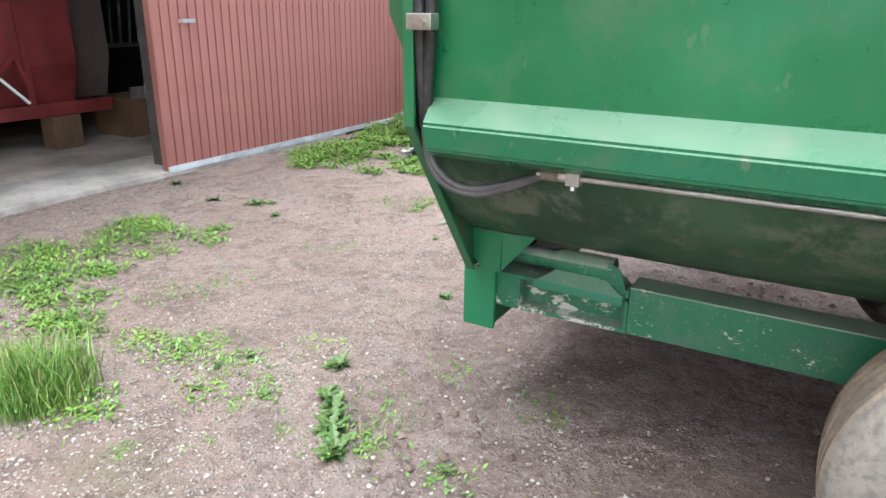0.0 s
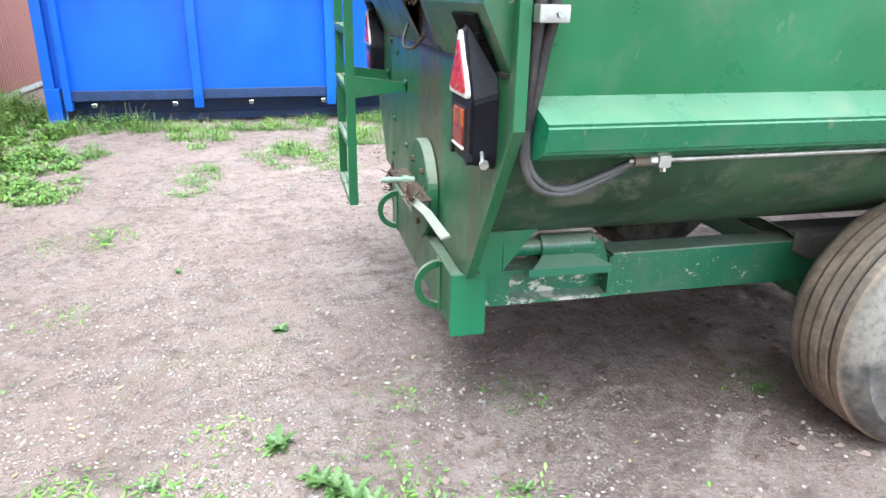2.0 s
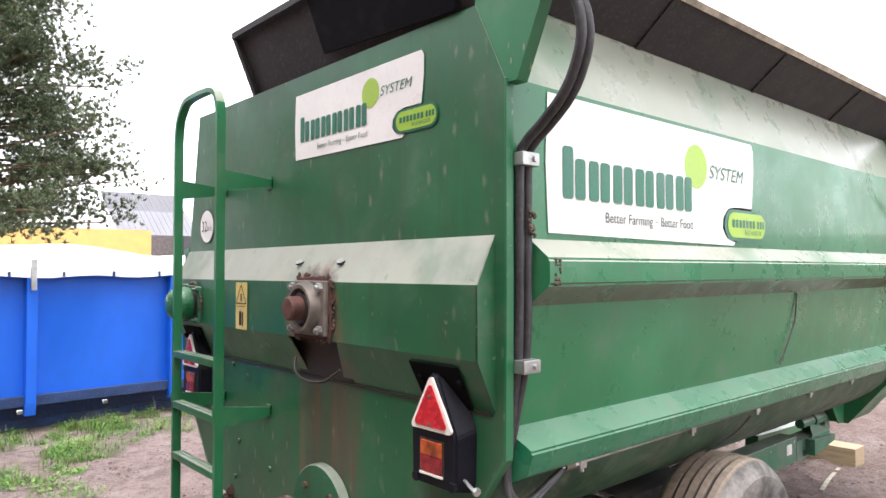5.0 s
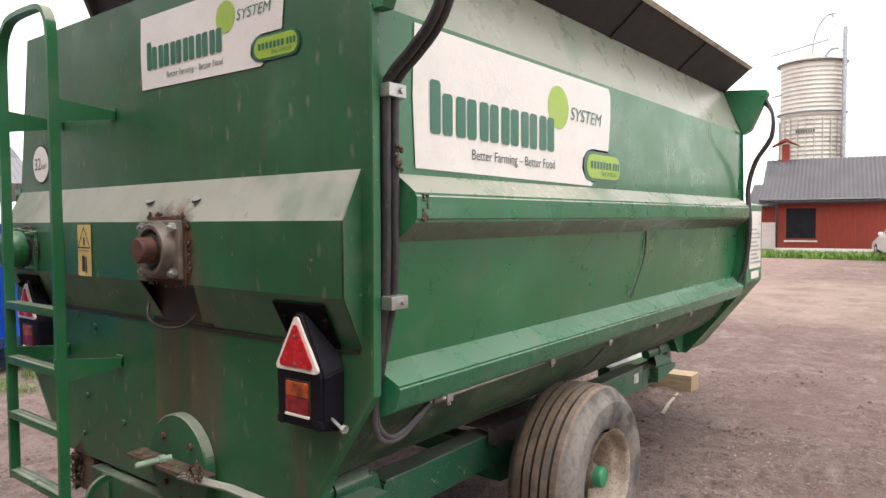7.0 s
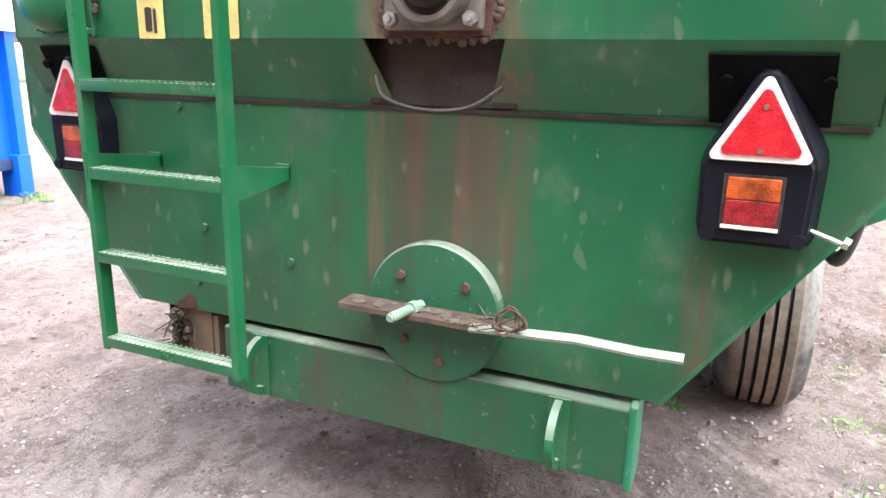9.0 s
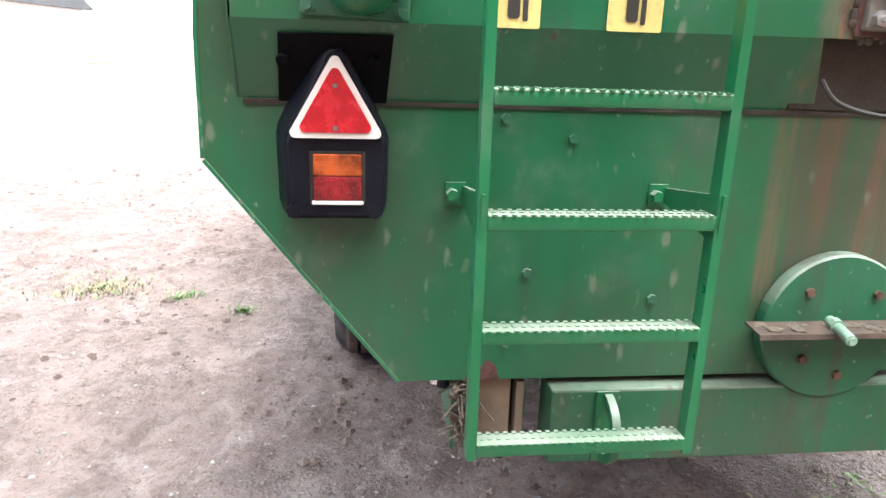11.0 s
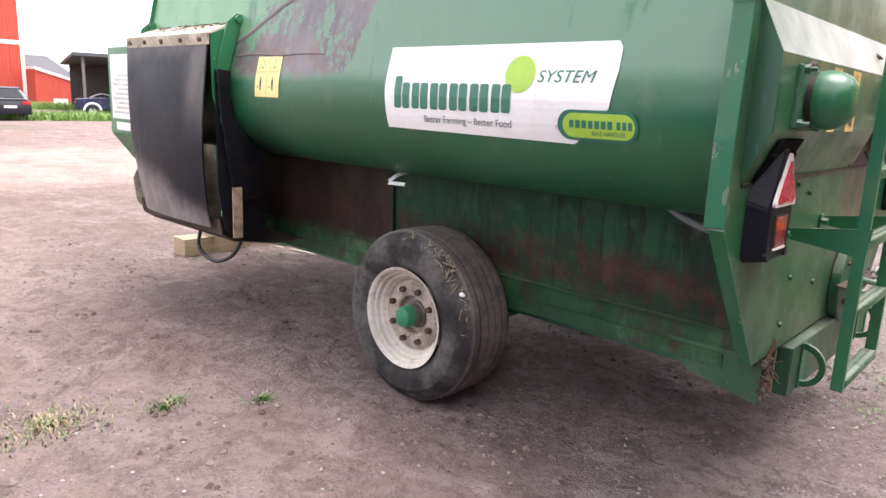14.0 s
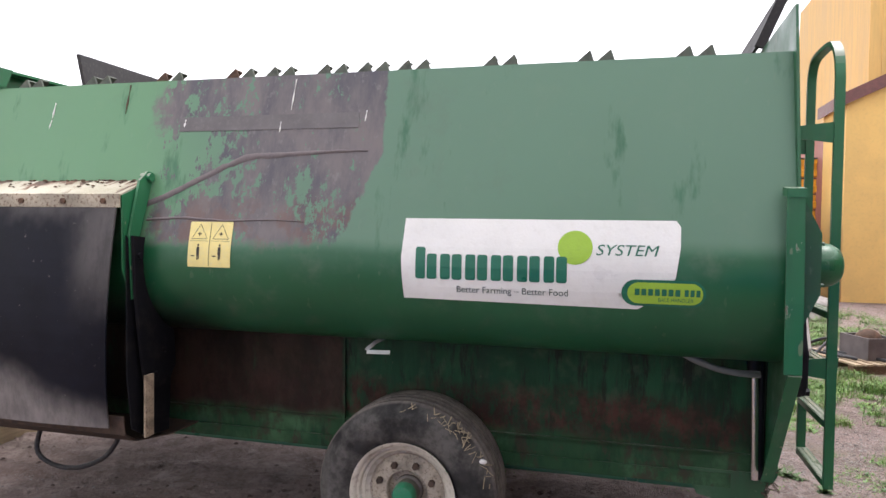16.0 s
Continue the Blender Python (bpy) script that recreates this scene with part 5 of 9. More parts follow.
# the ragged weld line and tape over the patch
for pts, w, mat in (([(3.62, 1.855), (3.45, 1.905), (3.20, 2.02), (2.98, 2.115), (2.82, 2.128), (2.60, 2.140), (2.32, 2.146)], 0.034, "seam"), ([(3.50, 1.80), (3.30, 1.812), (3.05, 1.800), (2.80, 1.806), (2.62, 1.80)], 0.014, "seam")):
    bm = bmesh.new()
    run = [(p.x, p.y) for p in spline([(y, z, 0) for y, z in pts], 7)]
    rim = []
    for i, (y, z) in enumerate(run):
        wob, half = 0.006 * noise.noise((y * 14, 0, 2)), w / 2 * (1 + 0.5 * noise.noise((y * 22, 3, 0))) * min(1.0, 0.25 + (y - pts[-1][0]) * 1.2)
        s0 = along(LEFT, z + wob)
        rim.append([on_profile(LEFT, s0 + o, h) + (y,) for o, h in ((-half, 0.001), (-half * 0.4, 0.006 + 0.003 * noise.noise((y * 40, 0, 0))), (half * 0.4, 0.0055), (half, 0.001))])
    for p, q in zip(rim, rim[1:]):
        for j in range(3):
            face(bm, [(c[0], c[2], c[1]) for c in (p[j], p[j + 1], q[j + 1], q[j])])
    bmesh.ops.remove_doubles(bm, verts=bm.verts, dist=0.0008)
    part("weld_strip", bm, M[mat], wagon, "rough raised weld strip across the side")
# remains of an older label, and white droppings that ran down
def laid_strip(name, y0, z0, y1, z1, w, mat, label, off=0.004):
    """A thin strip on the left side between two points, w wide along y."""
    bm = bmesh.new()
    rows = []
    for k in range(7):
        t = k / 6
        y, z = y0 + (y1 - y0) * t, z0 + (z1 - z0) * t
        half = w / 2 * (0.55 + 0.45 * math.sin(2.2 + 9 * t))
        x, zz = on_profile(LEFT, along(LEFT, z), off)
        rows.append([(x, y - half, zz), (x, y + half, zz)])
    for p, q in zip(rows, rows[1:]):
        loft(bm, [p[0], p[1], q[1], q[0]], [(c[0] + 0.004, c[1], c[2]) for c in (p[0], p[1], q[1], q[0])])
    return part(name, bm, M[mat], wagon, label)


bm = bmesh.new()
for k in range(12):
    a, b = 3.383 - 1.0 * k / 12, 3.383 - 1.0 * (k + 1) / 12
    low, high = [on_profile(LEFT, along(LEFT, z), 0.0025) for z in (2.262, 2.338)]
    loft(bm, [(low[0], a, low[1]), (low[0], b, low[1]), (high[0], b, high[1]), (high[0], a, high[1])], [(c[0] + 0.004, y, c[1]) for c, y in ((low, a), (low, b), (high, b), (high, a))])
bmesh.ops.remove_doubles(bm, verts=bm.verts, dist=0.0005)
part("label_remnant", bm, M["remnant"], wagon, "grey-brown strip of an older label left on the paint")
laid_strip("white_dropping", 3.352, 2.325, 3.356, 2.285, 0.012, "white", "white fleck left on the old label", 0.005)
laid_strip("white_dropping", 4.206, 2.445, 4.212, 2.36, 0.010, "white", "white dropping run down the paint")
laid_strip("white_dropping", 4.212, 2.345, 4.222, 2.30, 0.008, "white", "white dropping run down the paint")
laid_strip("white_dropping", 2.742, 2.52, 2.752, 2.36, 0.008, "white", "white dropping run down the paint")
laid_strip("rust_run", 3.73, 2.53, 3.735, 2.37, 0.010, "iron", "thin rust run below the rim")
laid_strip("white_dropping", 2.80, 2.30, 2.803, 2.245, 0.007, "white", "white dropping run down the paint")
laid_strip("white_dropping", 2.345, 2.345, 2.350, 2.29, 0.007, "white", "white dropping run down the paint")

# discharge chute at the front left
YA, YB = 3.53, 4.66
bm = bmesh.new()
loft(bm, [(-1.26, YA, 2.005), (-1.26, YB, 2.005), (-1.26, YB, 1.997), (-1.26, YA, 1.997)], [(-1.452, YA, 1.925), (-1.452, YB, 1.925), (-1.452, YB, 1.917), (-1.452, YA, 1.917)])
chute = part("discharge_chute", bm, M["hood"], wagon, "sloping chute hood caked with dried feed")
bm = boxed(-1.462, -1.450, YA, YB, 1.858, 1.927, 0.003)
part("clamp_strip", bm, M["rustcream"], chute, "rusty pale clamping strip with bolts")
for y in (3.62, 3.86, 4.12, 4.36, 4.58):
    part("bolt", bolt(bmesh.new(), (-1.462, y, 1.89), (-1, 0, 0), 0.015, 0.012), M["iron"], chute)
# hanging rubber flap, slightly curled
bm = bmesh.new()
rows = []
for i in range(13):
    s = i / 12
    z = 1.885 - 1.13 * s
    row = []
    for j in range(11):
        t = j / 10
        y = YA + 0.02 + (YB - YA - 0.02) * t + 0.07 * s * (1 - t) - 0.03 * s * t
        x = -1.456 - 0.05 * math.sin(s * 2.4) + 0.055 * s * s - 0.035 * math.sin(math.pi * t) * s + 0.05 * max(0, t - 0.85) * s * 6
        row.append((x, y, z - 0.05 * s * (1 - t) * 0.2))
    rows.append(row)
for a, b in zip(rows, rows[1:]):
    for j in range(10):
        loft(bm, [a[j], a[j + 1], b[j + 1], b[j]], [(p[0] + 0.009, p[1], p[2]) for p in (a[j], a[j + 1], b[j + 1], b[j])])
bmesh.ops.remove_doubles(bm, verts=bm.verts, dist=0.0005)
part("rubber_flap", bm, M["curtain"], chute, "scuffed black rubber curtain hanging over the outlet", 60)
for y in (YA, YB):
    bm = prism(bmesh.new(), [(-1.25, 2.00), (-1.445, 1.92), (-1.44, 1.55), (-1.33, 1.28), (-1.12, 1.30), (-1.34, 1.55), (-1.33, 1.68)], "y", y - 0.004, y + 0.004)
    part("cheek_plate", bm, M["green"], chute)
for y, z0, y1 in ((3.515, 1.40, 3.56), (4.675, 1.55, 4.69)):
    bm = prism(bmesh.new(), [(-1.235, 2.045), (-1.285, 2.05), (-1.345, 2.00), (-1.42, 1.72), (-1.40, z0), (-1.36, z0), (-1.345, 1.72)], "y", y - 0.012, y + 0.002)
    tube(bm, [(-1.275, y - 0.03, 2.02), (-1.275, y + 0.03, 2.02)], 0.022, 12)
    part("lift_arm", bm, M["green"], chute, "green pivoting lift arm")
bm = prism(bmesh.new(), [(-1.43, 1.72), (-1.425, 1.0), (-1.39, 0.74), (-1.28, 0.67), (-1.10, 0.66), (-1.08, 1.0), (-1.14, 1.24), (-1.30, 1.38), (-1.34, 1.60)], "y", 3.512, 3.520)
part("side_skirt", bm, M["rubber"], chute, "black rubber skirt closing the chute's side")
bm = bmesh.new()
random.seed(9)
for i in range(60):
    made = bmesh.ops.create_icosphere(bm, subdivisions=1, radius=random.uniform(0.003, 0.008))
    t = random.random() ** 3.0
    c = Vector((-1.265 - 0.12 * t, random.uniform(YA + 0.05, YB - 0.05), 2.008 - 0.05 * t))
    for v in made["verts"]:
        v.co = c + Vector((v.co.x * random.uniform(0.5, 1.5), v.co.y * random.uniform(0.8, 3.0), v.co.z * 0.6))
tagged(part("dried_feed", bm, M["iron"], chute), "brown feed remains dried on the chute hood", kind="stuff")
# black guard that follows the tub
arc = [(TUB_X + (TUB_R + 0.028) * math.cos(radians(a)), TUB_Z + (TUB_R + 0.028) * math.sin(radians(a))) for a in range(165, 248, 8)]
poly = arc + [(-1.10, 1.02), (-1.16, 0.935), (-1.28, 0.925), (-1.345, 0.98), (-1.385, 1.22), (-1.415, 1.45), (-1.43, 1.72)]
bm = prism(bmesh.new(), poly, "y", 3.470, 3.488)
for x, z in ((-1.20, 1.12), (-1.26, 1.00), (-1.39, 1.62)):
    bolt(bm, (x, 3.470, z), (0, -1, 0), 0.016, 0.014)
part("black_guard", bm, M["rubber"], chute, "black curved guard plate beside the tub")
bm = sheet(bmesh.new(), [(-0.76, 0.60), (-1.00, 0.60), (-1.30, 0.645), (-1.385, 0.70), (-1.40, 0.80)], 3.56, YB + 0.03, -0.008, 8)
part("chute_floor", bm, M["rustydark"], chute, "dark worn chute floor")
part("chute_end", prism(bmesh.new(), [(-0.76, 0.60), (-1.30, 0.64), (-1.43, 0.78), (-1.45, 0.95), (-1.40, 1.05), (-0.80, 1.2)], "y", YB + 0.025, YB + 0.035), M["creampaint"], chute)
part("rusty_strip", boxed(-1.362, -1.296, 3.455, 3.468, 0.69, 1.01, 0.003), M["ruststrip"], chute, "rusty strip with flaking cream paint")
part("loose_hose", tube(bmesh.new(), spline([(-1.10, 4.36, 0.62), (-1.12, 4.38, 0.47), (-1.12, 4.28, 0.395), (-1.12, 4.10, 0.39), (-1.10, 3.92, 0.47), (-1.06, 3.84, 0.62)], 6), 0.014, 8), M["hose"], chute, "black hose hanging in a loop")

# front plate, drive housing and its labels
FRONT = [(-0.905, 0.635), (0.905, 0.635), (1.37, 1.215), (1.352, 1.75), (1.34, 2.445), (1.185, 2.80), (0.9, 2.66), (-1.12, 2.66), (-1.285, 1.955), (-1.36, 1.50), (-1.37, 1.22)]
part("front_plate", prism(bmesh.new(), FRONT, "y", FP, FP + 0.012), M["green"], wagon)
bm = prism(bmesh.new(), [(-1.16, 2.56), (-1.09, 2.56), (-1.04, 2.67), (-1.13, 2.67)], "y", FP - 0.10, FP)
prism(bm, [(-1.13, 2.655), (0.9, 2.655), (0.9, 2.67), (-1.13, 2.67)], "y", FP - 0.08, FP)
part("front_top_flange", bm, M["green"], wagon)
HOUSING = [(-0.90, 0.645), (0.90, 0.645), (1.375, 1.25), (1.375, 1.885), (1.30, 1.90), (-1.30, 1.90), (-1.375, 1.885), (-1.375, 1.25)]
housing = part("drive_housing", prism(bmesh.new(), HOUSING, "y", FP + 0.012, 5.22, 0.008), M["green"], wagon, "green drive housing across the front")
for s in (1, -1):
    x = s * 1.3765
    bm = boxed(min(x, x + s * 0.004), max(x, x + s * 0.004), 4.80, 5.16, 1.36, 1.83)
    lab = part("instruction_label", bm, M["white"], housing, "white instruction label with small grey lines")
    bm = bmesh.new()
    for i in range(9):
        box(bm, min(x + s * 0.004, x + s * 0.0055), max(x + s * 0.004, x + s * 0.0055), 4.83, 5.13 - 0.05 * (i % 3), 1.40 + i * 0.034, 1.415 + i * 0.034)
    part("label_lines", bm, M["steel"], lab)
    part("small_label", boxed(min(x, x + s * 0.004), max(x, x + s * 0.004), 4.86, 5.10, 1.275, 1.335), M["white"], housing)

# boards above the rim
bm = prism(bmesh.new(), [(1.335, 2.43), (1.195, 2.72), (1.20, 2.785), (1.545, 2.745), (1.50, 2.69), (1.385, 2.43)], "y", RP + 0.004, RP + 0.055)
part("board_bracket", bm, M["green"], wagon, "flared green bracket that carries the side board")
bm = prism(bmesh.new(), [(1.345, 2.44), (1.18, 2.805), (1.515, 2.775), (1.525, 2.745), (1.40, 2.47)], "y", FP - 0.02, FP + 0.05)
tube(bm, [(1.48, FP - 0.03, 2.745), (1.48, FP + 0.07, 2.745)], 0.02, 10)
part("board_bracket", bm, M["green"], wagon)
bm = loft(bmesh.new(), [(1.195, RP + 0.06, 2.785), (1.392, RP + 0.06, 2.95), (1.372, RP + 0.06, 2.972), (1.177, RP + 0.06, 2.808)], [(1.195, FP - 0.01, 2.785), (1.392, FP - 0.01, 2.95), (1.372, FP - 0.01, 2.972), (1.177, FP - 0.01, 2.808)])
side_board = part("side_board", bm, M["board"], wagon, "dark board leaning out along the rim")
part("board_edge", loft(bmesh.new(), [(1.392, RP + 0.05, 2.942), (1.412, RP + 0.05, 2.962), (1.378, RP + 0.05, 2.990), (1.368, RP + 0.05, 2.972)], [(1.392, FP, 2.942), (1.412, FP, 2.962), (1.378, FP, 2.990), (1.368, FP, 2.972)]), M["creampaint"], side_board, "pale dusty edge strip")
for y in (1.4, 2.5, 3.6):
    part("board_batten", loft(bmesh.new(), [(1.20, y, 2.777), (1.385, y, 2.934), (1.392, y, 2.943), (1.196, y, 2.786)], [(1.20, y + 0.03, 2.777), (1.385, y + 0.03, 2.934), (1.392, y + 0.03, 2.943), (1.196, y + 0.03, 2.786)]), M["board"], side_board)
bm = loft(bmesh.new(), [(-0.44, RP + 0.03, 2.735), (1.18, RP + 0.03, 2.715), (1.18, RP + 0.05, 2.715), (-0.44, RP + 0.05, 2.735)], [(-0.44, RP - 0.09, 3.02), (1.22, RP - 0.09, 3.0), (1.22, RP - 0.07, 3.0), (-0.44, RP - 0.07, 3.02)])
rear_board = part("rear_board", bm, M["board"], wagon, "black rubber-faced board over the rear plate")
bm = bmesh.new()
bar(bm, [(-0.45, RP - 0.095, 3.015), (1.22, RP - 0.095, 3.0)], (0, 1, 0), 0.05, 0.03)
bar(bm, [(-0.445, RP + 0.03, 2.735), (-0.445, RP - 0.09, 3.02)], (0, 1, 0), 0.05, 0.03)
part("board_frame", bm, M["board"], rear_board)
part("rubber_apron", loft(bmesh.new(), [(0.27, RP - 0.02, 2.775), (1.12, RP - 0.02, 2.722), (1.12, RP - 0.012, 2.722), (0.27, RP - 0.012, 2.775)], [(0.27, RP - 0.13, 3.05), (1.2, RP - 0.13, 3.03), (1.2, RP - 0.12, 3.03), (0.27, RP - 0.12, 3.05)]), M["rubber"], rear_board)
bm = loft(bmesh.new(), [(-0.40, FP - 0.06, 2.54), (1.15, FP - 0.06, 2.54), (1.15, FP - 0.04, 2.54), (-0.40, FP - 0.04, 2.54)], [(-0.40, FP + 0.02, 2.93), (1.15, FP + 0.02, 2.93), (1.15, FP + 0.05, 2.93), (-0.40, FP + 0.05, 2.93)])
part("front_board", bm, M["board"], wagon, "dark board standing over the front plate")
# knife brackets along the left rim, in pairs
for y in (4.44, 3.98, 3.52, 3.09, 2.86, 2.57, 2.35, 2.14, 1.71, 1.27, 0.84):
    for d in (-0.046, 0.046):
        c = y + d
        bm = prism(bmesh.new(), [(c + 0.056, 2.505), (c + 0.056, 2.533), (c - 0.020, 2.598), (c - 0.027, 2.597), (c - 0.046, 2.540), (c - 0.042, 2.505), (c - 0.018, 2.505), (c - 0.014, 2.536), (c + 0.000, 2.536), (c + 0.004, 2.505)], "x", -1.098, -1.086)
        prism(bm, [(c + 0.056, 2.524), (c + 0.056, 2.533), (c - 0.020, 2.598), (c - 0.027, 2.592)], "x", -1.086, -1.030)
        part("knife_bracket", bm, M["iron"] if y in (3.52, 3.09) and d > 0 else M["bracketgrey"], wagon)
# inside of the mixer
bm = sheet(bmesh.new(), [(-1.10, 2.3), (-1.2, 1.9), (-1.2, 1.6), (-0.8, 1.3), (0.0, 0.9), (0.8, 1.1), (1.2, 1.7), (1.2, 2.3)], RP + 0.1, FP - 0.1, 0.01)
part("mixing_trough", bm, M["castiron"], wagon)

# hoses and pipe on the right
for d in (0.0, 0.038):
    pts = [(1.42, 0.44, 2.80), (1.50, 0.46 + d, 2.75), (1.58, 0.48 + d, 2.66), (1.60, 0.495 + d, 2.54), (1.565, 0.50 + d, 2.43), (1.515, 0.50 + d, 2.355), (1.44, 0.50 + d, 2.29), (1.372, 0.497 + d, 2.235), (1.350, 0.494 + d, 2.17), (1.346, 0.494 + d, 1.85), (1.338, 0.494 + d, 1.55), (1.322, 0.490 + d * 0.7, 1.42), (1.308, 0.486 + d * 0.4, 1.30), (1.296, 0.484 + d * 0.2, 1.22)]
    part("hydraulic_hose", tube(bmesh.new(), spline(pts, 5), 0.0165, 10), M["hose"], wagon, "black hydraulic hose")
    pts = [(1.296, 0.484 + d * 0.2, 1.22), (1.284, 0.494 + d * 0.3, 1.115), (1.270, 0.545 + d * 0.6, 1.042 + d * 0.2), (1.256, 0.65, 1.024 + d * 0.4), (1.242, 0.76, 1.060 + d * 0.3), (1.238, 0.85, 1.105)]
    part("hydraulic_hose", tube(bmesh.new(), spline(pts, 5), 0.0115, 10), M["dustyhose"], wagon, "dusty grey end of a hydraulic hose")
for z in (2.185, 1.515):
    bm = boxed(1.335, 1.382, 0.475, 0.556, z - 0.022, z + 0.022, 0.004)
    bolt(bm, (1.382, 0.53, z), (1, 0, 0), 0.01, 0.008)
    part("hose_clip", bm, M["steel"], wagon, "galvanised hose clip")
bm = bmesh.new()
random.seed(4)
for i in range(46):
    made = bmesh.ops.create_icosphere(bm, subdivisions=1, radius=random.uniform(0.004, 0.009))
    k = i % 2
    c = Vector((1.372, 0.515 + 0.03 * random.random(), 1.93 + 0.09 * random.random())) if i < 24 else Vector((1.405, 0.60 + 0.03 * random.random(), 1.78 + 0.08 * random.random()))
    for v in made["verts"]:
        v.co += c
tagged(part("dried_splash", bm, M["bark"], wagon), "dried clumps of muck on the hoses", kind="stuff")
part("steel_pipe", rod(bmesh.new(), (1.240, 0.83, 1.107), (1.240, 4.35, 1.125), 0.0095, 12), M["steel"], wagon, "thin steel pipe along the side")
bm = rod(bmesh.new(), (1.240, 0.845, 1.107), (1.240, 0.895, 1.107), 0.017, 12)
part("pipe_union", bm, M["castiron"], wagon)
bm = rod(bmesh.new(), (1.240, 0.895, 1.107), (1.240, 0.925, 1.107), 0.015, 6)
part("pipe_nut", bm, M["steel"], wagon)
for y in (0.94, 1.748, 2.40, 3.09, 3.75):
    z = 1.107 + (y - 0.83) * 0.005
    bm = boxed(1.225, 1.258, y - 0.02, y + 0.02, z - 0.022, z + 0.018, 0.003)
    bolt(bm, (1.245, y, z - 0.022), (0.3, 0, -1), 0.009, 0.014)
    part("pipe_clip", bm, M["steel"], wagon)
part("thin_cable", tube(bmesh.new(), spline([(1.319, 2.74, 1.70), (1.314, 2.72, 1.55), (1.305, 2.62, 1.40), (1.301, 2.56, 1.33)], 5), 0.004, 6), M["hose"], wagon)
part("thin_cable", tube(bmesh.new(), spline([(1.26, 2.30, 1.09), (1.20, 2.24, 1.0), (1.10, 2.12, 0.905), (0.98, 2.02, 0.825)], 5), 0.004, 6), M["hose"], wagon)
for d in (0.0, 0.04):
    pts = [(1.49, FP + 0.02, 2.72 - d), (1.56, FP - 0.02, 2.58), (1.55, FP - 0.03 + d, 2.40), (1.44, FP - 0.03 + d, 2.22), (1.385, FP - 0.03 + d, 2.0), (1.40, FP - 0.03 + d, 1.75), (1.385, FP - 0.03 + d, 1.5), (1.35, FP - 0.06 + d, 1.30), (1.25, FP - 0.14 + d, 1.12)]
    part("hydraulic_hose", tube(bmesh.new(), spline(pts, 5), 0.014, 8), M["hose"], wagon)


# ==== labels on the wagon ====
def shape2d(polys):
    """A flat mesh in the plane of u and v, of outlines that do not overlap."""
    bm = bmesh.new()
    for poly in polys:
        bm.faces.new([bm.verts.new((u, v, 0)) for u, v in poly])
    bmesh.ops.triangulate(bm, faces=bm.faces)
    return bm


def rounded(u0, v0, u1, v1, r, n=5):
    pts = []
    for cu, cv, a0 in ((u1 - r, v0 + r, -90), (u1 - r, v1 - r, 0), (u0 + r, v1 - r, 90), (u0 + r, v0 + r, 180)):
        for k in range(n + 1):
            a = radians(a0 + 90 * k / n)
            pts.append((cu + r * math.cos(a), cv + r * math.sin(a)))
    return pts


def wording(text, height, u, v, width=None, shear=0.0):
    """Letters of the built-in font as a flat mesh, from u and v on."""
    cu = bpy.data.curves.new("wording", "FONT")
    cu.body, cu.size, cu.shear = text, 1.0, shear
    ob = new("wording", cu)
    dg = bpy.context.evaluated_depsgraph_get()
    me = bpy.data.meshes.new_from_object(ob.evaluated_get(dg))
    bm = bmesh.new()
    bm.from_mesh(me)
    bpy.data.objects.remove(ob)
    us, vs = [p.co.x for p in bm.verts], [p.co.y for p in bm.verts]
    k = height / (max(vs) - min(vs))
    ku = width / (max(us) - min(us)) if width else k
    for p in bm.verts:
        p.co = ((p.co.x - min(us)) * ku + u, (p.co.y - min(vs)) * k + v, 0)
    return bm


def lay(bm, to, off, cut=0.0):
    """Lays a flat mesh onto a surface."""
    if cut:
        lo, hi = min(v.co.y for v in bm.verts), max(v.co.y for v in bm.verts)
        c = math.ceil(lo / cut) * cut
        while c < hi:
            bmesh.ops.bisect_plane(bm, geom=bm.verts[:] + bm.edges[:] + bm.faces[:], plane_co=(0, c, 0), plane_no=(0, 1, 0))
            c += cut
    for v in bm.verts:
        v.co = to(v.co.x, v.co.y, off)
    return bm


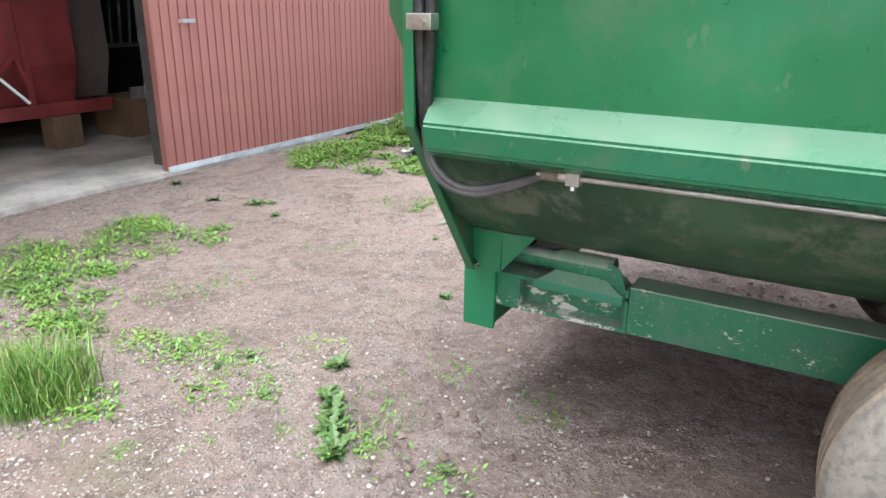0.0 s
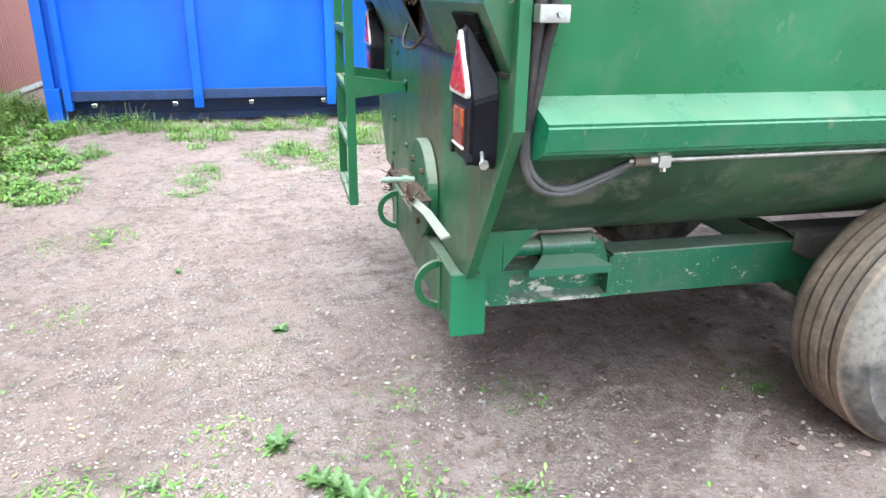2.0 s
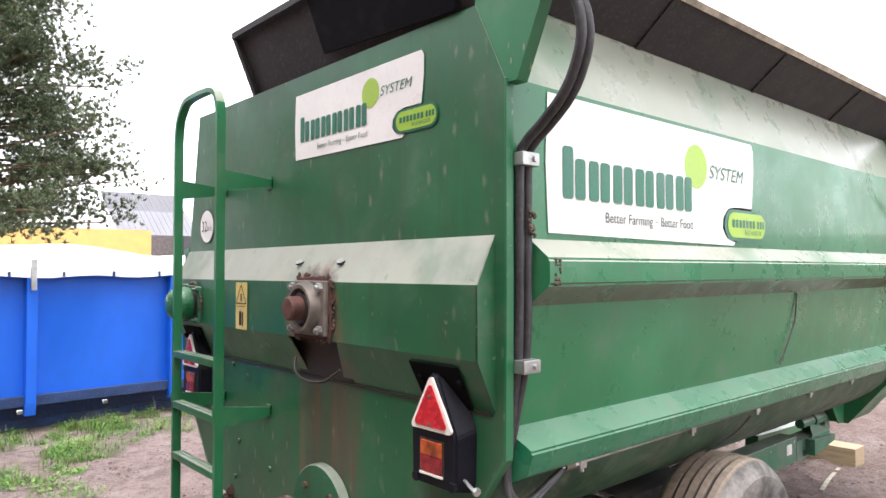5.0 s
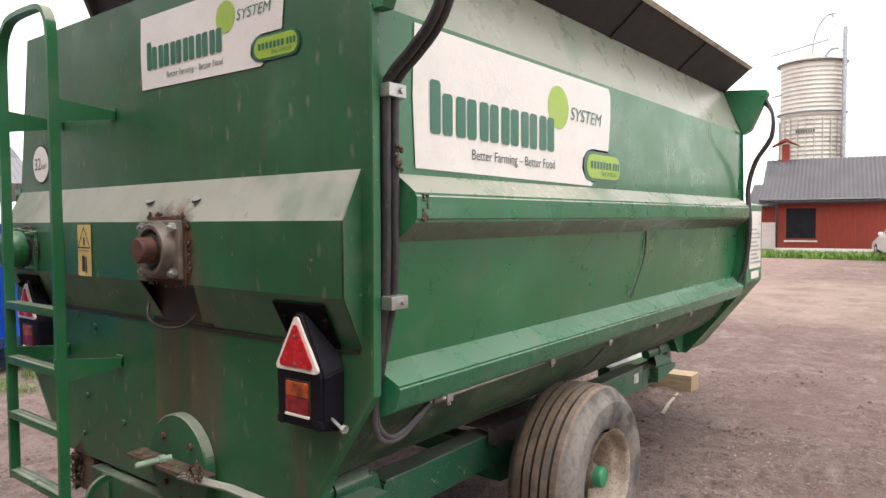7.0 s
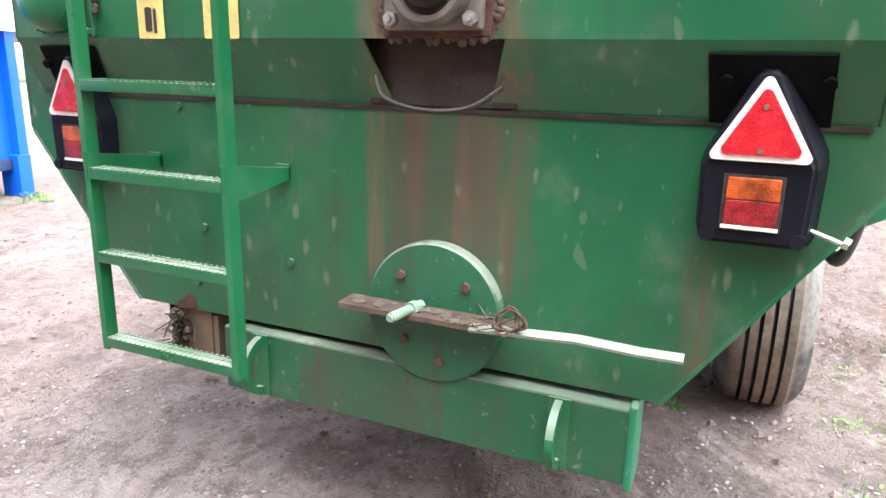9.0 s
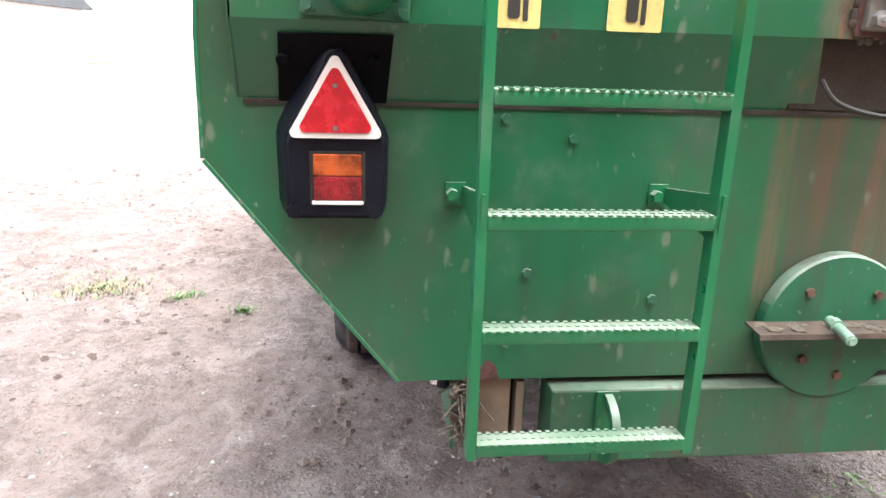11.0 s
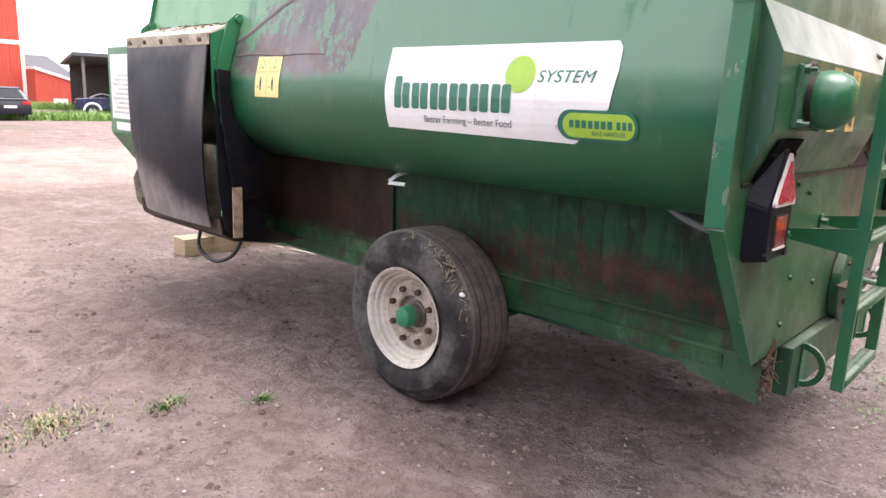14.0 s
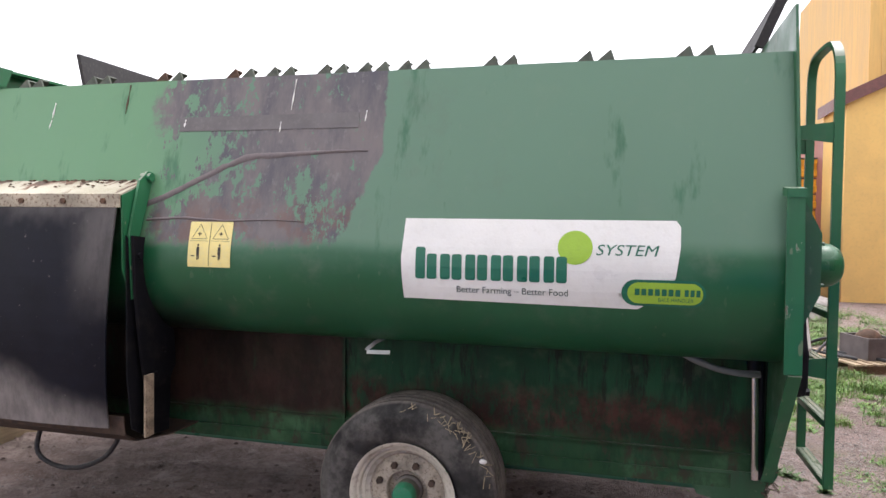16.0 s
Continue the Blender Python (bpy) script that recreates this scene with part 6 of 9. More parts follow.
def sign(to, n, h, cut=0.0, old=False):
    """The maker's sign: a white plate with a row of plain green blocks, a lime dot, words and a lime pill."""
    white = [(0, 0.0), (0.86 * n, -0.03 * h), (0.875 * n, 0.0), (0.82 * n, 0.04 * h), (0.795 * n, 0.13 * h), (0.80 * n, 0.24 * h), (0.83 * n, 0.32 * h), (0.87 * n, 0.345 * h), (0.985 * n, 0.345 * h), (1.0 * n, 0.7 * h), (1.0 * n, 0.93 * h), (0.985 * n, 1.0 * h), (0.0, 1.0 * h), (-0.008 * n, 0.5 * h)]
    plate = part("maker_sign", lay(shape2d([white]), to, 0.004, cut), M["white"], wagon, "white maker's sign with green shapes and a lime dot", 0)
    u = 0.05 * n
    for i in range(6):
        w, top = 0.083 * n, (0.64 if i == 0 else 0.56) * h
        for a, b, c in ((u, u + w * 0.46, top), (u + w * 0.54, u + w, 0.56 * h)):
            part("brand_block", lay(shape2d([rounded(a, 0.255 * h, b, c, 0.03 * h)]), to, 0.0065, cut), M["lettergreen"], plate, "plain dark green block", 0)
        u += 0.0965 * n
    dot = [(0.642 * n + 0.20 * h * math.cos(radians(a)), 0.67 * h + 0.20 * h * math.sin(radians(a))) for a in range(0, 360, 12)]
    part("lime_dot", lay(shape2d([dot]), to, 0.0055, cut), M["lime"], plate, "lime green dot", 0)
    part("sign_words", lay(wording("SYSTEM", 0.125 * h, 0.715 * n, 0.585 * h, 0.215 * n, 0.25), to, 0.0065, cut), M["lettergreen"], plate, "the word SYSTEM in dark green", 0)
    part("slogan", lay(wording("Better Farming \u2013 Better Food", 0.105 * h, 0.21 * n, 0.075 * h, 0.41 * n), to, 0.0065, cut), M["grey"], plate, "small slogan Better Farming - Better Food", 0)
    part("pill_rim", lay(shape2d([rounded(0.805 * n, 0.02 * h, 1.085 * n, 0.325 * h, 0.15 * h)]), to, 0.0055, cut), M["lettergreen"], plate, "", 0)
    pill = part("pill", lay(shape2d([rounded(0.825 * n, 0.05 * h, 1.075 * n, 0.295 * h, 0.12 * h)]), to, 0.0070, cut), M["lime"], plate, "lime green pill-shaped label", 0)
    lines = [rounded(0.85 * n + 0.0225 * n * i, 0.15 * h, 0.866 * n + 0.0225 * n * i, 0.225 * h, 0.008 * h) for i in range(7)] + [rounded(1.015 * n + 0.019 * n * i, 0.15 * h, 1.028 * n + 0.019 * n * i, 0.225 * h, 0.006 * h) for i in range(3)]
    for poly in lines:
        part("model_bar", lay(shape2d([poly]), to, 0.0085, cut), M["lettergreen"], pill, "", 0)
    part("pill_words", lay(wording("BALE HANDLER", 0.045 * h, 0.93 * n, 0.08 * h, 0.115 * n), to, 0.0085, cut), M["lettergreen"], pill, "small words BALE HANDLER", 0)


S0 = along(LEFT, 1.458)


def on_left(u, v, off):
    x, z = on_profile(LEFT, S0 - v, off)
    return (x, 2.10 - u, z)


S1 = along(RIGHT, 1.953)


def on_right(u, v, off):
    x, z = on_profile(RIGHT, S1 - v, -off)
    return (x, 0.660 + u, z)


sign(on_left, 1.205, along(LEFT, 1.458) - along(LEFT, 1.822), 0.03)
sign(on_right, 1.56, 0.485)
sign(lambda u, v, off: (0.0 + u, RP - off, 2.337 + v), 0.935, 0.30)


def warning_label(to, w, h, cols, mat, faded=False):
    """A yellow label with outlined triangles and plain dark shapes."""
    lab = part("warning_label", lay(shape2d([rounded(0, 0, w, h, 0.006)]), to, 0.004, 0.03), M[mat], wagon, "sun-bleached yellow warning label with small dark figures" if faded else "yellow warning label with triangles and dark shapes", 0)
    marks = []
    for i in range(cols if faded else 0):
        c = w * (i + 0.5) / cols
        marks.append(rounded(c - 0.010, 0.060, c + 0.006, 0.100, 0.005))
        marks.append(rounded(c - 0.008, 0.036, c - 0.001, 0.062, 0.002))
        marks.append(rounded(c + 0.001, 0.040, c + 0.006, 0.062, 0.002))
        marks.append(rounded(c - 0.007, 0.103, c + 0.004, 0.114, 0.005))
        marks.append(rounded(c - 0.040, 0.052, c - 0.020, 0.058, 0.002))
        marks.append(rounded(c - 0.050, 0.1285, c + 0.050, 0.1300, 0.0005))
        marks.append(rounded(c - 0.003, 0.155, c + 0.002, 0.175, 0.002))
        marks.append(rounded(c - 0.012, 0.163, c + 0.010, 0.168, 0.002))
        for p, q in (((c - 0.044, 0.140), (c + 0.044, 0.140)), ((c + 0.044, 0.140), (c, 0.214)), ((c, 0.214), (c - 0.044, 0.140))):
            d = Vector((q[0] - p[0], q[1] - p[1])).normalized() * 0.0013
            marks.append([(p[0] - d.y, p[1] + d.x), (p[0] + d.y, p[1] - d.x), (q[0] + d.y, q[1] - d.x), (q[0] - d.y, q[1] + d.x)])
    if faded:
        marks.append(rounded(w / 2 - 0.0015, 0.004, w / 2 + 0.0015, h - 0.004, 0.001))
    for i in range(0 if faded else cols):
        a, b = w * i / cols + 0.008, w * (i + 1) / cols - 0.008
        c, hh = (a + b) / 2, h * 0.5
        for p, q in (((a, hh + 0.012), (b, hh + 0.012)), ((b, hh + 0.012), (c, h - 0.012)), ((c, h - 0.012), (a, hh + 0.012))):
            d = Vector((q[0] - p[0], q[1] - p[1])).normalized() * 0.003
            marks.append([(p[0] - d.y, p[1] + d.x), (p[0] + d.y, p[1] - d.x), (q[0] + d.y, q[1] - d.x), (q[0] - d.y, q[1] + d.x)])
        marks.append(rounded(c - 0.006, hh + 0.022, c + 0.008, hh + 0.06, 0.004))
        marks.append(rounded(a + 0.004, hh - 0.004, b - 0.004, hh - 0.001, 0.001))
        marks.append(rounded(c - 0.022 + 0.01 * i, 0.02, c + 0.006 + 0.01 * i, hh - 0.025, 0.008))
        marks.append(rounded(c + 0.012, 0.015, c + 0.024, hh * 0.75, 0.004))
    for mark in marks:
        part("label_mark", lay(shape2d([mark]), to, 0.006, 0.03), M["ink"], lab, "", 0)


SW = along(LEFT, 1.569)
warning_label(lambda u, v, off: (lambda p: (p[0], 3.232 - u, p[1]))(on_profile(LEFT, SW - v, off)), 0.24, 0.228, 2, "washedyellow", True)
warning_label(lambda u, v, off: (-0.716 + u, 0.36 - off, 1.532 + v), 0.105, 0.232, 1, "paleyellow")
warning_label(lambda u, v, off: (-0.458 + u, 0.36 - off, 1.533 + v), 0.128, 0.234, 1, "paleyellow")
ring = [(0.1 * math.cos(radians(a)), 0.1 * math.sin(radians(a))) for a in range(0, 360, 10)]
at_disc = lambda u, v, off: (-1.02 + u, RP - off, 2.08 + v)  # noqa: E731
disc = part("speed_disc", lay(shape2d([ring]), at_disc, 0.004), M["ink"], wagon, "round speed label, black rim", 0)
part("disc_face", lay(shape2d([[(u * 0.92, v * 0.92) for u, v in ring]]), at_disc, 0.0055), M["white"], disc, "white face", 0)
part("disc_words", lay(wording("32", 0.062, -0.066, -0.03, 0.07), at_disc, 0.007), M["ink"], disc, "the number 32", 0)
part("disc_words", lay(wording("km/h", 0.032, 0.012, -0.026, 0.055), at_disc, 0.007), M["ink"], disc, "", 0)

# timber under the drawbar
bm = boxed(-0.47, 0.565, 5.92, 6.16, -0.01, 0.165, 0.008)
timber = solo("timber_block", bm, M["timber"], "thick sawn timber block on the gravel under the drawbar", "timber block")
bm = bar(bmesh.new(), [(0.476, 5.77, 0.006), (0.55, 5.3, 0.012), (0.62, 4.95, 0.012)], (1, 0.4, 0), 0.03, 0.01)
solo("metal_strip", bm, M["creampaint"], "pale narrow metal strip lying before the timber block", "metal strip")


# ==== ground ====
TRACKS = [(-1.55, 2.6, -0.22, 1.0, 0.21), (-2.75, 2.2, -0.30, 1.0, 0.19), (1.95, 1.6, 0.10, 1.0, 0.20), (-3.4, 0.9, 0.9, 0.35, 0.20)]


def tread(x, y):
    """Tyre tracks: a shallow trough with slanting lug marks pressed into it."""
    z = 0.0
    for x0, y0, dx, dy, half in TRACKS:
        n = math.hypot(dx, dy)
        u, v = ((x - x0) * dx + (y - y0) * dy) / n, ((x - x0) * dy - (y - y0) * dx) / n
        v += 0.10 * noise.noise((u * 0.6, x0, 0.0))
        if u < 0 or abs(v) > half * 1.3:
            continue
        worn = max(0.0, noise.noise((x * 0.9, y * 0.9, 11.0)) + 0.30) * min(1.0, u * 1.5)
        side = min(1.0, max(0.0, (half * 1.3 - abs(v)) / (half * 0.3)))
        lug = math.sin((u + abs(v) * 0.75) * 2 * math.pi / 0.15 + 2.0 * noise.noise((x * 2, y * 2, 6.0)))
        z -= side * worn * (0.016 + 0.020 * min(max(lug * 1.8, -1), 1))
    return z


def ground_z(x, y):
    z = 0.018 * noise.noise((x * 0.45, y * 0.45, 3.1)) + 0.012 * noise.noise((x * 1.7, y * 1.7, 9.0)) + 0.006 * noise.noise((x * 6, y * 6, 1.0)) + 0.004 * noise.noise((x * 13, y * 13, 4.0))
    churn = min(max((2.2 - x) / 1.5, 0.0), 1.0) * min(max((y + 0.2) / 1.5, 0.0), 1.0)
    rut = 1.0 - abs(noise.noise((x * 2.6 + 0.5 * y, y * 1.1, 5.0))) * 2.0
    crumb = noise.noise((x * 9, y * 7, 7.0))
    edge = noise.noise((x * 4.2, y * 3.0, 8.5))
    z += churn * 0.022 * max(0.0, 0.22 - abs(edge)) / 0.22 * max(0.0, noise.noise((x * 1.2, y * 1.2, 15.0)) + 0.35)
    z += churn * (0.018 * rut * abs(rut) - 0.006 + 0.014 * crumb + 0.010 * max(0.0, noise.noise((x * 17, y * 15, 2.0)) - 0.1))
    return z - 0.008 + tread(x, y)


def ground_material():
    k = Nodes("gravel_yard")
    x, y = k.axis("X"), k.axis("Y")
    broad, mid, patch = k.noise(0.22, 5, 0.6), k.noise(1.1, 7, 0.68), k.noise(4.5, 7, 0.72, None, 0.7)
    fine, grit = k.noise(24.0, 6, 0.72), k.noise(120.0, 4, 0.7)
    col = k.mix(k.ramp(mid, 0.34, 0.64), (0.205, 0.150, 0.133), (0.390, 0.308, 0.282))
    col = k.mix(k.ramp(patch, 0.50, 0.60, 0.0, 0.6), col, (0.130, 0.090, 0.077))
    crumbs = k.noise(11.0, 6, 0.75)
    col = k.mix(k.ramp(crumbs, 0.53, 0.62, 0.0, 0.5), col, (0.088, 0.064, 0.056))
    col = k.mix(k.ramp(crumbs, 0.46, 0.38, 0.0, 0.45), col, (0.40, 0.345, 0.325))
    col = k.mix(k.ramp(k.noise(2.3, 6, 0.7), 0.56, 0.68, 0.0, 0.6), col, (0.39, 0.335, 0.31))
    # damp trodden patches and darker clotted earth
    damp = k.math("MULTIPLY", k.ramp(k.noise(0.55, 5, 0.62), 0.50, 0.62), k.ramp(k.noise(3.0, 5, 0.7), 0.36, 0.60, 0.3, 0.8))
    col = k.mix(k.math("MULTIPLY", damp, 0.5), col, (0.170, 0.128, 0.118))
    zone = k.ramp(k.math("ADD", y, k.math("MULTIPLY", x, -0.25)), -0.6, 1.0, 0.15, 1.0)
    clot = k.math("MULTIPLY", k.ramp(k.noise(6.5, 7, 0.70, k.scaled(1.0, 0.55, 1.0), 0.9), 0.53, 0.58), k.math("MULTIPLY", k.ramp(k.noise(0.9, 4, 0.6), 0.42, 0.54), zone))
    col = k.mix(k.math("MULTIPLY", clot, 0.6), col, (0.100, 0.068, 0.058))
    lift = k.math("MULTIPLY", k.ramp(k.noise(2.7, 6, 0.66, k.scaled(1.0, 0.6, 1.0), 0.6), 0.55, 0.64), zone)
    col = k.mix(k.math("MULTIPLY", lift, 0.85), col, (0.46, 0.375, 0.345))
    # ahead of the wagon and to its right the earth is redder
    red = k.math("MULTIPLY", k.ramp(k.math("ADD", y, k.math("MULTIPLY", mid, 3.0)), 1.5, 6.0), k.ramp(k.math("ADD", x, k.math("MULTIPLY", k.ramp(y, 5, 10), 8.0)), 0.5, 2.0, 0.48, 0.65))
    col = k.mix(k.math("MULTIPLY", red, k.ramp(mid, 0.3, 0.6, 1.0, 0.6)), col, (0.215, 0.125, 0.098))
    # churned dark soil under and left of the wagon
    wave = k.math("MULTIPLY", mid, 1.6)
    soil = k.math("MULTIPLY", k.ramp(k.math("ADD", x, wave), 3.0, 1.4), k.ramp(k.math("ADD", y, wave), 0.5, 2.2))
    soil = k.math("MULTIPLY", soil, k.ramp(y, 13, 7))
    col = k.mix(k.math("MULTIPLY", soil, k.ramp(patch, 0.38, 0.6, 0.0, 0.35)), col, (0.205, 0.146, 0.130))
    # warm sandy earth to the left of the wagon and behind it
    sandy = k.math("MAXIMUM", k.ramp(k.math("ADD", x, k.math("MULTIPLY", mid, 1.2)), -0.3, -1.5), k.ramp(k.math("ADD", y, k.math("MULTIPLY", mid, 1.0)), 0.9, 0.0, 0.0, 1.0))
    col = k.mix(k.math("MULTIPLY", sandy, k.ramp(patch, 0.36, 0.62, 0.58, 0.15)), col, (0.44, 0.310, 0.276))
    # a pale worn stretch further out
    pale = k.math("MULTIPLY", k.ramp(k.math("ADD", y, k.math("MULTIPLY", broad, 4.0)), 12.5, 15.0), k.ramp(k.math("ADD", y, k.math("MULTIPLY", broad, 4.0)), 24.0, 19.0))
    col = k.mix(k.math("MULTIPLY", pale, k.ramp(mid, 0.35, 0.6, 0.4, 0.85)), col, (0.44, 0.335, 0.275))
    # thin green film of moss and seedlings
    moss = k.math("MULTIPLY", k.ramp(k.noise(0.75, 6, 0.7), 0.56, 0.68, 0.0, 0.5), k.ramp(y, 1.0, -0.8))
    col = k.mix(moss, col, (0.18, 0.185, 0.085))
    col = k.mix(k.math("MULTIPLY", k.ramp(fine, 0.50, 0.70, 0.0, 0.5), k.math("SUBTRACT", 1.15, k.math("MULTIPLY", zone, 0.6))), col, (0.40, 0.355, 0.335))
    col = k.mix(k.ramp(fine, 0.46, 0.32, 0.0, 0.6), col, (0.095, 0.068, 0.058))
    col = k.mix(k.ramp(grit, 0.54, 0.70, 0.0, 0.55), col, (0.080, 0.062, 0.055))
    n = k.node("ShaderNodeTexVoronoi", Scale=46.0)
    k.link(k.coord, n.inputs["Vector"])
    peb = k.math("MULTIPLY", k.ramp(n.outputs["Distance"], 0.5, 0.12), k.math("MULTIPLY", k.ramp(n.outputs["Color"], 0.5, 0.6), k.ramp(k.noise(0.9, 4, 0.6), 0.42, 0.6)))
    col = k.mix(k.math("MULTIPLY", k.ramp(peb, 0.2, 0.6), k.math("SUBTRACT", 0.8, k.math("MULTIPLY", zone, 0.55))), col, (0.42, 0.40, 0.39))
    far = k.math("MULTIPLY", k.ramp(k.noise(0.05, 4, 0.6), 0.52, 0.6), k.ramp(y, 26, 34))
    col = k.mix(far, col, (0.07, 0.12, 0.03))
    ruts = k.noise(2.2, 5, 0.7, k.scaled(1.0, 0.35, 1.0), 0.6)
    h = k.math("ADD", k.math("MULTIPLY", fine, 0.9), k.math("ADD", k.math("MULTIPLY", grit, 0.3), k.math("ADD", k.math("MULTIPLY", peb, 0.5), k.math("ADD", ruts, k.math("MULTIPLY", patch, 0.8)))))
    h = k.math("ADD", h, k.math("MULTIPLY", crumbs, -0.9))
    return k.done(col, 0.95, 0.0, h, 0.060, 1.0)


def axis_steps(lo, hi, fine, reach):
    pts, v, s = [], hi, fine
    mid = list(np.arange(lo, hi + 1e-6, fine))
    out_hi, out_lo = [], []
    while v < reach:
        s *= 1.28
        v += s
        out_hi.append(v)
    v, s = lo, fine
    while v > -reach:
        s *= 1.28
        v -= s
        out_lo.append(v)
    return out_lo[::-1] + mid + out_hi


def make_ground():
    xs, ys = axis_steps(-5.0, 3.6, 0.034, 900), axis_steps(-3.6, 6.6, 0.034, 900)
    verts = [(x, y, ground_z(x, y) if abs(x) < 30 and abs(y) < 30 else -0.006) for y in ys for x in xs]
    nx = len(xs)
    faces = [(j * nx + i, j * nx + i + 1, (j + 1) * nx + i + 1, (j + 1) * nx + i) for j in range(len(ys) - 1) for i in range(nx - 1)]
    me = bpy.data.meshes.new("ground")
    me.from_pydata(verts, [], faces)
    me.polygons.foreach_set("use_smooth", [True] * len(me.polygons))
    me.materials.append(ground_material())
    return tagged(new("ground", me), "pinkish grey gravel and trodden earth yard with damp patches", "ground", "", "structure")


make_ground()


def board_material(name, dark, light):
    k = Nodes(name)
    v = k.scaled(1, 1, 0.25)
    col = k.mix(k.ramp(k.noise(2.0, 5, 0.6, v), 0.3, 0.7), dark, light)
    col = k.mix(k.math("MULTIPLY", k.each(), 0.35), col, light)
    low = k.ramp(k.noise(6.0, 5, 0.7), 0.55, 0.75, 0.0, 0.35)
    col = k.mix(low, col, (0.26, 0.13, 0.10))
    return k.done(col, 0.62, 0.0, k.noise(40.0, 3, 0.6, v), 0.002)


M["cladding"] = board_material("red_brown_sheet_cladding", (0.25, 0.092, 0.078), (0.36, 0.155, 0.135))
M["concrete"] = plain("worn_concrete", (0.36, 0.34, 0.32), 0.85, vary=0.3, scale=1.6, soil=0.4, dirt=(0.13, 0.11, 0.10))
M["dirtfloor"] = plain("dusty_shed_floor", (0.30, 0.265, 0.235), 0.9, vary=0.35, scale=1.2, soil=0.4)
M["zinc"] = plain("grey_metal_drip_edge", (0.42, 0.46, 0.48), 0.5, 0.4, soil=0.3)
M["redmachine"] = plain("old_red_machine_paint", (0.17, 0.026, 0.028), 0.45, vary=0.35, scale=2, soil=0.5, dirt=(0.09, 0.05, 0.045))
M["duskypanel"] = plain("dusty_dark_panel", (0.115, 0.085, 0.08), 0.6, vary=0.25, scale=1.5, soil=0.3)
M["greymachine"] = plain("dusty_grey_metal", (0.16, 0.14, 0.14), 0.6, 0.3, soil=0.4)
M["darkwood"] = plain("old_brown_wood", (0.12, 0.068, 0.038), 0.85, vary=0.3, scale=4, soil=0.4)
M["dark"] = plain("dim_shed_wall", (0.05, 0.045, 0.042), 0.9, soil=0.3)
M["blue"] = plain("blue_container_paint", (0.008, 0.115, 0.62), 0.38, vary=0.12, scale=1.5, soil=0.10, dirt=(0.06, 0.10, 0.2), stretch=(1, 1, 0.5))
M["bluedark"] = plain("dark_blue_frame_paint", (0.012, 0.04, 0.13), 0.55, soil=0.4)
M["tarp"] = plain("white_tarpaulin", (0.70, 0.71, 0.72), 0.6, vary=0.06, scale=2.5, soil=0.1, grain=7, depth=0.03)
M["orange"] = plain("yellow_container_paint", (0.78, 0.36, 0.02), 0.45, vary=0.1, soil=0.15)
M["ochre"] = plain("yellow_sheet_cladding", (0.66, 0.42, 0.14), 0.6, vary=0.10, scale=1.2, soil=0.15, stretch=(4, 4, 0.3))
M["ochrepale"] = plain("yellow_render", (0.72, 0.47, 0.16), 0.8, vary=0.06, scale=1.5, soil=0.1)
M["brownroof"] = plain("brown_roof_edge", (0.14, 0.05, 0.045), 0.5, soil=0.2)
M["redwood"] = plain("falu_red_boards", (0.27, 0.040, 0.024), 0.8, vary=0.18, scale=3, soil=0.2, stretch=(3, 3, 0.4))
M["redwall"] = plain("bright_red_barn_boards", (0.46, 0.065, 0.040), 0.8, vary=0.12, scale=1.5, soil=0.15, stretch=(3, 3, 0.4))
M["palesheet"] = plain("pale_roof_sheet", (0.19, 0.19, 0.205), 0.5, vary=0.06, scale=0.8, soil=0.12)
M["greysheet"] = plain("grey_roof_sheet", (0.125, 0.125, 0.138), 0.5, vary=0.08, scale=0.8, soil=0.15)
M["tarpgrey"] = plain("grey_tarpaulin_side", (0.40, 0.40, 0.44), 0.6, vary=0.08, scale=2.0, soil=0.15, grain=9, depth=0.02)
M["roofgrey"] = plain("dark_corrugated_roofing", (0.070, 0.072, 0.080), 0.6, vary=0.2, scale=1.2, soil=0.2)
M["whitewood"] = plain("white_painted_wood", (0.75, 0.74, 0.70), 0.6, vary=0.06, soil=0.12)
M["silo"] = plain("ribbed_galvanised_silo", (0.52, 0.50, 0.45), 0.42, 0.55, vary=0.12, scale=0.8, soil=0.3, dirt=(0.30, 0.27, 0.2))
M["pipe"] = plain("grey_blue_pipework", (0.36, 0.40, 0.44), 0.5, 0.4)
M["glass"] = plain("dark_window_glass", (0.016, 0.018, 0.022), 0.16, 0.0, vary=0.2, soil=0.05, spec=0.06)
M["carwhite"] = plain("white_car_paint", (0.78, 0.78, 0.78), 0.18, vary=0.02, soil=0.02)
M["carblack"] = plain("black_car_paint", (0.016, 0.017, 0.022), 0.15, vary=0.1, soil=0.05)
M["carblue"] = plain("dark_blue_car_paint", (0.014, 0.018, 0.055), 0.2, vary=0.1, soil=0.1)
M["cartyre"] = plain("car_tyre", (0.02, 0.02, 0.02), 0.8)
M["alloy"] = plain("alloy_wheel", (0.5, 0.5, 0.5), 0.3, 0.8)
M["taillight"] = plain("car_tail_lens", (0.40, 0.015, 0.02), 0.15)
M["stone"] = plain("grey_field_stone", (0.30, 0.28, 0.26), 0.9, vary=0.3, scale=9)

